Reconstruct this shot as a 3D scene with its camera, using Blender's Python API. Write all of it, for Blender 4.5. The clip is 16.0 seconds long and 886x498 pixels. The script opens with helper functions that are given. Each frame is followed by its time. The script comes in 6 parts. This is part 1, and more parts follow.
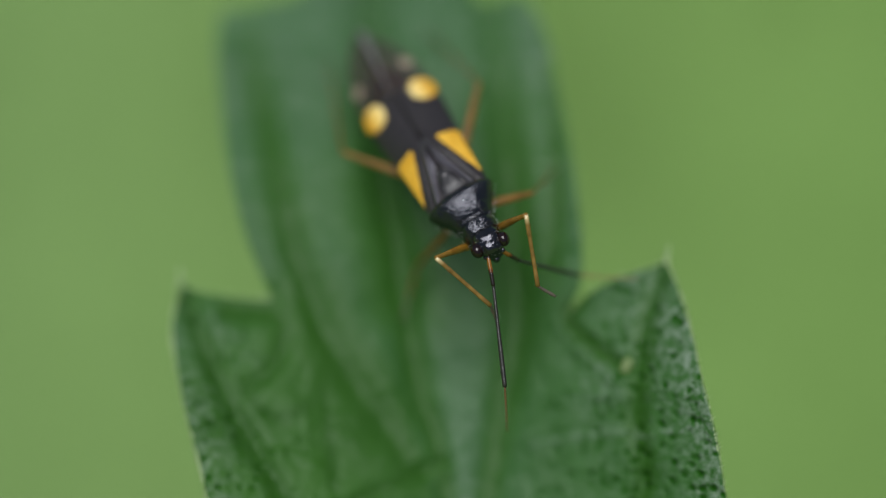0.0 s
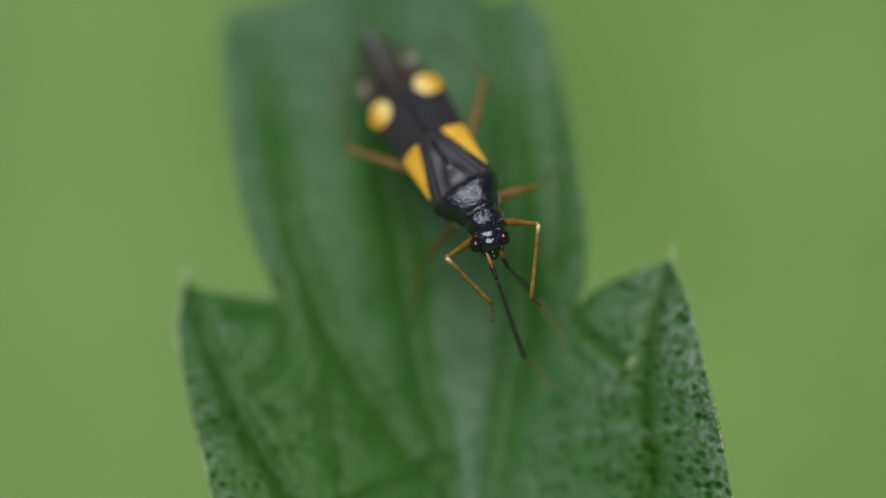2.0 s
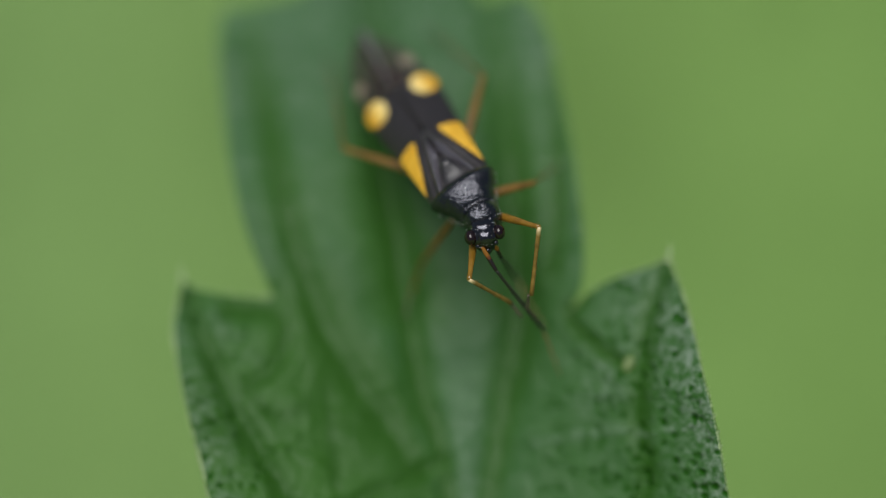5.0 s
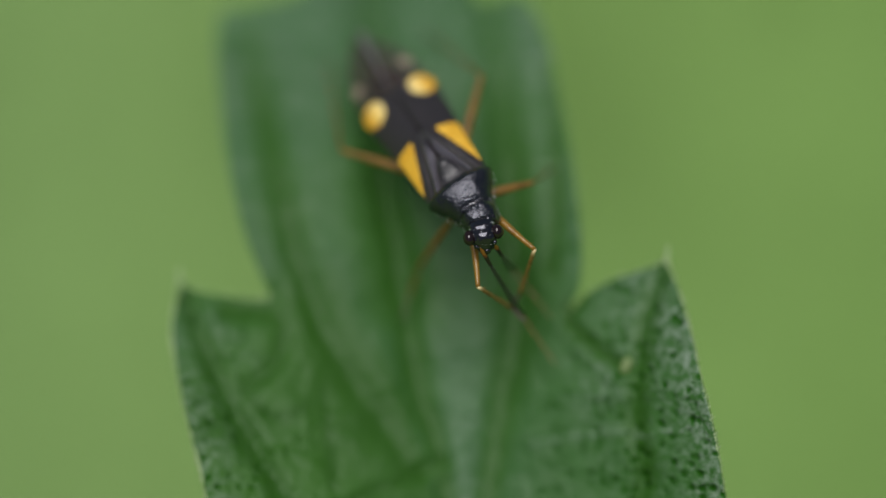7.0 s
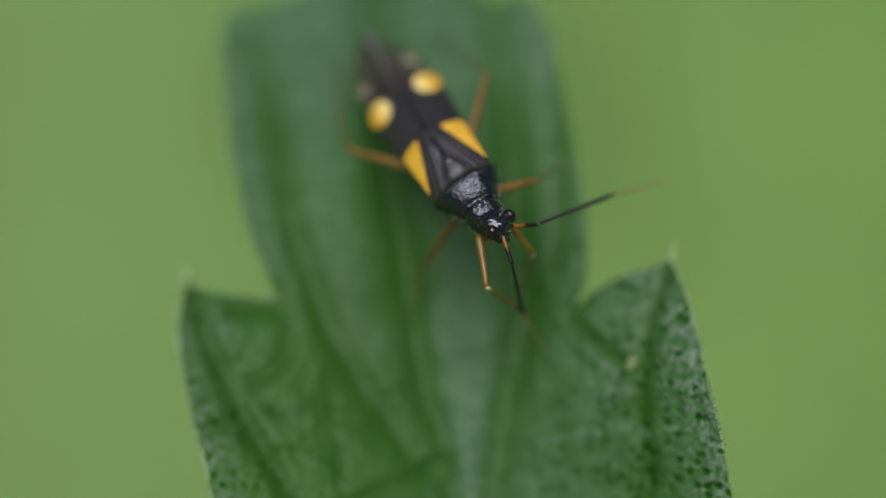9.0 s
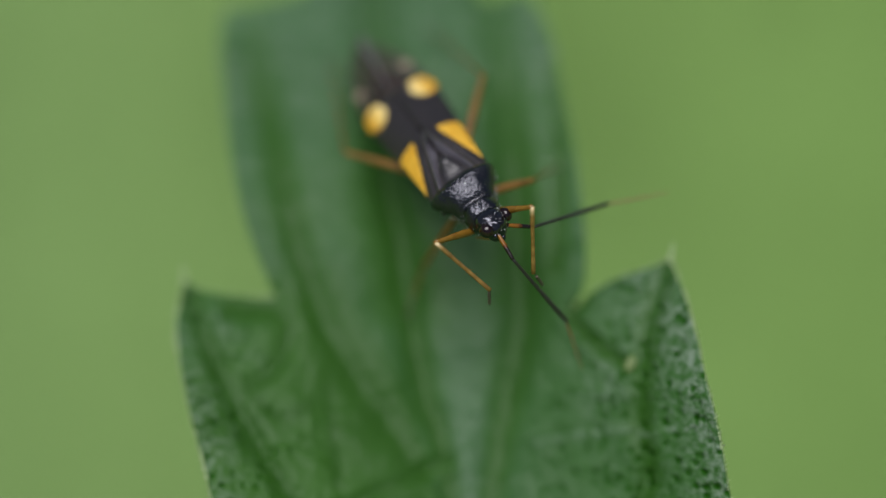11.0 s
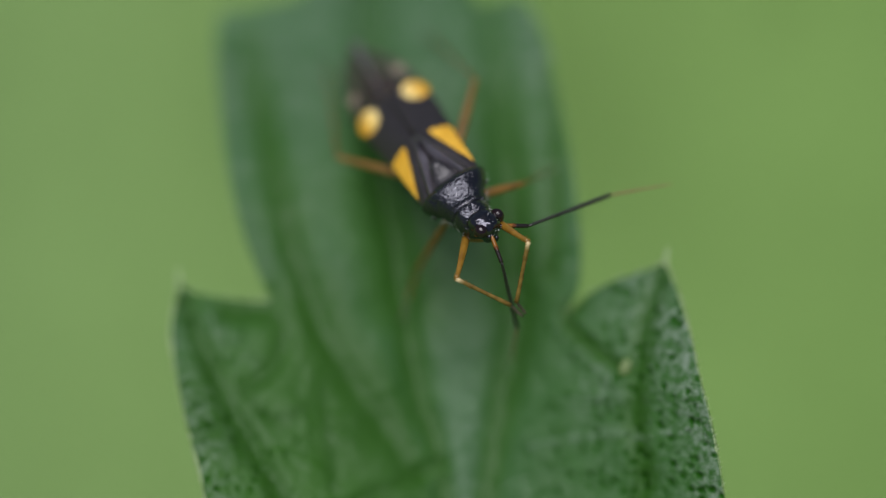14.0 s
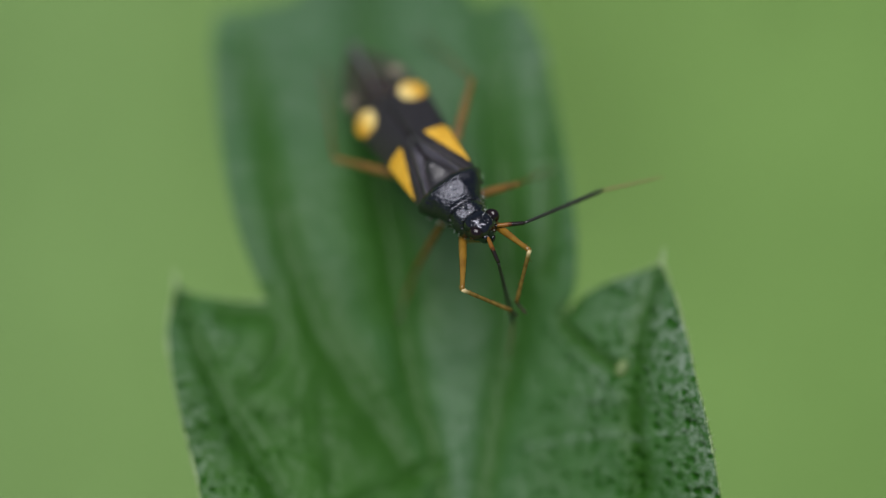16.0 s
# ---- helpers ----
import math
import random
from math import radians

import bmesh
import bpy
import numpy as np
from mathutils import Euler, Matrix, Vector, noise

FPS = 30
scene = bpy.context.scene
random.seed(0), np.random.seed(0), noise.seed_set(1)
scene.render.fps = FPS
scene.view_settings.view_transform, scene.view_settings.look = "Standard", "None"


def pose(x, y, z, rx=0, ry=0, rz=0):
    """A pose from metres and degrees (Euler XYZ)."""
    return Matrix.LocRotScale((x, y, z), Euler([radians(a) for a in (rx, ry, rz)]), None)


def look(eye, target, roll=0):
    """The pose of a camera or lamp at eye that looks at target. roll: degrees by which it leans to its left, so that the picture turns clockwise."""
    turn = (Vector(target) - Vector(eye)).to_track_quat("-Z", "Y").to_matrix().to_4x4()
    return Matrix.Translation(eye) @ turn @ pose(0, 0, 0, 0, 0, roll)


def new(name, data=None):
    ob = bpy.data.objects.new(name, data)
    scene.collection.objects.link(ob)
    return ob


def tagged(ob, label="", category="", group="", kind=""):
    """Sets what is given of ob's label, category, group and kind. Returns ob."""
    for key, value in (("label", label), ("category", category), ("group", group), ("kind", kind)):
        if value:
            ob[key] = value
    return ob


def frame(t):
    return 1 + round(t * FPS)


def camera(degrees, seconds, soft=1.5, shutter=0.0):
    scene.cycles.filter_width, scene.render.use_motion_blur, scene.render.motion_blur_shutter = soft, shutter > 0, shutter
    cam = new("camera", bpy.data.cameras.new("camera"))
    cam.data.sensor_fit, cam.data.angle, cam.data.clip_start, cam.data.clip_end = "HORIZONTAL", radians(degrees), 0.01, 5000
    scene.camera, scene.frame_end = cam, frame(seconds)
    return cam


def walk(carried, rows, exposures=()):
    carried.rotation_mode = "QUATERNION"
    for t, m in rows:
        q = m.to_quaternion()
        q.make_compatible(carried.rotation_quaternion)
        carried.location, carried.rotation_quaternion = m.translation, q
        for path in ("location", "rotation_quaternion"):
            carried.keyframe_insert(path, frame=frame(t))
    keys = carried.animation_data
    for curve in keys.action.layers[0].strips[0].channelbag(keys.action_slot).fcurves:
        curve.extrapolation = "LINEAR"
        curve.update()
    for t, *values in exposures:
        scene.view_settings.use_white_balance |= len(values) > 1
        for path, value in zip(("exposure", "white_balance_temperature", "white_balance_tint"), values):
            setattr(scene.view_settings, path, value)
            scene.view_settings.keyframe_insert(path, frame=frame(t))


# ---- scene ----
# A plant bug on a toothed leaf, seen close up from in front and above.
# Sizes inside the leaf and the bug are in millimetres.
MM = 0.001
STAGE = pose(0, 0, 0.30, 40, 0, 0)


def mm(x, y, z, rx=0, ry=0, rz=0):
    return pose(x * MM, y * MM, z * MM, rx, ry, rz)


# ---- camera ----
cam = camera(20.0, 16.0, soft=0.8)
cam.data.dof.use_dof = True
cam.data.dof.focus_distance = 0.05085
cam.data.dof.aperture_fstop = 19.0
cam.data.dof.aperture_blades = 0
walk(cam, [
    (0, STAGE @ mm(-0, 0, 51.042)),
    (0.5, STAGE @ mm(-0.0542, -0.0366, 51.042)),
    (1, STAGE @ mm(-0.0908, -0.0454, 51.042)),
    (1.5, STAGE @ mm(-0.0938, -0.0528, 51.042)),
    (2, STAGE @ mm(-0.1011, -0.0541, 51.042)),
    (2.5, STAGE @ mm(-0.1158, -0.0629, 51.042)),
    (3, STAGE @ mm(-0.085, -0.0585, 51.042)),
    (3.5, STAGE @ mm(-0.0792, -0.0571, 51.042)),
    (4, STAGE @ mm(-0.0734, -0.0572, 51.042)),
    (4.2, STAGE @ mm(-0.0654, -0.0532, 51.042)),
    (6.3, STAGE @ mm(0.0182, -0.0113, 51.042)),
    (6.5, STAGE @ mm(0.0262, -0.0073, 51.042)),
    (7, STAGE @ mm(0.0087, -0.0072, 51.042)),
    (7.5, STAGE @ mm(0.0306, 0, 51.042)),
    (8, STAGE @ mm(-0.0101, -0.0116, 51.042)),
    (8.5, STAGE @ mm(0.022, 0.0087, 51.042)),
    (9, STAGE @ mm(-0.107, -0.0455, 51.042)),
    (9.2, STAGE @ mm(-0.1043, -0.0446, 51.042)),
    (10.2, STAGE @ mm(-0.0908, -0.0399, 51.042)),
    (11.3, STAGE @ mm(-0.0761, -0.0347, 51.042)),
    (11.5, STAGE @ mm(-0.0734, -0.0338, 51.042)),
    (12, STAGE @ mm(-0.0367, -0.0189, 51.042)),
    (12.5, STAGE @ mm(-0.0996, -0.0308, 51.042)),
    (13, STAGE @ mm(-0.063, -0.0102, 51.042)),
    (13.5, STAGE @ mm(-0.047, 0.0058, 51.042)),
    (14, STAGE @ mm(0.0277, 0.0278, 51.042)),
    (14.5, STAGE @ mm(0.0145, 0.0058, 51.042)),
    (15, STAGE @ mm(0.0717, 0.0571, 51.042)),
    (15.5, STAGE @ mm(0.0293, 0.0205, 51.042)),
    (16, STAGE @ mm(0.107, 0.0498, 51.042)),
], [(0, 0.58, 6410, 8.5), (0.5, 0.57, 6430, 8.5), (2.5, 0.55, 6460, 7.5), (4.2, 0.55, 6520, 7.5), (6.3, 0.55, 6600, 9.5), (7.5, 0.55, 6580, 10.5), (9.2, 0.55, 6470, 11),
    (11.3, 0.58, 6450, 13.5), (13.0, 0.59, 6430, 15), (14.5, 0.60, 6320, 15.5), (15.5, 0.60, 6320, 15.5), (16.0, 0.59, 6380, 12.5)])

# ---- light: bright overcast sky ----
world = bpy.data.worlds.new("sky")
world.use_nodes = True
scene.world = world
wn = world.node_tree
sky = wn.nodes.new("ShaderNodeTexSky")
sky.sky_type = "NISHITA"
sky.sun_disc = False
sky.sun_elevation = radians(76)
sky.sun_rotation = radians(211)
sky.air_density = 1.0
sky.dust_density = 2.5
wn.links.new(sky.outputs[0], wn.nodes["Background"].inputs[0])
wn.nodes["Background"].inputs[1].default_value = 0.042
sun = new("sun", bpy.data.lights.new("sun", "SUN"))
sun.data.energy = 2.6
sun.data.angle = radians(48)
sun.data.color = (1.0, 0.995, 0.985)
sun.matrix_world = look((-0.18, -0.30, 1.4), (0, 0, 0))


# ---- materials ----
def material(name, base, rough=0.5, metal=0.0, spec=0.5):
    m = bpy.data.materials.new(name)
    m.use_nodes = True
    b = m.node_tree.nodes["Principled BSDF"]
    b.inputs["Base Color"].default_value = (*base, 1)
    b.inputs["Roughness"].default_value = rough
    b.inputs["Metallic"].default_value = metal
    b.inputs["Specular IOR Level"].default_value = spec
    return m, m.node_tree, b


def coords(tree, scale=1.0):
    """Object coordinates in millimetres, times scale."""
    tc = tree.nodes.new("ShaderNodeTexCoord")
    mp = tree.nodes.new("ShaderNodeMapping")
    mp.inputs["Scale"].default_value = (1000 * scale,) * 3
    tree.links.new(tc.outputs["Object"], mp.inputs[0])
    return mp.outputs[0]


def noise_tex(tree, vec, scale, detail=4, rough=0.55):
    n = tree.nodes.new("ShaderNodeTexNoise")
    n.inputs["Scale"].default_value = scale
    n.inputs["Detail"].default_value = detail
    n.inputs["Roughness"].default_value = rough
    tree.links.new(vec, n.inputs["Vector"])
    return n.outputs["Fac"]


def cells(tree, vec, scale, feature="F1", rand=1.0):
    n = tree.nodes.new("ShaderNodeTexVoronoi")
    n.feature = feature
    n.inputs["Scale"].default_value = scale
    n.inputs["Randomness"].default_value = rand
    tree.links.new(vec, n.inputs["Vector"])
    return n.outputs["Distance"]


def ramp(tree, fac, stops):
    r = tree.nodes.new("ShaderNodeValToRGB")
    while len(r.color_ramp.elements) < len(stops):
        r.color_ramp.elements.new(0.5)
    for e, (p, c) in zip(r.color_ramp.elements, stops):
        e.position = p
        e.color = (*c, 1) if len(c) == 3 else c
    tree.links.new(fac, r.inputs[0])
    return r.outputs[0]


def math_node(tree, op, a, b=0.5):
    n = tree.nodes.new("ShaderNodeMath")
    n.operation = op
    for i, v in enumerate((a, b)):
        if isinstance(v, (int, float)):
            n.inputs[i].default_value = v
        else:
            tree.links.new(v, n.inputs[i])
    return n.outputs[0]


def mix(tree, fac, a, b, mode="MIX"):
    n = tree.nodes.new("ShaderNodeMix")
    n.data_type = "RGBA"
    n.blend_type = mode
    for sock, v in ((n.inputs[0], fac), (n.inputs[6], a), (n.inputs[7], b)):
        if isinstance(v, (int, float)):
            sock.default_value = v
        elif isinstance(v, tuple):
            sock.default_value = (*v, 1)
        else:
            tree.links.new(v, sock)
    return n.outputs[2]


def bump(tree, bsdf, height, dist_mm, strength=1.0, under=None):
    n = tree.nodes.new("ShaderNodeBump")
    n.inputs["Strength"].default_value = strength
    n.inputs["Distance"].default_value = dist_mm * MM
    tree.links.new(height, n.inputs["Height"])
    if under is not None:
        tree.links.new(under, n.inputs["Normal"])
    tree.links.new(n.outputs[0], bsdf.inputs["Normal"])
    return n.outputs[0]


def leaf_material():
    m, t, b = material("leaf_green", (0.03, 0.10, 0.01), 0.42, spec=0.5)
    v = coords(t)
    big = noise_tex(t, v, 0.35, 3)
    fine = noise_tex(t, v, 8.0, 5)
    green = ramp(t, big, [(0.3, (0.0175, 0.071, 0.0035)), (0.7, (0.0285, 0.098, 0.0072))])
    # greyer tint that stands in for the sky's sheen on the panels
    sheen = ramp(t, big, [(0.3, (0.018, 0.067, 0.0150)), (0.7, (0.029, 0.090, 0.0255))])
    sheen_mask = t.nodes.new("ShaderNodeAttribute")
    sheen_mask.attribute_name = "sheen_mask"
    col = mix(t, sheen_mask.outputs["Fac"], green, sheen)
    # dark green along the veins: their own colour plus painted furrow shade
    rib_shade = t.nodes.new("ShaderNodeAttribute")
    rib_shade.attribute_name = "rib_shade"
    col = mix(t, math_node(t, "MULTIPLY", rib_shade.outputs["Fac"], 0.85), col, (0.014, 0.060, 0.0025))
    # irregular pits: the cells are bent by noise
    warp = t.nodes.new("ShaderNodeTexNoise")
    warp.inputs["Scale"].default_value = 2.4
    warp.inputs["Detail"].default_value = 2
    t.links.new(v, warp.inputs["Vector"])
    bent = t.nodes.new("ShaderNodeVectorMath")
    bent.operation = "MULTIPLY_ADD"
    t.links.new(warp.outputs["Color"], bent.inputs[0])
    bent.inputs[1].default_value = (0.16, 0.16, 0.16)
    t.links.new(v, bent.inputs[2])
    flat = t.nodes.new("ShaderNodeMapping")
    flat.inputs["Scale"].default_value = (1, 1, 0.25)
    t.links.new(bent.outputs[0], flat.inputs[0])
    pitted = t.nodes.new("ShaderNodeAttribute")
    pitted.attribute_name = "pitted"
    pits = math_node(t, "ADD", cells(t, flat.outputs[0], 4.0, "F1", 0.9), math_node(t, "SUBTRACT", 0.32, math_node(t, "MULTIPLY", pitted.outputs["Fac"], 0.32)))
    # pits tinted greener and darker, the shade of the hollows put into the colour
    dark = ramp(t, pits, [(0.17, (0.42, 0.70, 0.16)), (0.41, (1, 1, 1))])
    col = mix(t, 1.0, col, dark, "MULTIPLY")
    col = mix(t, math_node(t, "MULTIPLY", fine, 0.12), col, (0.048, 0.115, 0.036))
    # whitish grains paint the stippled sheen and pale veins, none inside the pits
    pale_sheen = t.nodes.new("ShaderNodeAttribute")
    pale_sheen.attribute_name = "pale_sheen"
    grains = ramp(t, noise_tex(t, v, 5.5, 5, 0.7), [(0.42, (0, 0, 0)), (0.66, (1, 1, 1))])
    outside = ramp(t, pits, [(0.22, (0, 0, 0)), (0.40, (1, 1, 1))])
    amount = math_node(t, "MULTIPLY", math_node(t, "MULTIPLY", grains, outside), pale_sheen.outputs["Fac"])
    col = mix(t, amount, col, (0.175, 0.228, 0.172))
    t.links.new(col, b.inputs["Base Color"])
    t.links.new(ramp(t, fine, [(0.3, (0.42,) * 3), (0.7, (0.60,) * 3)]), b.inputs["Roughness"])
    t.links.new(ramp(t, pits, [(0.15, (0.05,) * 3), (0.45, (0.22,) * 3)]), b.inputs["Specular IOR Level"])
    n1 = bump(t, b, ramp(t, pits, [(0.08, (0, 0, 0)), (0.45, (1, 1, 1))]), 0.055, 1.0)
    n2 = bump(t, b, noise_tex(t, v, 2.6, 3, 0.55), 0.09, 0.9, n1)
    bump(t, b, fine, 0.022, 0.8, n2)
    return m


def shell_material(name, lo, hi, rough, grain, depth, spec=0.5, coat=0.0):
    """Insect cuticle: two tones, a fine grain and a punctured relief."""
    m, t, b = material(name, hi, rough, spec=spec)
    v = coords(t)
    col = ramp(t, noise_tex(t, v, grain * 0.4, 4), [(0.3, lo), (0.7, hi)])
    t.links.new(col, b.inputs["Base Color"])
    n1 = bump(t, b, noise_tex(t, v, grain * 2.2, 3), depth * 0.6, 0.6)
    bump(t, b, cells(t, v, grain), depth, 0.7, n1)
    b.inputs["Coat Weight"].default_value = coat
    b.inputs["Coat Roughness"].default_value = 0.25
    return m


def wrinkled_material():
    """Glossy black cuticle with fine crosswise wrinkles and punctures."""
    m, t, b = material("wrinkled_black_cuticle", (0.003, 0.003, 0.0032), 0.22, spec=0.75)
    v = coords(t)
    mp = t.nodes.new("ShaderNodeMapping")
    mp.inputs["Scale"].default_value = (0.6, 1.0, 1.0)
    t.links.new(v, mp.inputs[0])
    b.inputs["Specular Tint"].default_value = (0.86, 0.88, 1.0, 1)
    folds = noise_tex(t, mp.outputs[0], 24, 2, 0.5)
    t.links.new(ramp(t, noise_tex(t, v, 4, 3), [(0.3, (0.15,) * 3), (0.7, (0.24,) * 3)]), b.inputs["Roughness"])
    n1 = bump(t, b, folds, 0.027, 0.9)
    bump(t, b, cells(t, v, 30), 0.005, 0.5, n1)
    return m


def shin_material(name, lo, hi):
    """Straw coloured shin, pale at the knee."""
    m, t, b = material(name, hi, 0.26, spec=0.6)
    v = coords(t)
    sep = t.nodes.new("ShaderNodeSeparateXYZ")
    t.links.new(v, sep.inputs[0])
    col = ramp(t, noise_tex(t, v, 5, 4), [(0.3, lo), (0.7, hi)])
    knee = ramp(t, sep.outputs[1], [(0.04, (1, 1, 1)), (0.2, (0, 0, 0))])
    t.links.new(mix(t, knee, col, (0.52, 0.40, 0.20)), b.inputs["Base Color"])
    bump(t, b, noise_tex(t, v, 12, 3), 0.01, 0.6)
    return m


def scape_material():
    """Orange joint with blackish ends."""
    m, t, b = material("banded_scape", (0.3, 0.1, 0.01), 0.26)
    v = coords(t)
    sep = t.nodes.new("ShaderNodeSeparateXYZ")
    t.links.new(v, sep.inputs[0])
    pos = math_node(t, "ADD", sep.outputs[1], math_node(t, "MULTIPLY", noise_tex(t, v, 8, 3), 0.36))
    k, o = (0.010, 0.006, 0.004), (0.175, 0.070, 0.007)
    t.links.new(ramp(t, pos, [(0.24, k), (0.30, o), (0.42, o), (0.49, (0.08, 0.024, 0.004)), (0.56, k)]), b.inputs["Base Color"])
    bump(t, b, noise_tex(t, v, 12, 3), 0.008, 0.6)
    return m


def cuneus_material():
    """Yellow spot, creamy towards the midline."""
    m, t, b = material("creamy_yellow_wing", (0.6, 0.4, 0.1), 0.5, spec=0.35)
    v = coords(t)
    sep = t.nodes.new("ShaderNodeSeparateXYZ")
    t.links.new(v, sep.inputs[0])
    out = math_node(t, "ADD", math_node(t, "ABSOLUTE", sep.outputs[0]), math_node(t, "MULTIPLY", noise_tex(t, v, 7, 3), 0.12))
    t.links.new(ramp(t, out, [(0.40, (0.70, 0.56, 0.24)), (0.62, (0.66, 0.46, 0.12)), (0.80, (0.50, 0.26, 0.015))]), b.inputs["Base Color"])
    bump(t, b, noise_tex(t, v, 16, 3), 0.005, 0.6)
    return m


LEAF = leaf_material()
BLACK = shell_material("black_cuticle", (0.004, 0.0032, 0.003), (0.006, 0.005, 0.005), 0.28, 13, 0.020, 0.36)
HEAD_BLACK = shell_material("shiny_black_cuticle", (0.003, 0.003, 0.003), (0.005, 0.005, 0.005), 0.19, 9, 0.010, 0.75)
WING_BLACK = shell_material("matt_black_wing", (0.0100, 0.0078, 0.0078), (0.0168, 0.0128, 0.0128), 0.45, 10, 0.010, 0.62)
# paler than the rest of the wing: its grey sheen is in the colour
CLAVUS = shell_material("sheen_grey_wing", (0.031, 0.0275, 0.030), (0.050, 0.044, 0.050), 0.38, 10, 0.012, 0.85)
YELLOW = shell_material("yellow_wing", (0.49, 0.255, 0.012), (0.66, 0.395, 0.045), 0.5, 11, 0.009, 0.35)
PALE = cuneus_material()
MEMBRANE = shell_material("smoky_membrane", (0.024, 0.0165, 0.0135), (0.050, 0.036, 0.029), 0.40, 3, 0.012, 0.5)
MEMBRANE.node_tree.nodes["Principled BSDF"].inputs["Alpha"].default_value = 0.74
# very reflective copy of the membrane for the added streak strip
STREAK = shell_material("shiny_streak", (0.024, 0.0175, 0.0145), (0.050, 0.038, 0.031), 0.50, 3, 0.010, 1.0)
STREAK.node_tree.nodes["Principled BSDF"].inputs["IOR"].default_value = 2.0
STREAK.node_tree.nodes["Principled BSDF"].inputs["Alpha"].default_value = 0.7
for cuticle in (HEAD_BLACK, CLAVUS):
    cuticle.node_tree.nodes["Principled BSDF"].inputs["Specular Tint"].default_value = (0.86, 0.86, 1.0, 1)
GREY_SPOT = shell_material("grey_membrane_spot", (0.17, 0.13, 0.095), (0.25, 0.20, 0.15), 0.6, 6, 0.008, 0.4)
EYE = shell_material("dark_red_eye", (0.006, 0.0025, 0.0025), (0.010, 0.0036, 0.0036), 0.16, 26, 0.004, 0.45)
HIND = shell_material("brown_amber_leg", (0.085, 0.042, 0.008), (0.195, 0.105, 0.022), 0.32, 6, 0.010, 0.4)
PRONOTUM = wrinkled_material()
SCUTELLUM = shell_material("greyish_black_cuticle", (0.014, 0.013, 0.0145), (0.023, 0.021, 0.024), 0.42, 11, 0.011, 0.5)
LEG = shell_material("amber_leg", (0.115, 0.053, 0.005), (0.235, 0.128, 0.017), 0.26, 6, 0.010, 0.45)
STRAW = shin_material("straw_shin", (0.10, 0.050, 0.007), (0.235, 0.137, 0.032))
SHIN = shell_material("brown_shin", (0.07, 0.034, 0.005), (0.13, 0.068, 0.010), 0.42, 8, 0.012, 0.4)
TARSUS = shell_material("dark_tarsus", (0.04, 0.03, 0.02), (0.10, 0.08, 0.055), 0.4, 8, 0.01, 0.5)
SCAPE = scape_material()
ANTENNA = shell_material("black_antenna", (0.010, 0.010, 0.008), (0.022, 0.020, 0.016), 0.42, 12, 0.012, 0.5)
TIP = shell_material("brown_antenna_tip", (0.13, 0.072, 0.026), (0.20, 0.115, 0.048), 0.5, 10, 0.01, 0.4)
HAIR = material("pale_hair", (0.62, 0.62, 0.60), 0.5)[0]
GLAND = shell_material("yellowish_gland", (0.10, 0.15, 0.05), (0.17, 0.22, 0.09), 0.55, 6, 0.01, 0.3)
RIM = shell_material("pale_leaf_bristle", (0.24, 0.32, 0.16), (0.36, 0.43, 0.26), 0.5, 6, 0.01, 0.4)


FUZZ = shell_material("pale_leaf_fuzz", (0.20, 0.29, 0.12), (0.30, 0.38, 0.20), 0.5, 6, 0.01, 0.4)
EDGE = shell_material("pale_leaf_edge", (0.05, 0.11, 0.02), (0.10, 0.18, 0.05), 0.5, 6, 0.02, 0.3)


def meadow_material(name, lo, hi, scale):
    m, t, b = material(name, hi, 0.7, spec=0.2)
    tc = t.nodes.new("ShaderNodeTexCoord")
    n1 = noise_tex(t, tc.outputs["Object"], scale, 5, 0.6)
    n2 = noise_tex(t, tc.outputs["Object"], scale * 14, 4, 0.6)
    f = math_node(t, "ADD", math_node(t, "MULTIPLY", n1, 0.6), math_node(t, "MULTIPLY", n2, 0.4))
    col = ramp(t, f, [(0.35, lo), (0.65, hi)])
    # greyer on one side, greener on the other, darker towards -y
    sep = t.nodes.new("ShaderNodeSeparateXYZ")
    t.links.new(tc.outputs["Object"], sep.inputs[0])
    side = math_node(t, "ADD", math_node(t, "MULTIPLY", sep.outputs[0], 4.0), 0.75)
    side = math_node(t, "SUBTRACT", side, sep.outputs[1])
    near = ramp(t, side, [(0.1, (0.97, 0.95, 0.97)), (0.6, (0.99, 1.0, 0.87)), (0.85, (0.84, 0.885, 0.69))])
    far = math_node(t, "ADD", math_node(t, "MULTIPLY", sep.outputs[1], 3.0), -0.4)
    near = mix(t, 1.0, near, ramp(t, far, [(0.1, (0.88, 0.88, 0.88)), (0.9, (1, 1, 1))]), "MULTIPLY")
    # that patch is about a metre wide; the meadow beyond it is mottled
    wide = ramp(t, noise_tex(t, tc.outputs["Object"], 0.9, 5, 0.6), [(0.32, (0.80, 0.84, 0.70)), (0.5, (0.93, 0.94, 0.85)), (0.68, (1.02, 1.0, 0.97))])
    off = t.nodes.new("ShaderNodeVectorMath")
    off.operation = "DISTANCE"
    t.links.new(tc.outputs["Object"], off.inputs[0])
    off.inputs[1].default_value = (0, 0.25, 0)
    ragged = math_node(t, "ADD", off.outputs["Value"], math_node(t, "MULTIPLY", n1, 0.35))
    beyond = ramp(t, ragged, [(0.42, (0, 0, 0)), (0.95, (1, 1, 1))])
    col = mix(t, 1.0, col, mix(t, beyond, near, wide), "MULTIPLY")
    t.links.new(col, b.inputs["Base Color"])
    bump(t, b, n2, 1, 0.8)
    return m


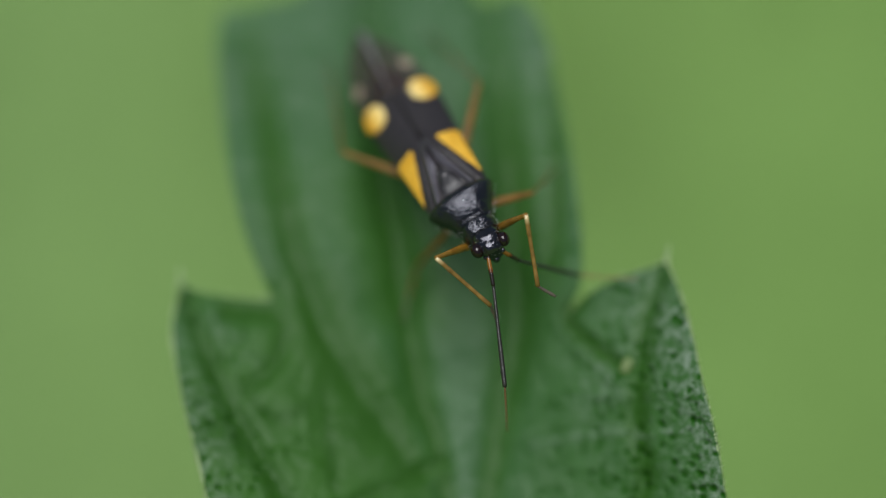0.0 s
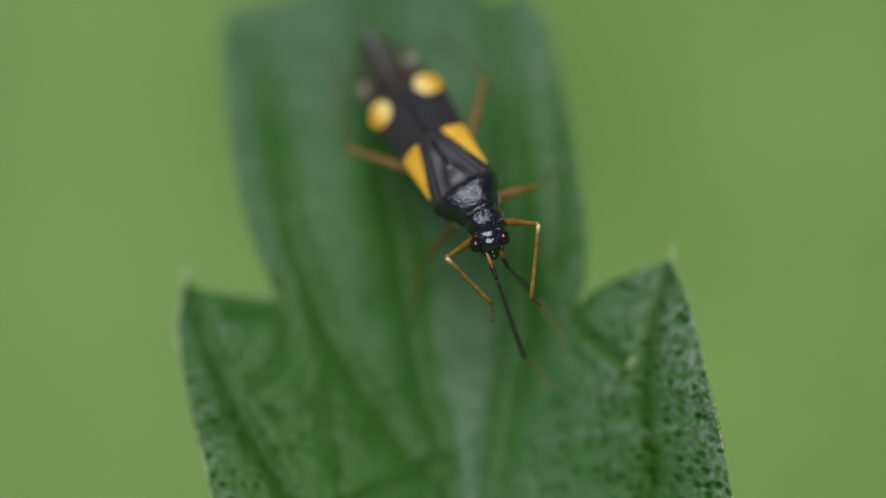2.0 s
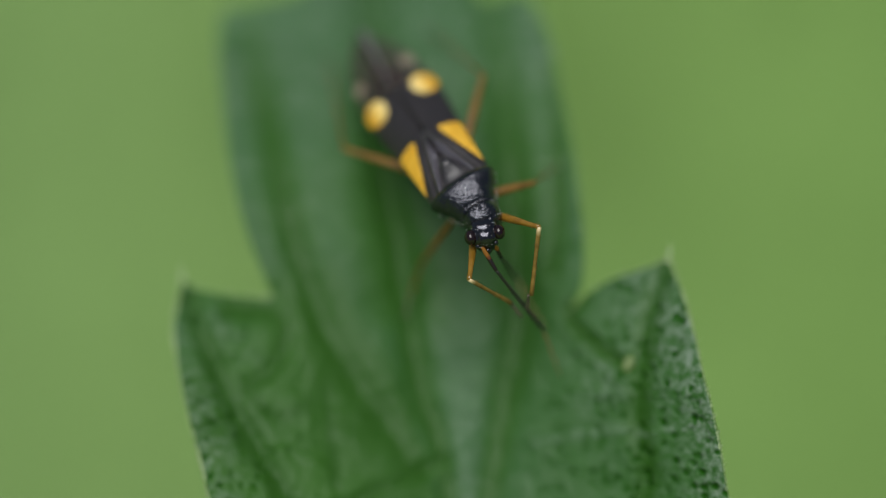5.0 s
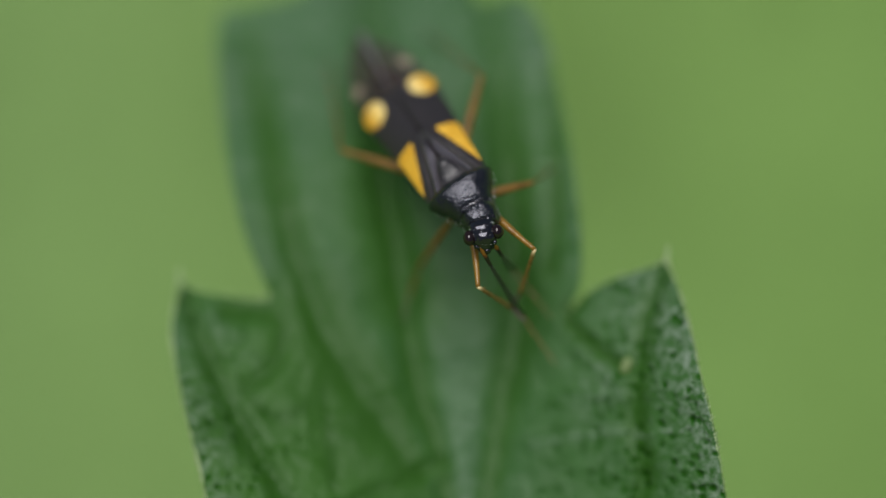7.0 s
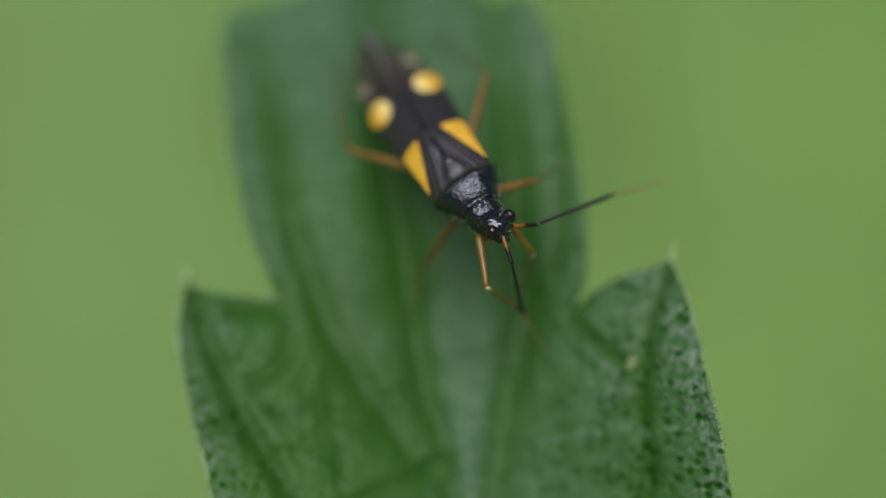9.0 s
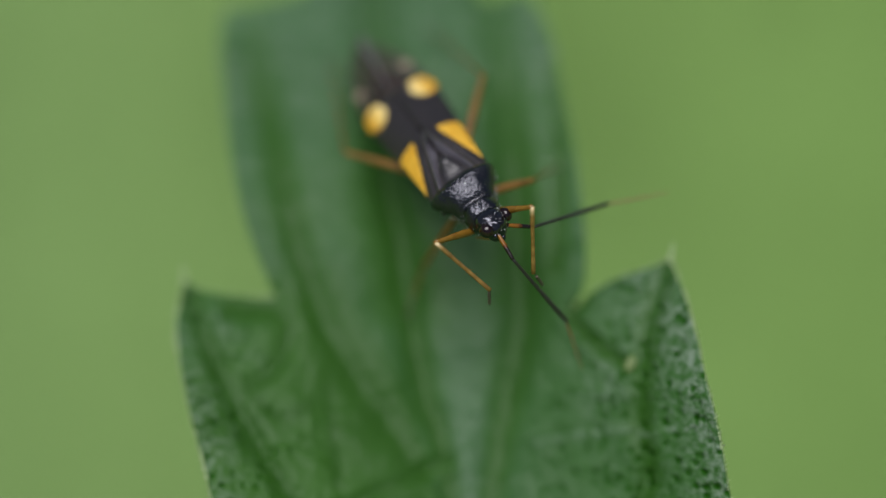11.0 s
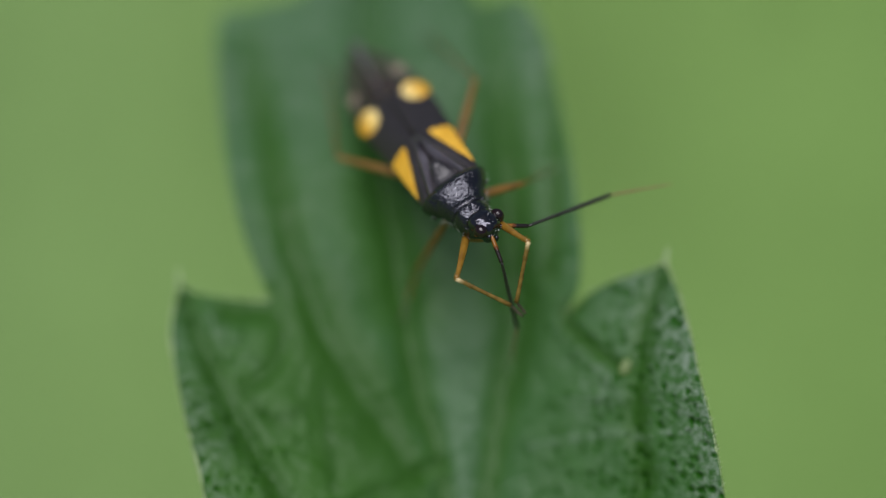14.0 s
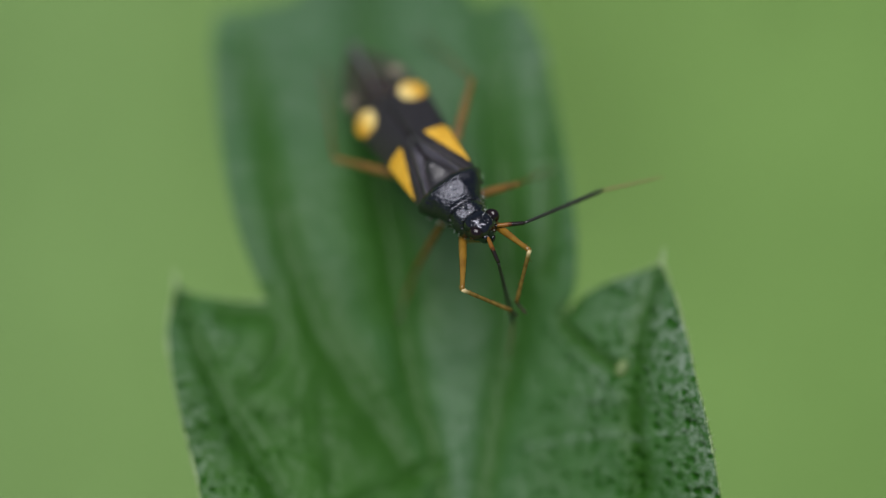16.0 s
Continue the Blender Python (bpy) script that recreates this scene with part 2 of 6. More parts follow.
MEADOW = meadow_material("meadow_ground", (0.142, 0.244, 0.070), (0.147, 0.251, 0.074), 2.2)
GRASS = meadow_material("grass_blades", (0.140, 0.247, 0.066), (0.160, 0.278, 0.080), 5.0)
tree = GRASS.node_tree
thin = tree.nodes.new("ShaderNodeBsdfTranslucent")
both = tree.nodes.new("ShaderNodeMixShader")
blade = tree.nodes["Principled BSDF"]
tree.links.new(blade.inputs["Base Color"].links[0].from_socket, thin.inputs[0])
both.inputs[0].default_value = 0.45
tree.links.new(blade.outputs[0], both.inputs[1])
tree.links.new(thin.outputs[0], both.inputs[2])
tree.links.new(both.outputs[0], tree.nodes["Material Output"].inputs[0])
STALK = shell_material("green_stalk", (0.06, 0.14, 0.03), (0.09, 0.19, 0.05), 0.5, 2, 0.03, 0.4)


# ---- mesh helpers ----
def finish(name, bm, mat, parent=None, label="", flat=False):
    me = bpy.data.meshes.new(name)
    bm.normal_update()
    bm.to_mesh(me)
    bm.free()
    if not flat:
        me.polygons.foreach_set("use_smooth", [True] * len(me.polygons))
    me.materials.append(mat)
    ob = new(name, me)
    if parent is not None:
        ob.parent = parent
    if label:
        tagged(ob, label)
    return ob


def part(name, bm, mat, parent, label=""):
    """One mesh under a thing or under a part; bmesh in metres."""
    return finish(name, bm, mat, parent, label)


def rings(bm, loops, cap=True):
    """Skin over rings of points (in mm), closed at both ends."""
    vs = [[bm.verts.new([q * MM for q in p]) for p in loop] for loop in loops]
    n = len(vs[0])
    for r0, r1 in zip(vs, vs[1:]):
        for i in range(n):
            bm.faces.new((r0[i], r0[(i + 1) % n], r1[(i + 1) % n], r1[i]))
    if cap:
        bm.faces.new(list(reversed(vs[0])))
        bm.faces.new(vs[-1])
    bmesh.ops.recalc_face_normals(bm, faces=bm.faces)
    return vs


def spline(ys, vs, y):
    """Smooth interpolation of a short table."""
    ys, vs = list(ys), list(vs)
    i = max(0, min(len(ys) - 2, int(np.searchsorted(ys, y)) - 1))
    t = min(1, max(0, (y - ys[i]) / (ys[i + 1] - ys[i])))
    m = []
    for j in (i, i + 1):
        a, b = max(0, j - 1), min(len(ys) - 1, j + 1)
        m.append((vs[b] - vs[a]) / (ys[b] - ys[a]))
    h = ys[i + 1] - ys[i]
    return ((2 * t ** 3 - 3 * t * t + 1) * vs[i] + (t ** 3 - 2 * t * t + t) * h * m[0]
            + (-2 * t ** 3 + 3 * t * t) * vs[i + 1] + (t ** 3 - t * t) * h * m[1])


def loft(stations, steps=24, sides=28, bend=2.2):
    """A body along y from rows (y, half width, top, bottom); superelliptic rings in mm."""
    st = sorted(stations)
    ys = [s[0] for s in st]
    bm = bmesh.new()
    loops = []
    for k in range(steps + 1):
        y = ys[0] + (ys[-1] - ys[0]) * (0.5 - 0.5 * math.cos(math.pi * k / steps))
        w, up, lo = (spline(ys, [s[j] for s in st], y) for j in (1, 2, 3))
        loop = []
        for i in range(sides):
            a = 2 * math.pi * i / sides
            cx, sx = math.cos(a), math.sin(a)
            n = bend(y) if callable(bend) else bend
            x = math.copysign(abs(cx) ** (2 / n), cx) * max(w, 0.004)
            z = math.copysign(abs(sx) ** (2 / n), sx)
            loop.append((x, y, (up + lo) / 2 + z * max(up - lo, 0.008) / 2))
        loops.append(loop)
    rings(bm, loops)
    return bm


def limb(length, radii, sides=10, steps=14, bow=0.0, spurs=0, seed=1, spur_len=0.10, start=0.0, claws=False):
    """A tapered, slightly bowed limb along +y from the origin, with small spines."""
    rnd = random.Random(seed)
    bm = bmesh.new()
    pos = [i / (len(radii) - 1) for i in range(len(radii))]
    loops = []
    for k in range(steps + 1):
        f = k / steps
        r = spline(pos, radii, f)
        off = bow * math.sin(math.pi * f)
        loops.append([(r * math.cos(2 * math.pi * i / sides), start + f * length, off + r * math.sin(2 * math.pi * i / sides)) for i in range(sides)])
    rings(bm, loops)
    for k in range(spurs):
        f = rnd.uniform(0.08, 0.97)
        a = rnd.uniform(0, 2 * math.pi)
        r = spline(pos, radii, f)
        o = Vector((r * math.cos(a) * 0.9, start + f * length, bow * math.sin(math.pi * f) + r * math.sin(a) * 0.9))
        d = Vector((math.cos(a), rnd.uniform(0.6, 1.2), math.sin(a))).normalized() * spur_len * rnd.uniform(0.6, 1.1)
        spike(bm, o, d, 0.006)
    if claws:
        for side in (1, -1):
            spike(bm, Vector((side * 0.012, start + length - 0.02, 0)), Vector((side * 0.035, 0.07, -0.02)), 0.011)
    return bm


def spike(bm, o, d, r):
    """A thin three-sided bristle (mm) from o along d."""
    u = d.orthogonal().normalized() * r
    w = d.normalized().cross(u)
    q = [bm.verts.new((o + u * math.cos(a) + w * math.sin(a)) * MM) for a in (0, 2.1, 4.2)]
    tip = bm.verts.new((o + d) * MM)
    for i in range(3):
        bm.faces.new((q[i], q[(i + 1) % 3], tip))


def dome(cx, cy, cz, rx, ry, rz, rows=10, sides=20):
    """An ellipsoid in mm."""
    bm = bmesh.new()
    bmesh.ops.create_uvsphere(bm, u_segments=sides, v_segments=rows, radius=1.0)
    for v in bm.verts:
        v.co = Vector((cx + v.co.x * rx, cy + v.co.y * ry, cz + v.co.z * rz)) * MM
    return bm


# ---- ground ----
def build_ground():
    bm = bmesh.new()
    n, half = 60, 60.0
    grid = []
    for j in range(n + 1):
        row = []
        for i in range(n + 1):
            u, w = 2 * i / n - 1, 2 * j / n - 1
            x, y = half * u * abs(u) ** 1.5, half * w * abs(w) ** 1.5
            z = 0.012 * noise.noise(Vector((x * 2.5, y * 2.5, 0))) + 0.08 * noise.noise(Vector((x * 0.2, y * 0.2, 3)))
            row.append(bm.verts.new((x, y, z - 0.03)))
        grid.append(row)
    for j in range(n):
        for i in range(n):
            bm.faces.new((grid[j][i], grid[j][i + 1], grid[j + 1][i + 1], grid[j + 1][i]))
    ob = finish("ground", bm, MEADOW)
    tagged(ob, "green meadow ground far below the leaf, out of focus", "ground", kind="structure")
    # short grass over the stretch behind the leaf
    rnd = random.Random(3)
    verts, faces = [], []
    for k in range(6000):
        far, turn = 1.6 * rnd.random() ** 0.9, rnd.uniform(0, 6.283)
        x, y = far * math.cos(turn), 0.3 + far * math.sin(turn)
        z = -0.035
        h, w = rnd.uniform(0.02, 0.055), rnd.uniform(0.0007, 0.0014)
        a, lean = rnd.uniform(0, 6.283), rnd.uniform(0.1, 0.9)
        dx, dy = math.cos(a), math.sin(a)
        i = len(verts)
        for f, ww in ((0, 1), (0.55, 0.8), (1, 0.05)):
            ox, oy = dx * lean * h * f * f, dy * lean * h * f * f
            zz = z + h * f * (1 - 0.3 * lean * f)
            verts += [(x + ox - dy * w * ww, y + oy + dx * w * ww, zz), (x + ox + dy * w * ww, y + oy - dx * w * ww, zz)]
        faces += [(i, i + 1, i + 3, i + 2), (i + 2, i + 3, i + 5, i + 4)]
    me = bpy.data.meshes.new("grass")
    me.from_pydata(verts, [], faces)
    me.polygons.foreach_set("use_smooth", [True] * len(faces))
    me.materials.append(GRASS)
    tagged(new("grass", me), "short green meadow grass blurred behind the leaf", "grass", kind="stuff")


# ---- leaf ----
# Leaf form, in millimetres: a to the right, b towards the tip, c the height.
MID_B = (-14.0, -9.5, -6.5, -3.0, -1.2, 0.0, 2.0, 4.3, 6.5, 10.0)
MID_C = (-7.0, -3.4, -2.0, -3.0, -3.3, -3.5, -4.2, -5.5, -7.2, -10.5)
FOLD_B = (-14.0, -9.0, -5.0, -3.0, -1.2, -0.2, 1.0, 3.0, 10.0)
FOLD_RIGHT = (0.1, 0.3, 0.47, 0.67, 0.54, 0.40, 0.27, 0.08, 0.0)
FOLD_LEFT = (0.1, 0.25, 0.35, 0.25, 0.08, 0.02, 0.01, -0.13, -0.20)


def to_line(a, b, pts):
    """Distance from points to a bent line, and the side they lie on."""
    best = np.full(a.shape, 1e9)
    side = np.zeros(a.shape)
    for (x0, y0), (x1, y1) in zip(pts, pts[1:]):
        dx, dy = x1 - x0, y1 - y0
        f = np.clip(((a - x0) * dx + (b - y0) * dy) / (dx * dx + dy * dy), 0, 1)
        d = np.hypot(a - x0 - f * dx, b - y0 - f * dy)
        near = d < best
        best = np.where(near, d, best)
        side = np.where(near, np.sign((a - x0) * dy - (b - y0) * dx), side)
    return best, side


def smooth(pts, n=8):
    """A rounded line through the points."""
    out = []
    p = [pts[0]] + list(pts) + [pts[-1]]
    for i in range(1, len(p) - 2):
        for k in range(n):
            t = k / n
            out.append(tuple(0.5 * (2 * p[i][j] + (p[i + 1][j] - p[i - 1][j]) * t
                       + (2 * p[i - 1][j] - 5 * p[i][j] + 4 * p[i + 1][j] - p[i + 2][j]) * t * t
                       + (3 * p[i][j] - p[i - 1][j] - 3 * p[i + 1][j] + p[i + 2][j]) * t ** 3) for j in (0, 1)))
    return out + [tuple(pts[-1])]


def leaf_base(a, b):
    """The broad form: an arched blade, folded up on both sides of the midrib."""
    mid = 0.15 - 0.03 * b
    c = np.interp(b, MID_B, MID_C)
    k = np.where(a > mid, np.interp(b, FOLD_B, FOLD_RIGHT), np.interp(b, FOLD_B, FOLD_LEFT))
    d = np.sqrt((a - mid) ** 2 + 0.8) - 0.9
    d = np.where(a > mid, np.sign(d) * np.abs(d) ** 1.6 / 4.6 ** 0.6, d)
    return c + k * d


RIGHT = [(4.6, -9.2), (6.3, -7.03), (5.78, -5.09), (5.57, -3.9), (5.31, -2.75), (5.14, -1.73), (4.96, -0.95), (4.73, -0.25)]
RIGHT_UP = [(4.73, -0.25), (4.22, -0.46), (3.64, -0.66), (3.12, -0.96), (2.66, -1.38)]
LOBE_RIGHT = [(2.66, -1.38), (2.93, -0.78), (2.99, 0.25), (2.91, 1.36), (2.78, 2.5), (2.57, 3.67), (2.34, 4.88), (1.98, 5.70)]
LOBE_TOP = [(1.98, 5.70), (1.64, 5.84), (0.86, 5.71), (0.5, 6.57), (0.08, 8.69), (-1.3, 11.37), (-2.5, 8.71), (-2.95, 6.87), (-3.18, 6), (-4.2, 5.65), (-5.13, 5.5)]
LOBE_LEFT = [(-5.13, 5.5), (-5.19, 4.74), (-5.06, 3.67), (-4.84, 2.37), (-4.55, 1.12), (-4.28, 0.26), (-3.92, -0.6), (-3.72, -1.06)]
LEFT_UP = [(-3.72, -1.06), (-4.05, -1.09), (-4.66, -1.02), (-5.32, -0.9), (-5.66, -0.72)]
LEFT = [(-5.66, -0.72), (-5.78, -1.67), (-5.65, -2.37), (-5.41, -3.29), (-5.14, -4.2), (-4.87, -5.13), (-4.38, -7.12), (-3.2, -9.2)]
FOOT = [(-3.2, -9.2), (-1.2, -11.2), (-0.3, -12.4), (0.5, -12.4), (1.6, -11.2), (4.6, -9.2)]
# sunk veins: line, depth, half width; raised veins have a negative depth
VEINS = [
    ([(-1.71, 7.17), (-1.49, 3.02), (-1.29, 1.37), (-1.03, 0.13), (-0.81, -1.21), (-0.51, -3.02), (-0.11, -4.33), (0.19, -6.68), (0, -12)], 0.2, 0.32),
    ([(0.87, 6.57), (1.22, 4.34), (1.38, 2.38), (1.56, -0.11), (1.65, -1.44), (1.34, -3.13), (0.97, -5.29), (0.79, -6.67), (0.2, -12)], 0.22, 0.38),
    ([(-4.41, 4.88), (-3.92, 2.76), (-3.42, 0.75), (-2.91, -0.96), (-2.22, -2.4), (-1.25, -3.72), (-0.53, -4.79)], 0.14, 0.3),
    ([(-5.56, -1.02), (-5.21, -1.79), (-4.82, -2.61), (-4.29, -3.6), (-3.7, -4.58), (-2.99, -5.75), (-1, -8.5)], 0.2, 0.21),
    ([(4.65, -0.46), (4.32, -1.4), (4.13, -2.56), (4.05, -3.73), (4.16, -5.16), (3, -7.5), (1, -10)], 0.18, 0.19),
    ([(2.42, 4.06), (2.5, 2.5), (2.46, 0.99), (2.31, -0.47)], 0.08, 0.2),
    # broad extra furrow; its width puts shade beside the bug into the colour
    ([(-1.71, 7.17), (-1.49, 3.02), (-1.29, 1.37), (-1.03, 0.13), (-0.88, -0.97)], 0.30, 0.72),
    ([(1.27, 3.41), (1.5, 1.74), (1.56, 0.01), (1.6, -0.96)], 0.08, 0.55),
    ([(-2.91, -1.08), (-2.35, -2.17), (-1.86, -2.77), (-1.25, -3.66)], 0.05, 0.62),
    ([(1.87, -4.18), (2.68, -3.97), (3.94, -3.81)], -0.045, 0.06),
    ([(4.05, -3.92), (4.61, -3.8), (5.26, -3.62)], -0.04, 0.06),
    ([(-2.3, -5.49), (-1.62, -5.21), (-0.77, -4.88), (0.07, -4.51)], 0.08, 0.13),
    ([(-2.54, -2.99), (-2.47, -3.46), (-2.4, -4.16), (-2.3, -4.97)], 0.03, 0.14),
    ([(-4.1, -3.08), (-3.73, -3.5), (-3.32, -3.56), (-2.86, -3.28)], 0.025, 0.12),
    ([(-5.21, -3.86), (-4.77, -3.67), (-4.37, -3.6)], 0.06, 0.1),
    ([(-1.94, -5.62), (-1.24, -5.35), (-0.41, -5.05), (0.19, -4.74)], -0.04, 0.14),
    ([(-4.64, -1.34), (-3.99, -1.36), (-3.56, -1.42), (-3.4, -1.62), (-3.39, -1.92), (-3.51, -2.3), (-3.78, -2.68), (-4.19, -2.99)], 0.11, 0.2),
    ([(-3.19, -0.84), (-3.03, -1.44), (-3.02, -1.8), (-3.16, -2.28), (-3.56, -2.8), (-4.14, -3.22)], -0.035, 0.24),
    ([(2.94, -1.13), (2.68, -1.38), (2.79, -1.68), (3.1, -1.98), (3.5, -2.3), (3.85, -2.51)], 0.17, 0.14),
    ([(-4.56, -3.08), (-3.75, -2.97), (-2.68, -3.58), (-1.72, -4.3)], -0.02, 0.12),
    ([(4.16, -5.14), (4.84, -5.01), (5.5, -4.72)], -0.03, 0.06),
    ([(-1.14, -3.01), (-1.73, -3.26), (-2.17, -3.52), (-2.68, -3.6), (-3.51, -4.33), (-3.92, -4.8)], -0.028, 0.075),
    ([(-1.48, -5.35), (-2.3, -4.86), (-3.13, -4.31), (-4.06, -4.12)], -0.028, 0.075),
    ([(-3.11, -5.29), (-4.04, -4.57), (-4.74, -4.21), (-5.2, -4.09)], -0.028, 0.075),
    ([(1.4, -3.36), (2.34, -3.03), (3.26, -3.06), (3.94, -3.21)], -0.028, 0.075),
    ([(4.16, -2.91), (4.71, -2.77), (5.26, -2.58)], -0.028, 0.075),
    ([(1.15, -5.02), (1.86, -4.65), (2.91, -4.6), (4, -4.79)], -0.028, 0.075),
    ([(4.11, -4.55), (4.72, -4.35), (5.51, -4.14)], -0.028, 0.075),
    ([(-2.7, -2.4), (-2.92, -3.1), (-2.85, -3.92)], -0.028, 0.075),
    ([(2.5, -1.55), (2.8, -2.05), (3.25, -2.45), (3.7, -2.8)], -0.07, 0.15),
]
TIPS = [(4.73, -0.25), (-5.66, -0.72)]


def leaf_height(a, b):
    c = leaf_base(a, b)
    for line, depth, width in VEINS:
        d, _ = to_line(a, b, smooth(line, 5))
        c = c - depth * np.exp(-(d / width) ** 2)
    # the upper margin of one tooth rolls down
    return c - 0.16 * np.exp(-(to_line(a, b, LEFT_UP)[0] / 0.28) ** 2)


def build_leaf():
    outline = []
    for piece in (RIGHT, RIGHT_UP, LOBE_RIGHT, LOBE_TOP, LOBE_LEFT, LEFT_UP, LEFT, FOOT):
        outline += smooth(piece, 6)[:-1]
    px, py = np.array(outline).T
    step = 0.055
    ga, gb = np.meshgrid(np.arange(-6.2, 6.9, step), np.arange(-12.6, 11.6, step))
    dist, _ = to_line(ga, gb, outline + [outline[0]])
    inside = np.zeros(ga.shape, bool)
    for (x0, y0), (x1, y1) in zip(outline, outline[1:] + outline[:1]):
        if y0 != y1:
            cut = ((y0 > gb) != (y1 > gb)) & (ga < (x1 - x0) * (gb - y0) / (y1 - y0) + x0)
            inside ^= cut
    sd = np.where(inside, dist, -dist)
    h, w = ga.shape
    ids, pts = {}, []

    def corner(j, i):
        if (j, i) not in ids:
            ids[j, i] = len(pts)
            pts.append((ga[j, i], gb[j, i]))
        return ids[j, i]

    def crossing(j0, i0, j1, i1):
        key = ("x", *sorted(((j0, i0), (j1, i1))))
        if key not in ids:
            f = sd[j0, i0] / (sd[j0, i0] - sd[j1, i1])
            ids[key] = len(pts)
            pts.append((ga[j0, i0] + f * (ga[j1, i1] - ga[j0, i0]), gb[j0, i0] + f * (gb[j1, i1] - gb[j0, i0])))
        return ids[key]

    faces = []
    for j in range(h - 1):
        for i in range(w - 1):
            ring = ((j, i), (j, i + 1), (j + 1, i + 1), (j + 1, i))
            into = [sd[q] > 0 for q in ring]
            if not any(into):
                continue
            if all(into):
                faces.append([corner(*q) for q in ring])
                continue
            f = []
            for k in range(4):
                q0, q1 = ring[k], ring[(k + 1) % 4]
                if into[k]:
                    f.append(corner(*q0))
                if into[k] != into[(k + 1) % 4]:
                    f.append(crossing(*q0, *q1))
            if len(f) > 2:
                faces.append(f)
    p = np.array(pts)
    c = leaf_height(p[:, 0], p[:, 1])
    grain = np.array([noise.noise(Vector((a * 1.4, b * 1.4, 0.5))) * 0.07 * min(1, max(0.1, 0.3 - 0.2 * b)) + noise.noise(Vector((a * 4.5, b * 4.5, 7))) * 0.008 for a, b in pts])
    verts = np.column_stack([p, c + grain]) * MM
    me = bpy.data.meshes.new("leaf")
    me.from_pydata([tuple(v) for v in verts.tolist()], [], faces)
    me.polygons.foreach_set("use_smooth", [True] * len(faces))
    # sheen put into the colour: strong on the panels, none along the veins
    sheen = np.ones(len(pts))
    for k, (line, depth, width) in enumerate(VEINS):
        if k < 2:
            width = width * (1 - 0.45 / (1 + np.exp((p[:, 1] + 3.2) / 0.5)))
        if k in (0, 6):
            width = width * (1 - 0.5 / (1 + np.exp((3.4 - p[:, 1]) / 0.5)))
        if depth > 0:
            sheen = np.minimum(sheen, 1 - np.exp(-(to_line(p[:, 0], p[:, 1], smooth(line, 5))[0] / (1.2 * width)) ** 2))
    sheen = 1 - (1 - sheen) * (1 - 0.6 / (1 + np.exp((3.6 - p[:, 1]) / 0.5)))
    # vein colour and painted furrow shade share this mask
    me.attributes.new("rib_shade", "FLOAT", "POINT").data.foreach_set("value", (1 - sheen).astype(np.float32))
    rib_shade = 1 - sheen
    sig = lambda x: 1 / (1 + np.exp(-x))
    low = sig((-p[:, 1] - 0.6) / 0.5)
    d, side = to_line(p[:, 0], p[:, 1], smooth(VEINS[2][0], 5))
    beyond = sig(side * d / 0.22) * sig((-p[:, 1] + 1.2 + 0.6 * p[:, 0]) / 0.4)
    # less painted sheen on the rolled margin and the duller panels
    sheen *= 1 - 0.9 * np.exp(-(to_line(p[:, 0], p[:, 1], LEFT_UP)[0] / 0.30) ** 2)
    sheen *= 1 - 0.35 * np.exp(-((p[:, 0] + 3.3) / 1.2) ** 2 - ((p[:, 1] - 0.8) / 1.2) ** 2)
    sheen *= 1 - (0.95 * beyond + 0.5 * low * sig((p[:, 0] - 1.6) / 0.3))
    # where sheen is painted pale: tooth, panels, ridges and margins
    pale_sheen_map = (0.04 + (0.13 + 0.36 * sig((p[:, 1] + 2.9) / 0.7)) * sig((p[:, 0] - 3.3) / 0.35) + 0.15 * sig((-p[:, 0] - 4.0 - 0.35 * (p[:, 1] + 4)) / 0.25) + 0.30 * sig((p[:, 1] - 1.3) / 0.6)) * (1 - rib_shade)
    edge = [np.exp(-(to_line(p[:, 0], p[:, 1], smooth(line, 6))[0] / 0.55) ** 2) for line in (RIGHT, LEFT)]
    pale_sheen_map = pale_sheen_map + (0.64 * edge[0] + 0.24 * edge[1]) * sig((-p[:, 1] - 0.8) / 0.3)
    pale_sheen_map = pale_sheen_map + 0.36 * sig((-p[:, 1] - 2.4) / 0.6) * np.exp(-((p[:, 0] - 0.45) / 0.55) ** 2) * (1 - rib_shade)
    pale_sheen_map = pale_sheen_map + 0.22 * np.exp(-((p[:, 0] - 2.1) / 0.38) ** 2) * sig((p[:, 1] + 0.6) / 0.4) * (1 - rib_shade)
    pale_sheen_map = pale_sheen_map + 0.22 * np.exp(-(to_line(p[:, 0], p[:, 1], [(-5.0, -1.5), (-4.0, -2.4)])[0] / 0.26) ** 2) * (1 - rib_shade)
    pale_sheen_map = pale_sheen_map + 0.22 * np.exp(-((p[:, 0] - 4.05) / 0.3) ** 2) * sig((p[:, 1] + 2.2) / 0.3) * (1 - rib_shade)
    pale_sheen_map = pale_sheen_map + 0.12 * sig((p[:, 1] - 3.5) / 0.6)
    pale_sheen_map = pale_sheen_map + 0.32 * np.exp(-((p[:, 0] - 3.1) / 0.6) ** 2 - ((p[:, 1] + 2.9) / 0.8) ** 2) * (1 - rib_shade)
    pale_sheen_map = pale_sheen_map + 0.16 * np.exp(-(to_line(p[:, 0], p[:, 1], VEINS[-1][0])[0] / 0.2) ** 2) * (1 - rib_shade)
    # two pale cross veins
    for line in (VEINS[9][0], VEINS[10][0]):
        pale_sheen_map = pale_sheen_map + 0.5 * np.exp(-(to_line(p[:, 0], p[:, 1], smooth(line, 5))[0] / 0.07) ** 2)
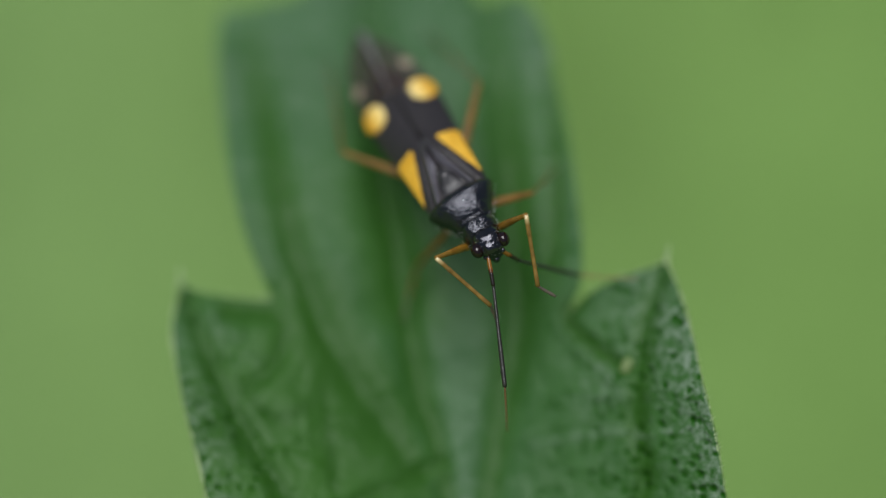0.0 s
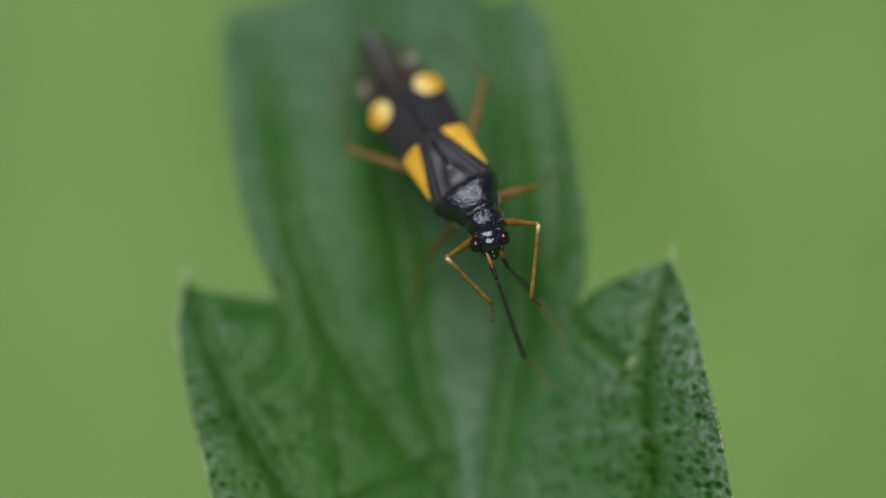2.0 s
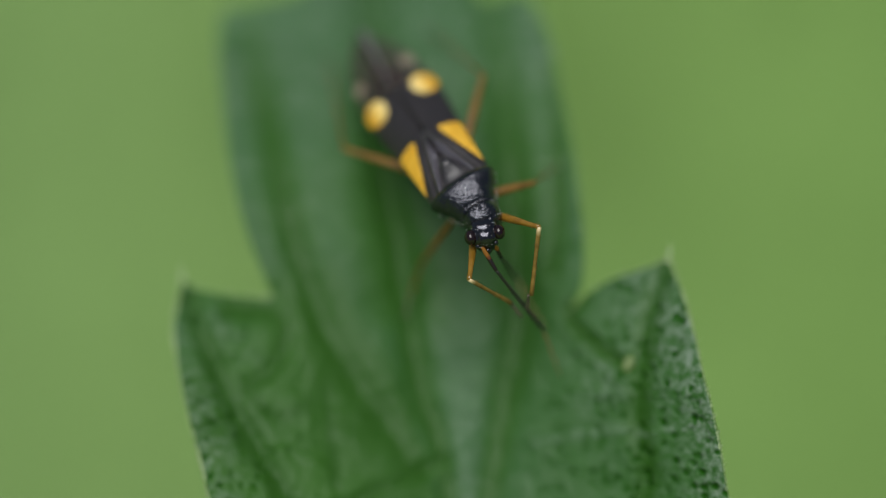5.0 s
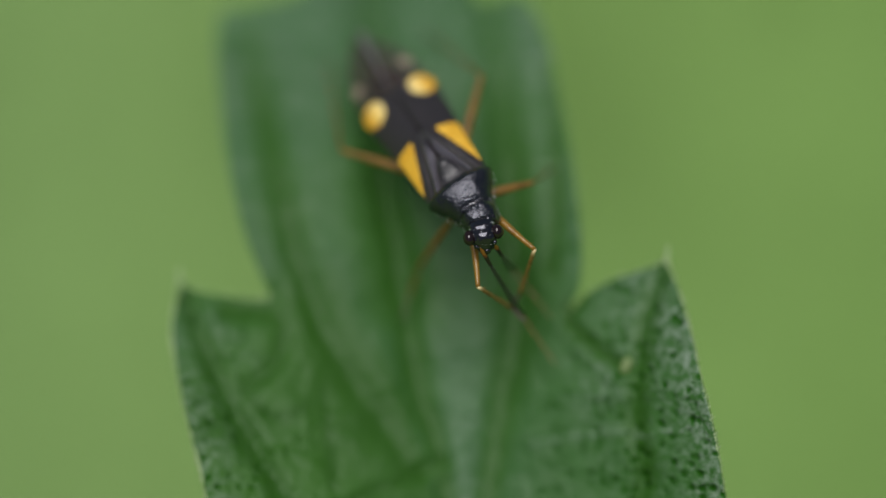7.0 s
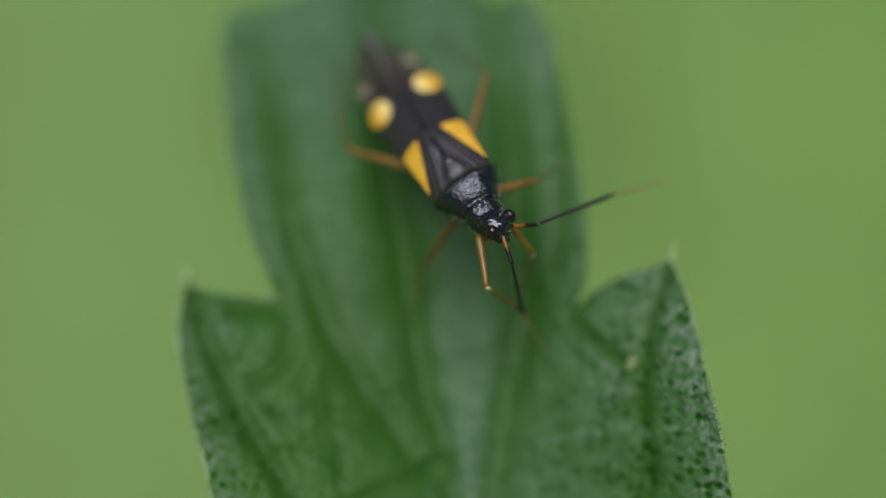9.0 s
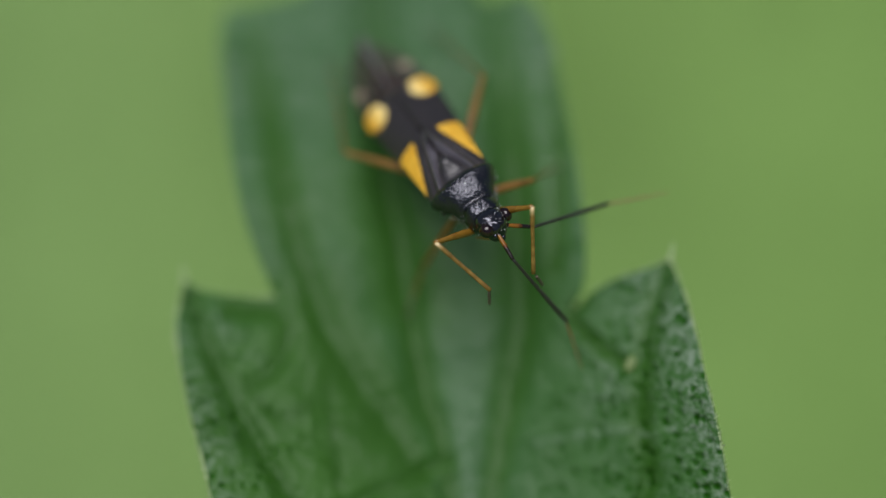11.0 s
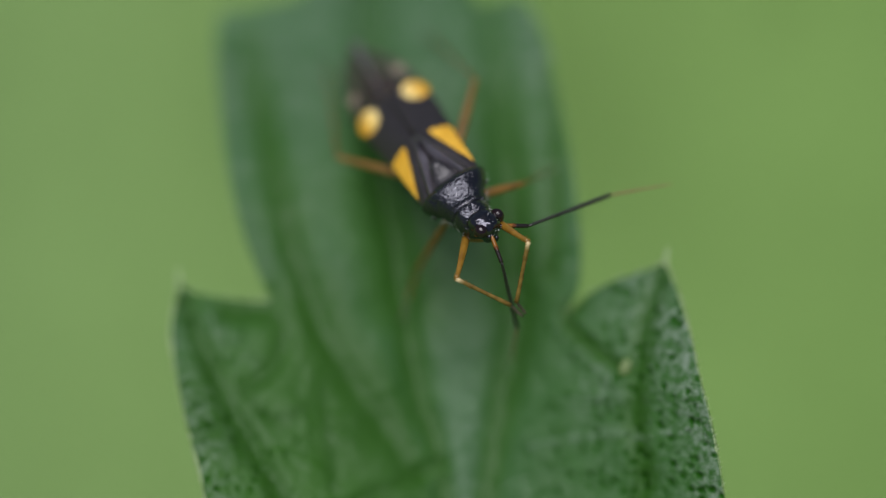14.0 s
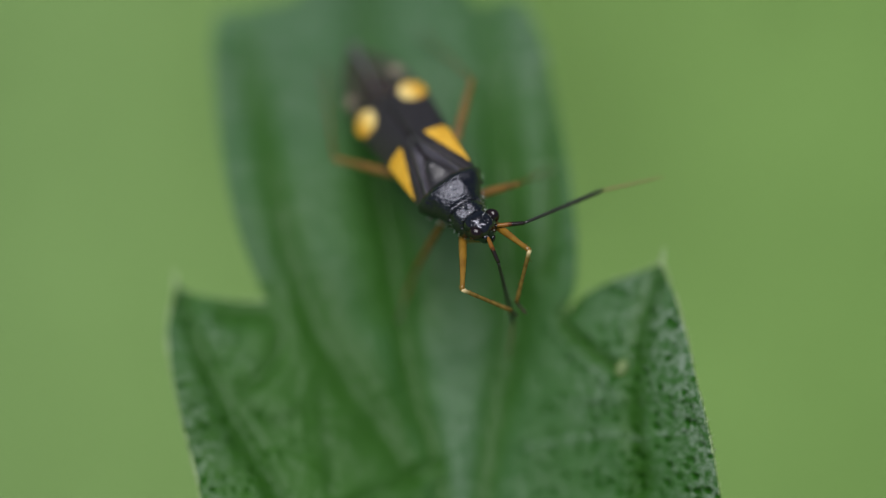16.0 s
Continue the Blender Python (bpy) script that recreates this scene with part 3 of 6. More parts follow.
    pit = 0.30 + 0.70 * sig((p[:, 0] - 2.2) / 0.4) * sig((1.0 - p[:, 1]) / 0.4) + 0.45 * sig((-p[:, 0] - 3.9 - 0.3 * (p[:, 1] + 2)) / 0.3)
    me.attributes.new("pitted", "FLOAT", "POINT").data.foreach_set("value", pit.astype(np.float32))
    me.attributes.new("pale_sheen", "FLOAT", "POINT").data.foreach_set("value", pale_sheen_map.astype(np.float32))
    me.attributes.new("sheen_mask", "FLOAT", "POINT").data.foreach_set("value", sheen.astype(np.float32))
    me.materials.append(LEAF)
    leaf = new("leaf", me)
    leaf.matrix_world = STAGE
    sol = leaf.modifiers.new("thickness", "SOLIDIFY")
    me.materials.append(EDGE)
    sol.thickness, sol.offset, sol.material_offset_rim = 0.05 * MM, -1, 1
    tagged(leaf, "dark green toothed leaf with sunken veins and pitted surface", "leaf")
    # pale bristles at the tips of the two teeth
    for a, b in TIPS:
        c0 = float(leaf_height(np.array([a]), np.array([b]))[0])
        bm = limb(0.42, (0.05, 0.038, 0.024, 0.01), bow=0.02)
        q = part("bristle", bm, RIM, leaf, "pale bristle at the tip of a tooth")
        q.matrix_basis = mm(a, b - 0.06, c0 - 0.06, 12, 0, -8 if a > 0 else 6)
    # short pale hairs along the margin
    rnd = random.Random(12)
    bm = bmesh.new()
    for line, skip in ((RIGHT, 0.4), (LEFT, 0.15), (LEFT_UP, 0.85), (RIGHT_UP, 0.85)):
        path = smooth(line, 60)
        for (x0, y0), (x1, y1) in zip(path, path[1:]):
            if y0 < -7.2 or rnd.random() < skip:
                continue
            f = rnd.random()
            x, y = x0 + f * (x1 - x0), y0 + f * (y1 - y0)
            o = Vector((x, y, float(leaf_base(np.array([x]), np.array([y]))[0]) - 0.02))
            n = Vector((y1 - y0, x0 - x1, 0)).normalized()
            d = (n + Vector((rnd.uniform(-0.4, 0.4), rnd.uniform(0.1, 0.9), rnd.uniform(-0.2, 0.7)))).normalized() * rnd.uniform(0.03, 0.12)
            spike(bm, o - d * 0.2, d * 1.2, rnd.uniform(0.012, 0.026))
    part("margin_hair", bm, FUZZ, leaf, "short pale hairs along the leaf margin")
    # pale gland at the foot of the right-hand tooth
    c0 = float(leaf_height(np.array([3.9]), np.array([-2.5]))[0])
    q = part("gland", dome(0, 0, 0, 0.12, 0.19, 0.09), GLAND, leaf, "pale bump where tooth and blade meet")
    q.matrix_basis = mm(3.87, -2.45, c0 + 0.07, 0, 0, -25)
    # leaf stalk down to the ground
    bm = bmesh.new()
    eye = STAGE @ Vector((0.1 * MM, -12.2 * MM, float(leaf_height(np.array([0.1]), np.array([-12.2]))[0]) * MM))
    loops = []
    for k in range(15):
        f = k / 14
        o = Vector((eye.x + 0.004 * math.sin(2.2 * f), eye.y - 0.05 * f ** 0.6, eye.z * (1 - f ** 1.4) - 0.03 * f ** 1.4))
        r = 0.0006 + 0.0012 * f
        loops.append([((o.x + r * math.cos(i * 0.7854)) / MM, (o.y + 0.4 * r * math.sin(i * 0.7854)) / MM, (o.z + r * math.sin(i * 0.7854)) / MM) for i in range(8)])
    rings(bm, loops)
    q = part("stalk", bm, STALK, leaf, "thin green leaf stalk")
    q.matrix_parent_inverse = STAGE.inverted()
    return leaf


# ---- bug ----
# Bug space: y forward from the line of the eyes, x to its right, z up from its back's axis.
WING_Y = (-7.0, -6.62, -5.6, -4.6, -3.15, -1.75, -1.1)
WING_W = (0.14, 0.47, 0.78, 0.87, 0.78, 0.72, 0.66)
WING_Z = (-0.10, -0.02, 0.08, 0.20, 0.30, 0.30, 0.26)


def wing_z(x, y):
    w = spline(WING_Y, WING_W, y)
    f = min(1.15, abs(x) / w)
    fold = 0.0
    if y > -3.4:
        crease = 0.52 * (y + 3.25) / 1.75
        fold = -0.06 * math.exp(-((abs(x) - crease - 0.01) / 0.03) ** 2) + 0.045 * math.exp(-((abs(x) - crease + 0.10) / 0.05) ** 2)
    fold += 0.10 * math.exp(-((y + 2.55) / 0.55) ** 2) * max(0.0, 1 - (x / 0.55) ** 2) ** 1.5
    return spline(WING_Y, WING_Z, y) - 0.26 * f ** 2.4 + fold - 0.02 * math.exp(-(x / 0.03) ** 2)


def wing_sheet(side, inner, outer, y0, y1, lift, nu=10, nv=40, thick=0.05):
    """A sheet on the back between the lines inner(y) and outer(y), with a rolled-down rim."""
    bm = bmesh.new()
    rows = []
    for k in range(nv + 1):
        y = y0 + (y1 - y0) * k / nv
        a, b = inner(y), max(outer(y), inner(y) + 0.003)
        at = lift if callable(lift) else (lambda f, y: lift)
        row = [(side * a, y, wing_z(a, y) + at(0, y) - thick)]
        for i in range(nu + 1):
            x = a + (b - a) * i / nu
            row.append((side * x, y, wing_z(x, y) + at(i / nu, y)))
        row.append((side * b, y, wing_z(b, y) + at(1, y) - thick))
        rows.append([bm.verts.new([q * MM for q in p]) for p in row])
    for r0, r1 in zip(rows, rows[1:]):
        for i in range(len(r0) - 1):
            bm.faces.new((r0[i], r0[i + 1], r1[i + 1], r1[i]))
    bm.faces.new(rows[0])
    bm.faces.new(list(reversed(rows[-1])))
    bmesh.ops.recalc_face_normals(bm, faces=bm.faces)
    return bm


def hairs(count, place, lengths, seed, lean=0.5):
    """Short pale hairs; place(rnd) gives a point and its outward normal in mm."""
    rnd = random.Random(seed)
    bm = bmesh.new()
    for _ in range(count):
        o, n = place(rnd)
        d = (n + Vector((rnd.uniform(-1, 1), rnd.uniform(-1, 0.4), rnd.uniform(-1, 1))) * lean).normalized()
        spike(bm, o - d * 0.01, d * rnd.uniform(*lengths), 0.0045)
    return bm


PRON = [(-0.22, 0.05, 0.0, -0.12), (-0.25, 0.21, 0.09, -0.34), (-0.29, 0.285, 0.14, -0.42), (-0.34, 0.30, 0.13, -0.46), (-0.41, 0.355, 0.185, -0.50),
        (-0.52, 0.395, 0.245, -0.54), (-0.62, 0.395, 0.275, -0.56), (-0.70, 0.40, 0.24, -0.56), (-0.78, 0.43, 0.27, -0.57), (-0.87, 0.48, 0.345, -0.575), (-0.97, 0.55, 0.415, -0.58), (-1.07, 0.615, 0.47, -0.58), (-1.17, 0.675, 0.50, -0.57),
        (-1.26, 0.73, 0.475, -0.55), (-1.34, 0.765, 0.425, -0.48), (-1.40, 0.755, 0.37, -0.36), (-1.45, 0.62, 0.30, -0.1), (-1.48, 0.38, 0.25, 0.05), (-1.50, 0.04, 0.2, 0.1)]


def build_bug():
    bug = new("plant_bug")
    tagged(bug, "black plant bug with yellow wing spots and amber legs", "insect")
    part("abdomen", loft([(-6.0, 0.05, -0.12, -0.2), (-5.5, 0.42, -0.06, -0.36), (-4.4, 0.70, 0.0, -0.55), (-3.0, 0.70, 0.06, -0.66), (-1.6, 0.60, 0.05, -0.62), (-1.2, 0.3, 0.0, -0.5)]), BLACK, bug, "black underside of the body")
    bm = loft(PRON, 90, 72, lambda y: 2.3 + 0.45 * max(0.0, min(1.0, (-0.7 - y) / 0.3)))
    for v in bm.verts:
        # two swellings on the front lobe, a groove behind them and a turned-up rear rim
        x, y = v.co.x / MM, v.co.y / MM
        if v.co.z < 0.02 * MM and y < -0.9:
            v.co.x *= 1 - 0.30 * min(1, (0.02 - v.co.z / MM) / 0.2)
        if y < -0.9:
            v.co.y -= MM * 0.05 * min(1, (-0.9 - y) / 0.4) * (1 - min(1, abs(x) / 0.62) ** 2)
        if v.co.z > 0.03 * MM:
            up = sum(0.045 * math.exp(-((x - s * 0.17) / 0.12) ** 2 - ((y + 0.55) / 0.10) ** 2) for s in (1, -1))
            up -= 0.05 * math.exp(-((y + 0.75) / 0.04) ** 2) + 0.03 * math.exp(-(x / 0.05) ** 2 - ((y + 0.55) / 0.1) ** 2)
            up -= 0.05 * math.exp(-((y + 0.325) / 0.025) ** 2)
            # hollows before the shoulders, uneven wrinkled skin
            up -= sum(0.05 * math.exp(-((x - s * 0.50) / 0.13) ** 2 - ((y + 1.02) / 0.14) ** 2) for s in (1, -1))
            up += 0.010 * noise.noise(Vector((x * 5, y * 7, 2))) + 0.005 * noise.noise(Vector((x * 11, y * 17, 5)))
            v.co.z += up * MM
    pron = part("pronotum", bm, PRONOTUM, bug, "wrinkled glossy black neck shield")

    def on_pron(rnd):
        y = rnd.uniform(-1.32, -0.34)
        w, up, lo = (spline([s[0] for s in sorted(PRON)], [s[j] for s in sorted(PRON)], y) for j in (1, 2, 3))
        a = rnd.choice((rnd.uniform(-0.5, 0.25), rnd.uniform(2.89, 3.6), rnd.uniform(-0.6, 0.3), rnd.uniform(2.8, 3.7), rnd.uniform(0.2, 2.9)))
        return Vector((math.cos(a) * w, y, (up + lo) / 2 + math.sin(a) * (up - lo) / 2)), Vector((math.cos(a), 0.1, math.sin(a)))

    part("hair", hairs(150, on_pron, (0.025, 0.065), 3), HAIR, pron, "short pale hairs")
    # scutellum: a small raised triangle behind the neck shield
    bm = bmesh.new()
    rows = []
    for k in range(15):
        f = k / 14
        y = -1.44 - 0.84 * f
        w = 0.37 * (1 - f) ** 0.85 + 0.004
        rows.append([bm.verts.new(Vector((w * q, y, wing_z(0.3, y) + 0.01 + (0.17 * math.exp(-((f - 0.55) / 0.23) ** 2) + 0.02) * (1 - abs(q) ** 2.6) - 0.05 * abs(q) ** 4)) * MM)
                     for q in (-1, -0.8, -0.55, -0.28, 0, 0.28, 0.55, 0.8, 1)])
    for r0, r1 in zip(rows, rows[1:]):
        for i in range(8):
            bm.faces.new((r0[i], r0[i + 1], r1[i + 1], r1[i]))
    bmesh.ops.recalc_face_normals(bm, faces=bm.faces)
    part("scutellum", bm, SCUTELLUM, bug, "small raised black triangle")
    # fore wings
    for side in (1, -1):
        wing = part("fore_wing", wing_sheet(side, lambda y: 0.004, lambda y: spline(WING_Y, WING_W, y), -4.75, -1.12, 0.0, 14, 60), WING_BLACK, bug, "matt black leathery fore wing")
        part("clavus", wing_sheet(side, lambda y: 0.02 + 0.36 * max(0.0, (y + 2.32) / 0.95) ** 0.9, lambda y: 0.03 + 0.47 * (y + 3.25) / 1.85, -3.2, -1.40, lambda f, y: 0.016 + 0.05 * math.sin(math.pi * min(1, f * 0.8 + 0.1)) * min(1, (y + 3.2) / 0.5), 12, 44), CLAVUS, wing, "inner strip of the wing, lightened with a painted sheen")
        part("yellow_patch", wing_sheet(side, lambda y: 0.30 + 0.40 * ((y + 2.96) / 1.22) ** 1.15 if y > -2.96 else 0.30 - 0.5 * (y + 2.96), lambda y: spline(WING_Y, WING_W, y) - 0.012 + (0 if y > -2.95 else (y + 2.95) * 1.2), -3.02, -1.74, 0.014, 10, 36), YELLOW, wing, "bright yellow wedge on the wing")
        cun = lambda y: 0.275 * math.sqrt(max(0, 1 - ((y + 4.48) / 0.335) ** 2))
        part("cuneus", wing_sheet(side, lambda y: 0.61 - cun(y), lambda y: min(0.61 + cun(y), spline(WING_Y, WING_W, y) + 0.03), -4.81, -4.15, 0.018, 12, 30), PALE, wing, "rounded yellow spot with a paler centre")
        mem = part("membrane", wing_sheet(side, lambda y: -0.32 * min(1, (y + 6.97) / 1.5) * spline(WING_Y, WING_W, y), lambda y: spline(WING_Y, WING_W, y) * 0.97, -6.97, -4.45, -0.018 - 0.012 * (side > 0), 12, 40, 0.02), MEMBRANE, wing, "smoky brown wing membrane")
        mem.name = "membrane"
        spot = lambda y: 0.14 * math.sqrt(max(0, 1 - ((y + 5.5) / 0.2) ** 2))
        part("pale_spot", wing_sheet(side, lambda y: 0.62 - spot(y), lambda y: min(0.62 + spot(y), spline(WING_Y, WING_W, y)), -5.695, -5.305, -0.008, 8, 20, 0.01), GREY_SPOT, wing, "dull pale spot on the membrane")
    # glossy strip added over the overlapping membranes to catch a pale streak of light
    part("streak_strip", wing_sheet(-1, lambda y: -0.06 + 0.14 * (-4.6 - y) / 2.2, lambda y: -0.05 + 0.34 * (-4.6 - y) / 2.2, -6.75, -4.62, lambda f, y: 0.004 + 0.13 * (-4.6 - y) + 0.015 * math.sin(math.pi * f), 8, 30, 0.012), STREAK, bug, "shiny strip added on the wing membranes for a pale light streak")
    # head with eyes; it turns
    bm = loft([(-0.40, 0.12, -0.06, -0.2), (-0.35, 0.22, 0.02, -0.28), (-0.27, 0.275, 0.085, -0.32), (-0.20, 0.285, 0.125, -0.33), (-0.12, 0.28, 0.16, -0.34), (-0.02, 0.275, 0.20, -0.35), (0.06, 0.26, 0.20, -0.36), (0.13, 0.24, 0.15, -0.36), (0.19, 0.21, 0.06, -0.36), (0.26, 0.16, -0.05, -0.33), (0.31, 0.04, -0.14, -0.26)], 60, 56, 2.3)
    for v in bm.verts:
        # a ridge across the back of the crown, a furrow before it and a dimple beside each eye
        x, y = v.co.x / MM, v.co.y / MM
        if v.co.z > 0.0:
            bow = y + 1.2 * x * x
            up = 0.012 * math.exp(-((bow + 0.22) / 0.05) ** 2) - 0.008 * math.exp(-((bow + 0.12) / 0.04) ** 2) - 0.02 * math.exp(-(x / 0.03) ** 2 - ((y - 0.02) / 0.1) ** 2)
            up -= sum(0.03 * math.exp(-((x - s * 0.16) / 0.04) ** 2 - ((y - 0.03) / 0.07) ** 2) for s in (1, -1))
            v.co.z += (up + 0.016 * noise.noise(Vector((x * 9, y * 9, 1)))) * MM
    head = part("head", bm, HEAD_BLACK, bug, "glossy black head")
    for side in (1, -1):
        part("eye", dome(side * 0.29, -0.02, 0.02, 0.132, 0.155, 0.165, 20, 28), EYE, head, "bulging dark reddish compound eye")
        part("antennal_socket", dome(side * 0.185, 0.17, -0.03, 0.06, 0.06, 0.06, 10, 16), HEAD_BLACK, head, "small black knob at the root of an antenna")
    part("clypeus", dome(0, 0.285, -0.19, 0.085, 0.075, 0.12, 12, 18), HEAD_BLACK, head, "rounded black snout above the beak")

    def on_head(rnd):
        a, y = rnd.uniform(0.3, 2.84), rnd.uniform(-0.25, 0.24)
        w = 0.29 - 0.5 * max(0, y - 0.05)
        return Vector((math.cos(a) * w, y, -0.07 + math.sin(a) * (0.265 - 0.5 * max(0, y - 0.05)))), Vector((math.cos(a), 0.3, math.sin(a)))

    part("hair", hairs(44, on_head, (0.015, 0.04), 9), HAIR, head, "short pale hairs")
    part("beak", limb(0.8, (0.07, 0.06, 0.045, 0.02)), LEG, head, "amber sucking beak folded under the head").matrix_basis = mm(0, 0.24, -0.26, 0, 0, 0) @ pose(0, 0, 0, -115, 0, 0)
    # limbs: each leg is its thigh, with shin and foot under it
    limbs = {}
    for name in ("fore_a", "fore_b"):
        leg = part("leg", limb(1.50, (0.075, 0.085, 0.082, 0.07, 0.055, 0.05), bow=0.02, spurs=10, seed=4), LEG, bug, "amber front leg")
        shin = part("shin", limb(1.56, (0.042, 0.046, 0.042, 0.042, 0.046, 0.05), spurs=26, seed=7), STRAW, leg, "slender bristly amber shin")
        foot = part("foot", limb(0.42, (0.032, 0.030, 0.036, 0.030, 0.038, 0.022), spurs=6, seed=8, spur_len=0.05, claws=True), TARSUS, leg, "thin dark foot with two claws")
        limbs[name], limbs[name + "_2"], limbs[name + "_3"] = leg, shin, foot
    for name, thigh, shin_len, kind in (("mid_b", 1.134, 2.395, "middle"), ("mid_a", 2.282, 1.179, "middle"), ("hind_b", 2.05, 3.826, "hind"), ("hind_a", 2.192, 3.679, "hind")):
        stout = 0.78 if name == "mid_a" else 1.0
        leg = part("leg", limb(thigh, [stout * r for r in (0.08, 0.100, 0.100, 0.090, 0.072, 0.056)], bow=0.02, spurs=10, seed=5), HIND, bug, "amber %s leg" % kind)
        shin = part("shin", limb(shin_len - 0.44, (0.034, 0.030, 0.027, 0.025, 0.022, 0.02, 0.016), steps=22, spurs=34, seed=6), SHIN, leg, "slender bristly amber shin")
        foot = part("foot", limb(0.45, (0.022, 0.020, 0.024, 0.020, 0.026, 0.016), spurs=6, seed=9, spur_len=0.05, start=shin_len - 0.45, claws=True), TARSUS, leg, "thin dark foot with two claws")
        limbs[name], limbs[name + "_2"], limbs[name + "_3"] = leg, shin, foot
    for name in ("ant_a", "ant_b"):
        base = part("antenna", limb(0.64, (0.028, 0.044, 0.048, 0.046, 0.04), spurs=8, seed=2, spur_len=0.05), SCAPE, bug, "antenna with an orange basal joint")
        mid = part("antenna_shaft", limb(2.07, (0.032, 0.034, 0.038, 0.044, 0.048, 0.044), steps=20, spurs=40, seed=3, spur_len=0.05), ANTENNA, base, "long black antennal joint")
        tip = part("antenna_tip", limb(1.30, (0.022, 0.021, 0.019, 0.017, 0.014, 0.008), steps=16, spurs=10, seed=4, spur_len=0.03), TIP, base, "thin brown antennal tip")
        limbs[name], limbs[name + "_2"], limbs[name + "_3"] = base, mid, tip
    return bug, head, limbs


build_ground()
build_leaf()
bug, head, limbs = build_bug()


def motions():
    walk(bug, [
        (0, STAGE @ mm(0.964, 0.034, 0, 37.4, 1.4, -147)),
        (0.5, STAGE @ mm(0.973, 0.058, 0.011, 37.7, 0.7, -147.1)),
        (1, STAGE @ mm(0.978, 0.086, 0.023, 37.9, 1, -147)),
        (1.5, STAGE @ mm(0.978, 0.111, 0.042, 38.4, 0.9, -147.2)),
        (2, STAGE @ mm(0.97, 0.16, 0.068, 38.9, 0.6, -147)),
        (2.5, STAGE @ mm(1.016, 0.251, 0.096, 39.6, 0.2, -145.9)),
        (3, STAGE @ mm(0.998, 0.263, 0.105, 39.8, 0, -146)),
        (3.5, STAGE @ mm(0.986, 0.283, 0.122, 40.2, -0.1, -146)),
        (4, STAGE @ mm(0.975, 0.278, 0.132, 40.4, -0.1, -146.4)),
        (4.2, STAGE @ mm(0.974, 0.279, 0.133, 40.4, -0.1, -146.4)),
        (6.3, STAGE @ mm(0.97, 0.298, 0.145, 40.7, -0.2, -146.4)),
        (6.5, STAGE @ mm(0.969, 0.299, 0.146, 40.8, -0.2, -146.5)),
        (7, STAGE @ mm(0.972, 0.322, 0.152, 40.9, -0.2, -146.2)),
        (7.5, STAGE @ mm(0.972, 0.32, 0.156, 41, -0.3, -146.2)),
        (8, STAGE @ mm(0.971, 0.325, 0.158, 41.1, -0.3, -146.2)),
        (8.5, STAGE @ mm(0.961, 0.332, 0.172, 41.4, -0.3, -146)),
        (9, STAGE @ mm(0.957, 0.348, 0.179, 41.6, -0, -146)),
        (9.2, STAGE @ mm(0.955, 0.351, 0.184, 41.7, -0.1, -145.9)),
        (10.2, STAGE @ mm(0.949, 0.37, 0.208, 42.3, -0.5, -145.3)),
        (11.3, STAGE @ mm(0.941, 0.39, 0.233, 42.9, -0.9, -144.7)),
        (11.5, STAGE @ mm(0.94, 0.393, 0.237, 43, -1, -144.6)),
        (12, STAGE @ mm(0.925, 0.378, 0.236, 43, -0.5, -144.6)),
        (12.5, STAGE @ mm(0.883, 0.387, 0.25, 43.3, 0.1, -144.5)),
        (13, STAGE @ mm(0.863, 0.381, 0.248, 43.3, -0.1, -144.3)),
        (13.5, STAGE @ mm(0.874, 0.389, 0.246, 43.2, -0, -144.5)),
        (14, STAGE @ mm(0.85, 0.377, 0.252, 43.4, 0.1, -144.6)),
        (14.5, STAGE @ mm(0.848, 0.383, 0.249, 43.3, 0.1, -144.6)),
        (15, STAGE @ mm(0.855, 0.385, 0.251, 43.4, -0.1, -144.8)),
        (15.5, STAGE @ mm(0.843, 0.409, 0.266, 43.8, 0.3, -144.3)),
        (16, STAGE @ mm(0.837, 0.402, 0.277, 44, 0.5, -144.4)),
    ])
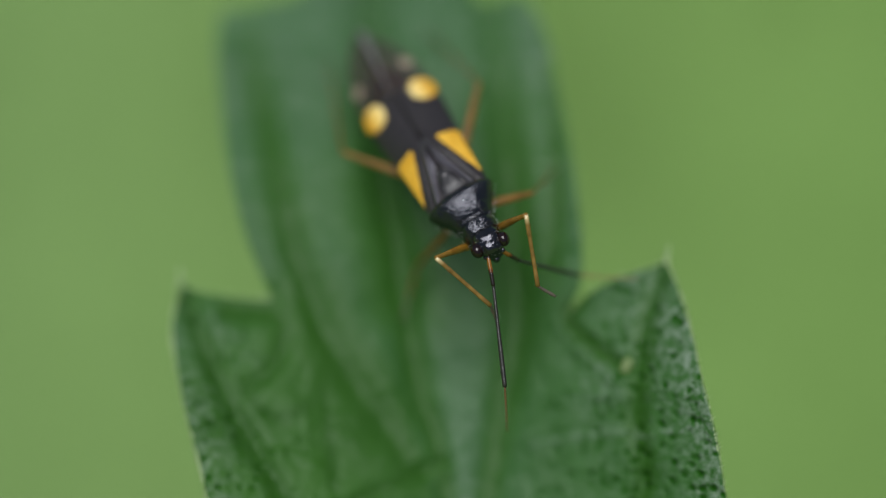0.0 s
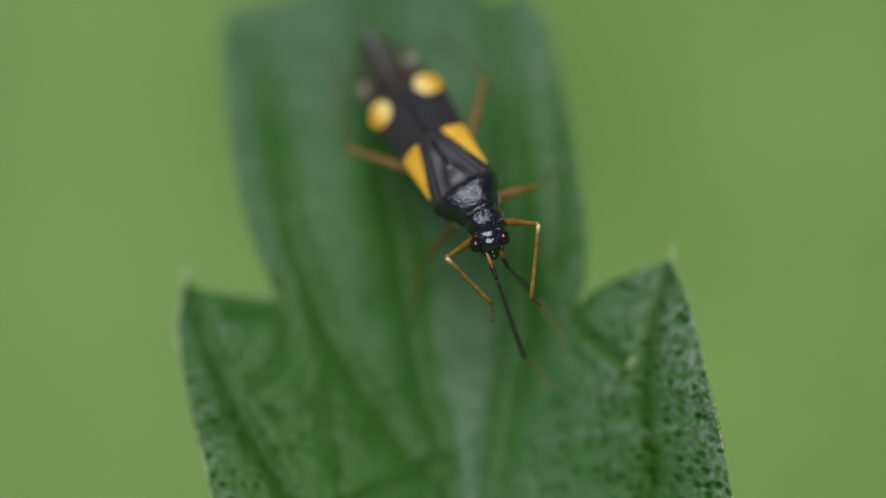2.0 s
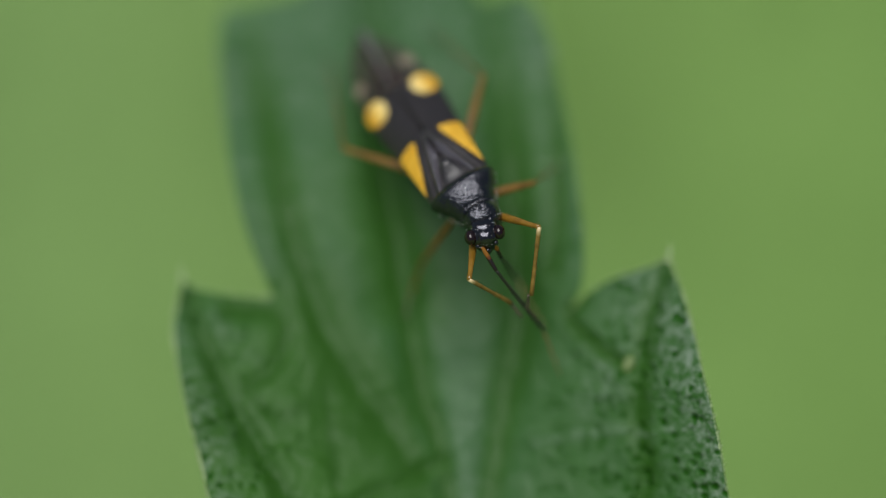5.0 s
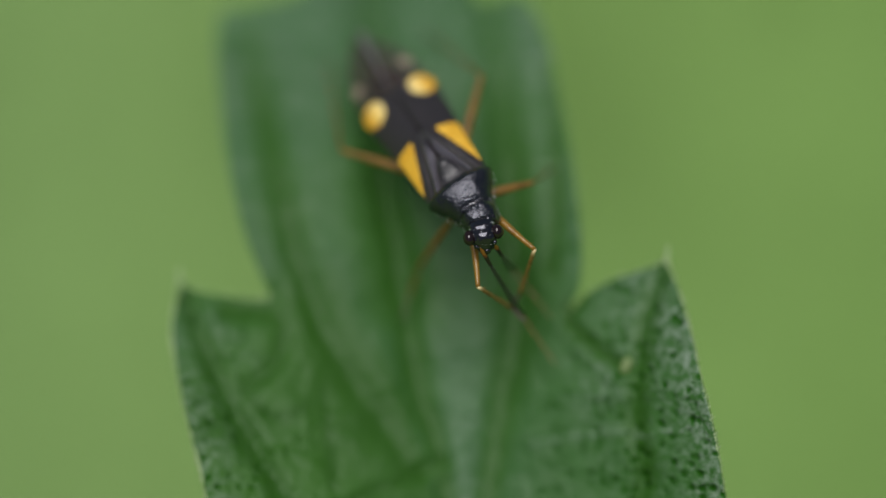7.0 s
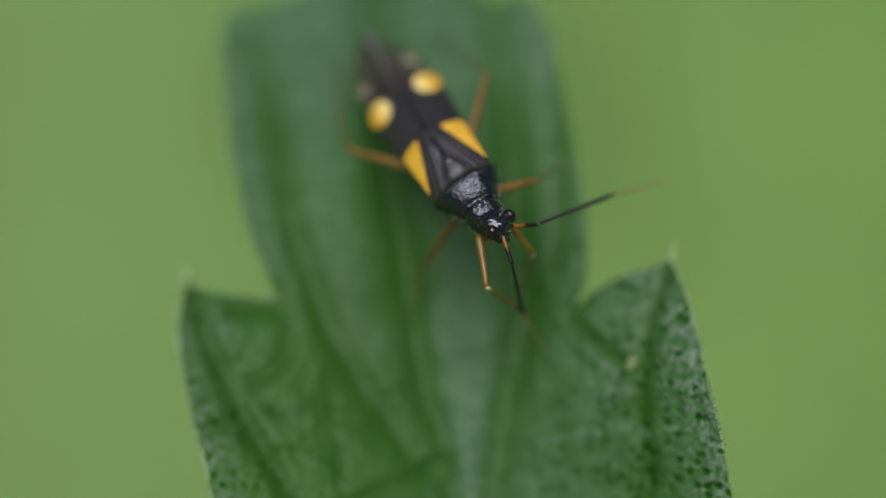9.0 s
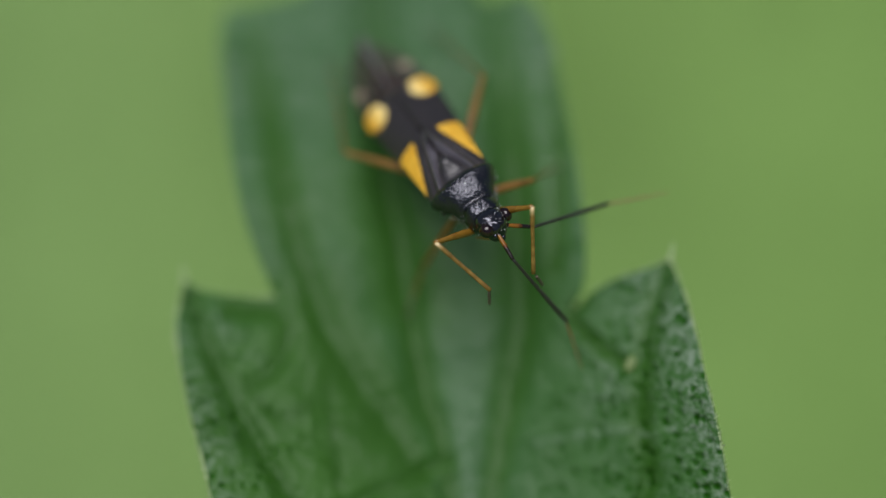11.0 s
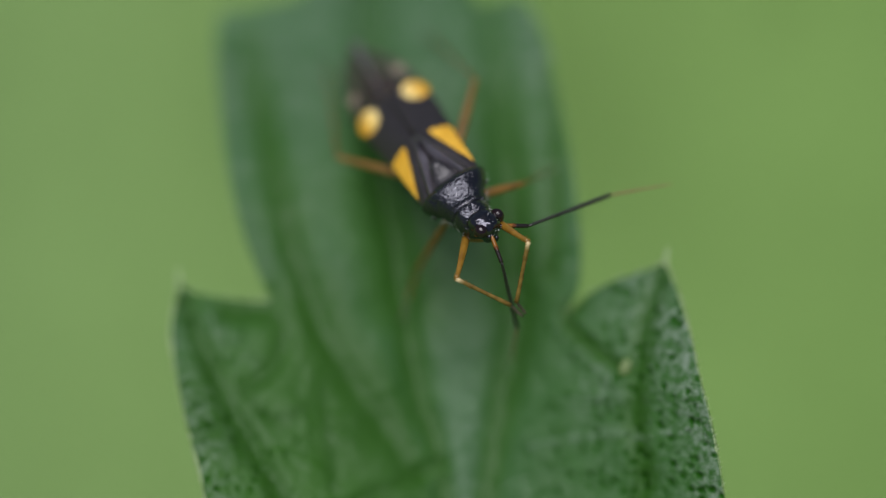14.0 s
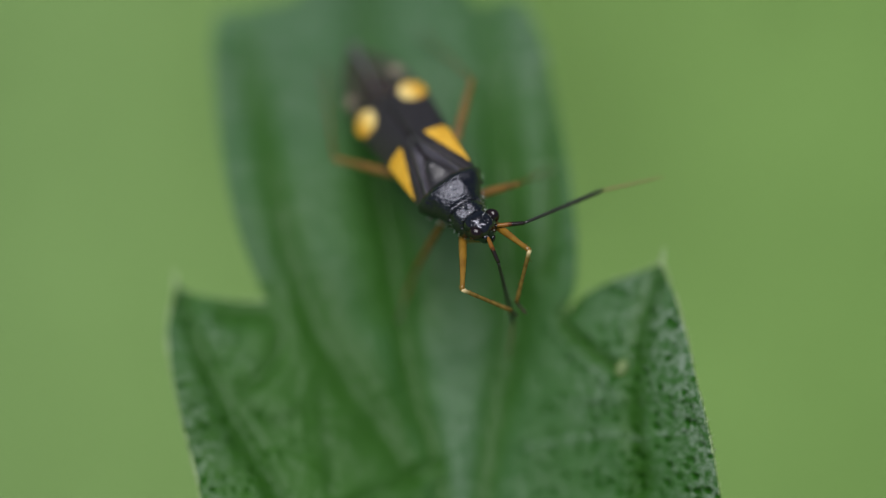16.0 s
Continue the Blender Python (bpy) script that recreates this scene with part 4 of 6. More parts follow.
    walk(head, [
        (0, mm(-0.02, -0.017, 0.012, -33.8, -5.9, -5.5)),
        (0.5, mm(0.01, -0.016, 0.006, -33.4, -6.8, -7.8)),
        (1, mm(0.07, -0.015, -0.001, -33.5, -6.8, -7.3)),
        (1.5, mm(0.126, -0.008, -0.018, -31.9, -11.1, -12.9)),
        (2, mm(0.137, -0.019, -0.027, -31.7, -11.4, -13.5)),
        (2.5, mm(0.12, -0.046, -0.024, -30.7, -13.1, -16.1)),
        (3, mm(0.126, -0.046, -0.03, -30.8, -12.8, -15.8)),
        (3.5, mm(0.136, -0.049, -0.039, -29.9, -14.2, -17.6)),
        (4, mm(0.153, -0.056, -0.04, -31.1, -12.3, -15)),
        (4.2, mm(0.17, -0.072, -0.026, -30.5, -13.3, -16.3)),
        (6.3, mm(0.146, -0.069, -0.037, -30, -14.2, -17.3)),
        (6.5, mm(0.169, -0.063, -0.043, -30.8, -12.8, -15.6)),
        (7, mm(0.151, -0.067, -0.043, -31, -12.6, -15.3)),
        (7.5, mm(0.083, -0.084, -0.031, -37.2, -28.1, 5.9)),
        (8, mm(-0.025, -0.051, -0.06, -43.4, -22.6, 22.5)),
        (8.5, mm(-0.099, -0.051, -0.069, -51.6, -26.4, 34.9)),
        (9, mm(-0.137, -0.07, -0.058, -44.5, -18.6, 29.3)),
        (9.2, mm(-0.101, -0.087, -0.045, -44.4, -18.5, 29.2)),
        (10.2, mm(-0.098, -0.095, -0.053, -42.4, -17.2, 25.5)),
        (11.3, mm(-0.098, -0.11, -0.055, -41.3, -16.5, 23.3)),
        (11.5, mm(-0.11, -0.103, -0.064, -43, -17.6, 26.5)),
        (12, mm(-0.117, -0.126, -0.043, -44.1, -18.4, 28.4)),
        (12.5, mm(-0.119, -0.112, -0.067, -45.3, -19.2, 30.5)),
        (13, mm(-0.155, -0.11, -0.066, -45.1, -18.1, 31.3)),
        (13.5, mm(-0.167, -0.116, -0.06, -46.1, -19.5, 31.8)),
        (14, mm(-0.173, -0.125, -0.056, -45.3, -19.1, 30.6)),
        (14.5, mm(-0.164, -0.114, -0.065, -43.4, -16.2, 29.7)),
        (15, mm(-0.167, -0.126, -0.053, -45.1, -18.8, 30.5)),
        (15.5, mm(-0.155, -0.109, -0.081, -41.7, -14.2, 27.6)),
        (16, mm(-0.16, -0.123, -0.076, -42.5, -14.7, 29.5)),
    ])
    walk(limbs["fore_a"], [
        (0, mm(0.3, -0.62, -0.42, 56.8, -24.5, -80.8)),
        (0.5, mm(0.3, -0.62, -0.42, 55.6, -19.7, -84.4)),
        (1, mm(0.3, -0.62, -0.42, 57.1, -20.1, -84.3)),
        (1.5, mm(0.3, -0.62, -0.42, 51.5, -36.8, -70.9)),
        (2, mm(0.3, -0.62, -0.42, 52.5, -31.4, -76.6)),
        (2.5, mm(0.049, -0.882, -0.553, 27.6, -42.1, -63.1)),
        (3, mm(0.3, -0.62, -0.42, 58.5, -24.1, -85.7)),
        (3.5, mm(0.3, -0.62, -0.42, 53.4, -30.9, -80.9)),
        (4, mm(0.3, -0.62, -0.42, 51.4, -42.1, -69.8)),
        (4.2, mm(0.3, -0.62, -0.42, 44.8, -46.3, -64.5)),
        (6.3, mm(0.183, -0.882, -0.406, -5.3, -56.9, -19.8)),
        (6.5, mm(0.168, -0.898, -0.378, -14, -56.4, -13.7)),
        (7, mm(0.167, -0.886, -0.348, -24.2, -55.1, -6.3)),
        (7.5, mm(0.183, -0.848, -0.328, -33.8, -52.7, 0.8)),
        (8, mm(0.17, -0.84, -0.321, -36.9, -53, 0.4)),
        (8.5, mm(0.172, -0.856, -0.308, -38.6, -51.7, 3.5)),
        (9, mm(0.177, -0.864, -0.301, -39.3, -51, 5.6)),
        (9.2, mm(0.183, -0.859, -0.315, -36.6, -51.8, 4.1)),
        (10.2, mm(0.3, -0.62, -0.42, 44.9, -48.4, -67.9)),
        (11.3, mm(0.3, -0.62, -0.42, 55.4, -28.1, -90.5)),
        (11.5, mm(0.3, -0.62, -0.42, 56.6, -30.5, -88.9)),
        (12, mm(0.3, -0.62, -0.42, 56.9, -30.1, -89)),
        (12.5, mm(0.3, -0.62, -0.42, 55.5, -37, -83.8)),
        (13, mm(0.3, -0.62, -0.42, 55.5, -39.7, -81.6)),
        (13.5, mm(0.3, -0.62, -0.42, 47.3, -50.1, -69.6)),
        (14, mm(0.3, -0.62, -0.42, 31.5, -56.7, -56.3)),
        (14.5, mm(0.3, -0.62, -0.42, 25.9, -58.2, -51)),
        (15, mm(0.3, -0.62, -0.42, 19.5, -59.5, -43.8)),
        (15.5, mm(0.3, -0.62, -0.42, 14.1, -61.1, -38.3)),
        (16, mm(0.3, -0.62, -0.42, 7.1, -61.8, -32.4)),
    ])
    walk(limbs["fore_a_2"], [
        (0, mm(0, 1.5, 0, -13.4, 48, 112.6)),
        (0.5, mm(0, 1.5, 0, -10.8, 47.6, 126.9)),
        (1, mm(0, 1.5, -0, -14.6, 46.7, 113.8)),
        (1.5, mm(0, 1.5, 0, -14.2, 49.4, 103.9)),
        (2, mm(-0, 1.5, -0, -26.9, 46.3, 105.5)),
        (2.5, mm(0, 1.5, 0, -31.3, 35.3, 98.4)),
        (3, mm(0, 1.5, 0, -21.3, 47.9, 117.8)),
        (3.5, mm(0, 1.5, -0, -4.3, 47.4, 120.7)),
        (4, mm(0, 1.5, 0, -10.4, 52, 114.1)),
        (4.2, mm(-0, 1.5, 0, -14.1, 49.9, 111.2)),
        (6.3, mm(0, 1.5, -0, -31.5, 36.1, 79.8)),
        (6.5, mm(0, 1.5, -0, -31.5, 33.6, 79.1)),
        (7, mm(0, 1.5, 0, -29.9, 29.9, 75.4)),
        (7.5, mm(0, 1.5, 0, -34.3, 28, 74.2)),
        (8, mm(0, 1.5, 0, -27.6, 24.5, 74.7)),
        (8.5, mm(0, 1.5, 0, -31.1, 25.2, 71.5)),
        (9, mm(0, 1.5, 0, -30.7, 24.7, 67.4)),
        (9.2, mm(0, 1.5, -0, -31.4, 26.3, 68.4)),
        (10.2, mm(0, 1.5, 0, -19.3, 46.8, 108.5)),
        (11.3, mm(0, 1.5, -0, -2, 42.6, 124.4)),
        (11.5, mm(0, 1.5, 0, 9.7, 43.6, 134.2)),
        (12, mm(0, 1.5, 0, 7, 44, 129.1)),
        (12.5, mm(0, 1.5, 0, 6, 44.5, 123.9)),
        (13, mm(0, 1.5, 0, 8.3, 45.8, 121.4)),
        (13.5, mm(0, 1.5, 0, 1.3, 45.7, 113)),
        (14, mm(-0, 1.5, 0, -7.5, 41.2, 107)),
        (14.5, mm(-0, 1.5, 0, -11.4, 39.8, 101.8)),
        (15, mm(0, 1.5, -0, -11.8, 40.1, 101)),
        (15.5, mm(0, 1.5, 0, -16.6, 39.5, 97.9)),
        (16, mm(-0, 1.5, -0, -12.1, 38.1, 97.5)),
    ])
    walk(limbs["fore_a_3"], [
        (0, mm(-1.298, 0.669, -0.243, -59.5, 49.4, 76.3)),
        (0.5, mm(-1.096, 0.407, -0.197, -28.6, 42.7, 75.6)),
        (1, mm(-1.265, 0.629, -0.27, -78.9, 34.9, 66.5)),
        (1.5, mm(-1.397, 0.853, -0.25, -50.5, 52.6, 57)),
        (2, mm(-1.205, 0.637, -0.487, -64.9, 33.7, 50.5)),
        (2.5, mm(-1.25, 0.842, -0.662, -59, 46.3, 60.7)),
        (3, mm(-1.089, 0.45, -0.379, -64.2, 42.6, 63.8)),
        (3.5, mm(-1.293, 0.631, -0.079, -59.7, 51.8, 66.5)),
        (4, mm(-1.309, 0.67, -0.174, -75.4, 67, 57.8)),
        (4.2, mm(-1.307, 0.684, -0.244, -71.3, 64.6, 55.7)),
        (6.3, mm(-1.394, 1.262, -0.658, 16.5, 58.8, 65.4)),
        (6.5, mm(-1.392, 1.307, -0.678, -4.1, 56, 57.3)),
        (7, mm(-1.407, 1.467, -0.673, 10, 52.8, 55.2)),
        (7.5, mm(-1.352, 1.452, -0.777, -22.2, 49.4, 45.3)),
        (8, mm(-1.412, 1.576, -0.658, -23.4, 48.4, 54.3)),
        (8.5, mm(-1.376, 1.599, -0.728, -7.2, 51.4, 62.4)),
        (9, mm(-1.367, 1.708, -0.723, -25.4, 50.1, 49.2)),
        (9.2, mm(-1.37, 1.657, -0.729, -27.2, 51.4, 49)),
        (10.2, mm(-1.277, 0.676, -0.353, -73.3, 56, 56)),
        (11.3, mm(-1.266, 0.589, -0.04, -78.2, 36.5, 78.2)),
        (11.5, mm(-1.229, 0.558, 0.19, -73.1, 43.2, 76.7)),
        (12, mm(-1.285, 0.626, 0.137, -68, 40.2, 75.8)),
        (12.5, mm(-1.351, 0.73, 0.116, -66.8, 42.2, 68.4)),
        (13, mm(-1.402, 0.833, 0.157, -71.1, 47.6, 66.7)),
        (13.5, mm(-1.445, 0.913, 0.025, -49.8, 64.6, 70)),
        (14, mm(-1.439, 0.919, -0.153, -30.9, 63.1, 72.1)),
        (14.5, mm(-1.456, 0.992, -0.238, -30.4, 64.4, 78.8)),
        (15, mm(-1.459, 1.006, -0.245, -46.9, 62.3, 69.7)),
        (15.5, mm(-1.442, 1.013, -0.343, -46.4, 61, 65.5)),
        (16, mm(-1.486, 1.101, -0.257, -62.2, 55, 58.6)),
    ])
    walk(limbs["fore_b"], [
        (0, mm(-0.3, -0.62, -0.42, 43.7, 9.5, 45.7)),
        (0.5, mm(-0.3, -0.62, -0.42, 44.5, 7.1, 48.6)),
        (1, mm(-0.3, -0.62, -0.42, 44.6, 4.6, 51.3)),
        (1.5, mm(-0.3, -0.62, -0.42, 44.4, 6.1, 50.1)),
        (2, mm(-0.216, -0.77, -0.503, 26.9, 15.7, 37.1)),
        (2.5, mm(-0.204, -1.023, -0.163, -32.9, 13.9, 4.6)),
        (3, mm(-0.206, -0.713, -0.533, 41.2, 10.4, 54.5)),
        (3.5, mm(-0.3, -0.62, -0.42, 42.1, 14.5, 50)),
        (4, mm(-0.3, -0.62, -0.42, 30.1, 26, 34.2)),
        (4.2, mm(-0.3, -0.62, -0.42, 30.3, 25.2, 35.7)),
        (6.3, mm(-0.206, -0.926, -0.401, -4, 29.7, 15.1)),
        (6.5, mm(-0.226, -0.915, -0.395, -5.5, 29.4, 11.3)),
        (7, mm(-0.211, -0.981, -0.323, -16.7, 28.4, 5.8)),
        (7.5, mm(-0.194, -0.985, -0.145, -40.1, 24.4, -2.9)),
        (8, mm(-0.232, -0.844, -0.037, -62.4, 15.6, -10.4)),
        (8.5, mm(-0.254, -0.777, -0.084, -67.2, 13, -11.8)),
        (9, mm(-0.271, -0.731, -0.118, -71.6, 10, -12.7)),
        (9.2, mm(-0.276, -0.725, -0.138, -71.3, 9.5, -13)),
        (10.2, mm(-0.032, -1.205, -0.328, -10.1, 36.2, 18.6)),
        (11.3, mm(-0.3, -0.62, -0.42, 38.5, 29.4, 49.4)),
        (11.5, mm(-0.3, -0.62, -0.42, 36, 31.1, 46.8)),
        (12, mm(-0.3, -0.62, -0.42, 32.9, 35.4, 39)),
        (12.5, mm(-0.3, -0.62, -0.42, 45.8, 19.6, 60.3)),
        (13, mm(-0.3, -0.62, -0.42, 37.1, 28.9, 48.7)),
        (13.5, mm(-0.3, -0.62, -0.42, 25.3, 38, 31)),
        (14, mm(-0.3, -0.62, -0.42, 15.1, 40.6, 22)),
        (14.5, mm(-0.3, -0.62, -0.42, 10.3, 41.4, 17.6)),
        (15, mm(-0.3, -0.62, -0.42, 5.3, 42.1, 13.5)),
        (15.5, mm(-0.3, -0.62, -0.42, 1.6, 41.6, 12)),
        (16, mm(-0.3, -0.62, -0.42, 0.9, 41.6, 12.2)),
    ])
    walk(limbs["fore_b_2"], [
        (0, mm(0, 1.5, 0, -82.3, -56.8, -39.8)),
        (0.5, mm(-0, 1.5, 0, -69.7, -70.5, -51.7)),
        (1, mm(0, 1.5, 0, -79.8, -69.8, -54.3)),
        (1.5, mm(0, 1.5, 0, -75.9, -65.7, -50.3)),
        (2, mm(-0, 1.5, 0, -50.7, -59.2, -57.5)),
        (2.5, mm(0, 1.5, 0, -43.5, -22.3, -57.6)),
        (3, mm(0, 1.5, 0, -59.5, -56.1, -66)),
        (3.5, mm(-0, 1.5, 0, -53.5, -69.3, -75.2)),
        (4, mm(0, 1.5, -0, -34.9, -69.6, -79.1)),
        (4.2, mm(0, 1.5, 0, -40.5, -66.8, -72.8)),
        (6.3, mm(0, 1.5, 0, -38.6, -45.3, -69.2)),
        (6.5, mm(0, 1.5, -0, -43.9, -44.8, -64.3)),
        (7, mm(0, 1.5, 0, -48.6, -37, -62.6)),
        (7.5, mm(0, 1.5, 0, -45, -19.7, -58.6)),
        (8, mm(-0, 1.5, -0, -33.8, -2.9, -48.3)),
        (8.5, mm(0, 1.5, 0, -34.3, 0.1, -45.9)),
        (9, mm(-0, 1.5, 0, -30.9, 3.1, -42.4)),
        (9.2, mm(0, 1.5, -0, -32.2, 2.8, -42.1)),
        (10.2, mm(0, 1.5, 0, -38.6, -36.2, -76.9)),
        (11.3, mm(0, 1.5, 0, -15.1, -66.6, -104.8)),
        (11.5, mm(-0, 1.5, -0, 11.6, -65.8, -125)),
        (12, mm(0, 1.5, -0, 7, -67.3, -116.2)),
        (12.5, mm(-0, 1.5, 0, -31.6, -66.9, -97.8)),
        (13, mm(0, 1.5, 0, 4.6, -66.1, -114.1)),
        (13.5, mm(-0, 1.5, 0, -23.7, -63.8, -90.4)),
        (14, mm(0, 1.5, 0, -25.5, -59.8, -84.2)),
        (14.5, mm(0, 1.5, 0, -27.3, -58, -82.1)),
        (15, mm(0, 1.5, 0, -32.8, -55.9, -80)),
        (15.5, mm(0, 1.5, -0, -30.2, -54.4, -82.4)),
        (16, mm(-0, 1.5, 0, -30.9, -53.3, -80.6)),
    ])
    walk(limbs["fore_b_3"], [
        (0, mm(1.128, 0.834, -0.847, -84.3, -12.5, -5.3)),
        (0.5, mm(1.28, 0.753, -0.488, -105.2, -4.5, -10.4)),
        (1, mm(1.064, 0.49, -0.53, -139.2, -15.2, -7.2)),
        (1.5, mm(1.172, 0.681, -0.623, -106, -7.5, -10.6)),
        (2, mm(1.39, 1.156, -0.618, -110.7, -2.2, 2.3)),
        (2.5, mm(1.174, 1.761, -0.994, -89.1, -55.4, 15.6)),
        (3, mm(1.178, 0.803, -0.749, -102.9, -3.7, -10.5)),
        (3.5, mm(1.196, 0.602, -0.443, -116.2, -11.6, -1.8)),
        (4, mm(1.415, 0.923, -0.311, -120.1, -23.3, 21)),
        (4.2, mm(1.408, 0.96, -0.399, -133.5, -25.7, 21.1)),
        (6.3, mm(1.385, 1.286, -0.685, -142, -45.5, 35.7)),
        (6.5, mm(1.343, 1.301, -0.768, -142.6, -45.3, 39.4)),
        (7, mm(1.24, 1.35, -0.934, -145.5, -59.3, 54)),
        (7.5, mm(1.136, 1.757, -1.038, -102.8, -60.7, 20.7)),
        (8, mm(0.997, 2.329, -0.867, -60.1, -63.8, -6.1)),
        (8.5, mm(0.925, 2.398, -0.879, -44, -63.6, -12.9)),
        (9, mm(0.871, 2.517, -0.8, -20.7, -65.7, -30.8)),
        (9.2, mm(0.854, 2.507, -0.831, -21.7, -65.9, -29.5)),
        (10.2, mm(1.318, 1.217, -0.786, -110.1, -42.7, 18.8)),
        (11.3, mm(1.361, 0.755, -0.162, -130.2, -24.4, 2.2)),
        (11.5, mm(1.415, 0.857, 0.129, -111.5, -35.1, 11.3)),
        (12, mm(1.467, 0.974, 0.073, -115.4, -40.6, 23.9)),
        (12.5, mm(1.214, 0.575, -0.321, -134.5, -22.2, -13.1)),
        (13, mm(1.466, 0.97, 0.051, -117.3, -31.5, 6.5)),
        (13.5, mm(1.424, 0.927, -0.277, -120.5, -40.1, 28)),
        (14, mm(1.459, 1.064, -0.338, -113.9, -33.4, 27.2)),
        (14.5, mm(1.456, 1.089, -0.379, -115.4, -35, 29.8)),
        (15, mm(1.413, 1.038, -0.474, -109, -35.7, 31.2)),
        (15.5, mm(1.42, 1.044, -0.457, -112.1, -37.8, 30.8)),
        (16, mm(1.426, 1.084, -0.478, -106, -37.1, 30)),
    ])
    walk(limbs["ant_a"], [
        (0, mm(0.127, 0.097, -0.035, -34.2, -17.2, -16)),
        (0.5, mm(0.162, 0.092, -0.039, -35.1, -15.2, -14)),
        (1, mm(0.221, 0.094, -0.046, -35.5, -14.6, -12.5)),
        (1.5, mm(0.29, 0.087, -0.049, -57.7, -6.1, -4.3)),
        (2, mm(0.302, 0.075, -0.057, -37.3, -9.7, -8)),
        (2.3, mm(0.302, 0.075, -0.057, -37.3, -9.7, -8)),
        (2.4, mm(0.289, 0.041, -0.047, -42.4, -27.2, -29.9)),
        (2.5, mm(0.289, 0.041, -0.047, -42.4, -27.2, -29.9)),
        (3, mm(0.295, 0.042, -0.055, -36.1, -19.8, -20.1)),
        (3.5, mm(0.308, 0.034, -0.058, -38.4, -13.1, -10.8)),
        (4, mm(0.321, 0.034, -0.066, -49.2, -3.7, -1)),
        (4.2, mm(0.34, 0.015, -0.049, -47.9, -1.7, 0.8)),
        (6.3, mm(0.317, 0.015, -0.056, -66.1, -6.3, -2.2)),
        (6.5, mm(0.338, 0.026, -0.067, -76, -3.8, -1.3)),
        (7, mm(0.319, 0.022, -0.068, -80.2, -3.7, -1.4)),
        (7.5, mm(0.217, 0.054, -0.03, -79.9, -7.9, -2.3)),
        (8, mm(0.07, 0.114, -0.086, -72.4, -10.6, -2.9)),
        (8.5, mm(-0.027, 0.125, -0.099, -69.8, -14, -4.2)),
        (9, mm(-0.062, 0.103, -0.096, -41.1, -16.9, -5.9)),
        (9.2, mm(-0.025, 0.085, -0.083, -54.4, -14.1, -3.3)),
        (10.2, mm(-0.015, 0.074, -0.091, -41.8, -11, -0.9)),
        (11.3, mm(-0.011, 0.057, -0.092, -42.2, -8, 2)),
        (11.5, mm(-0.029, 0.067, -0.101, -42.4, -8, 1.9)),
        (12, mm(-0.04, 0.046, -0.08, -42.5, -9.6, 0.7)),
        (12.5, mm(-0.046, 0.062, -0.105, -42.6, -7, 4.7)),
        (13, mm(-0.085, 0.064, -0.106, -45.4, -13.6, -2.6)),
        (13.5, mm(-0.097, 0.058, -0.098, -42.6, -17.9, -7.1)),
        (14, mm(-0.1, 0.049, -0.095, -43, -16.3, -5.1)),
        (14.5, mm(-0.093, 0.06, -0.107, -42.9, -16, -4.7)),
        (15, mm(-0.095, 0.047, -0.091, -43, -14.9, -3.9)),
        (15.5, mm(-0.081, 0.063, -0.125, -43.4, -15.4, -3.7)),
        (16, mm(-0.091, 0.051, -0.12, -53.2, -14.1, -2.1)),
    ])
    walk(limbs["ant_a_2"], [
        (0, mm(-0, 0.64, 0, 2, 1, -3.8)),
        (0.5, mm(0, 0.64, -0, -19.7, 2.2, 1.4)),
        (1, mm(-0, 0.64, 0, -24.9, 3.6, 3.3)),
        (1.5, mm(-0, 0.64, -0, -9.1, 5.4, 2.2)),
        (2, mm(0, 0.64, 0, -33.6, 2.7, -1.4)),
        (2.3, mm(0, 0.64, 0, -33.6, 2.7, -1.4)),
        (2.4, mm(-0, 0.64, 0, -28.1, -24.4, -24.7)),
        (2.5, mm(-0, 0.64, 0, -28.1, -24.4, -24.7)),
        (3, mm(-0, 0.64, 0, -28, -13.9, -6.7)),
        (3.5, mm(0, 0.64, 0, -27.2, -2.8, 3.5)),
        (4, mm(0, 0.64, 0, -29.1, 5.4, 7.3)),
        (4.2, mm(-0, 0.64, 0, -31.4, 6, 5.2)),
        (6.3, mm(-0, 0.64, 0, -24, 1.5, 7.3)),
        (6.5, mm(-0, 0.64, -0, -13.3, 0.5, 5.1)),
        (7, mm(0, 0.64, 0, -12, -0.1, 3.5)),
        (7.5, mm(-0, 0.64, -0, -17, -1.1, 3.9)),
        (8, mm(-0, 0.64, 0, -27.4, -3.4, 0.6)),
        (8.5, mm(-0, 0.64, 0, -32.5, -3.5, 3.8)),
        (9, mm(-0, 0.64, -0, -58.7, 0.9, 9)),
        (9.2, mm(0, 0.64, -0, -45.1, -0.3, 5.5)),
        (10.2, mm(-0, 0.64, 0, -46.8, 7.4, 6.3)),
        (11.3, mm(-0, 0.64, -0, -29.6, 12.9, 8.5)),
        (11.5, mm(0, 0.64, 0, -29, 12.4, 7.5)),
        (12, mm(0, 0.64, 0, -20.1, 10.6, 5.7)),
        (12.5, mm(0, 0.64, 0, -26.8, 11.7, 3.3)),
        (13, mm(-0, 0.64, 0, -30.5, -2.3, -12.5)),
        (13.5, mm(0, 0.64, -0, -37.6, 2.5, 0.9)),
        (14, mm(0, 0.64, 0, -48.2, 3.3, -0.6)),
        (14.5, mm(-0, 0.64, 0, -47.8, 3.3, -1.1)),
        (15, mm(-0, 0.64, 0, -49, 3.6, -1.9)),
        (15.5, mm(-0, 0.64, 0, -56.2, 4.6, -1.4)),
        (16, mm(0, 0.64, 0, -43.3, 4.5, -2.9)),
    ])
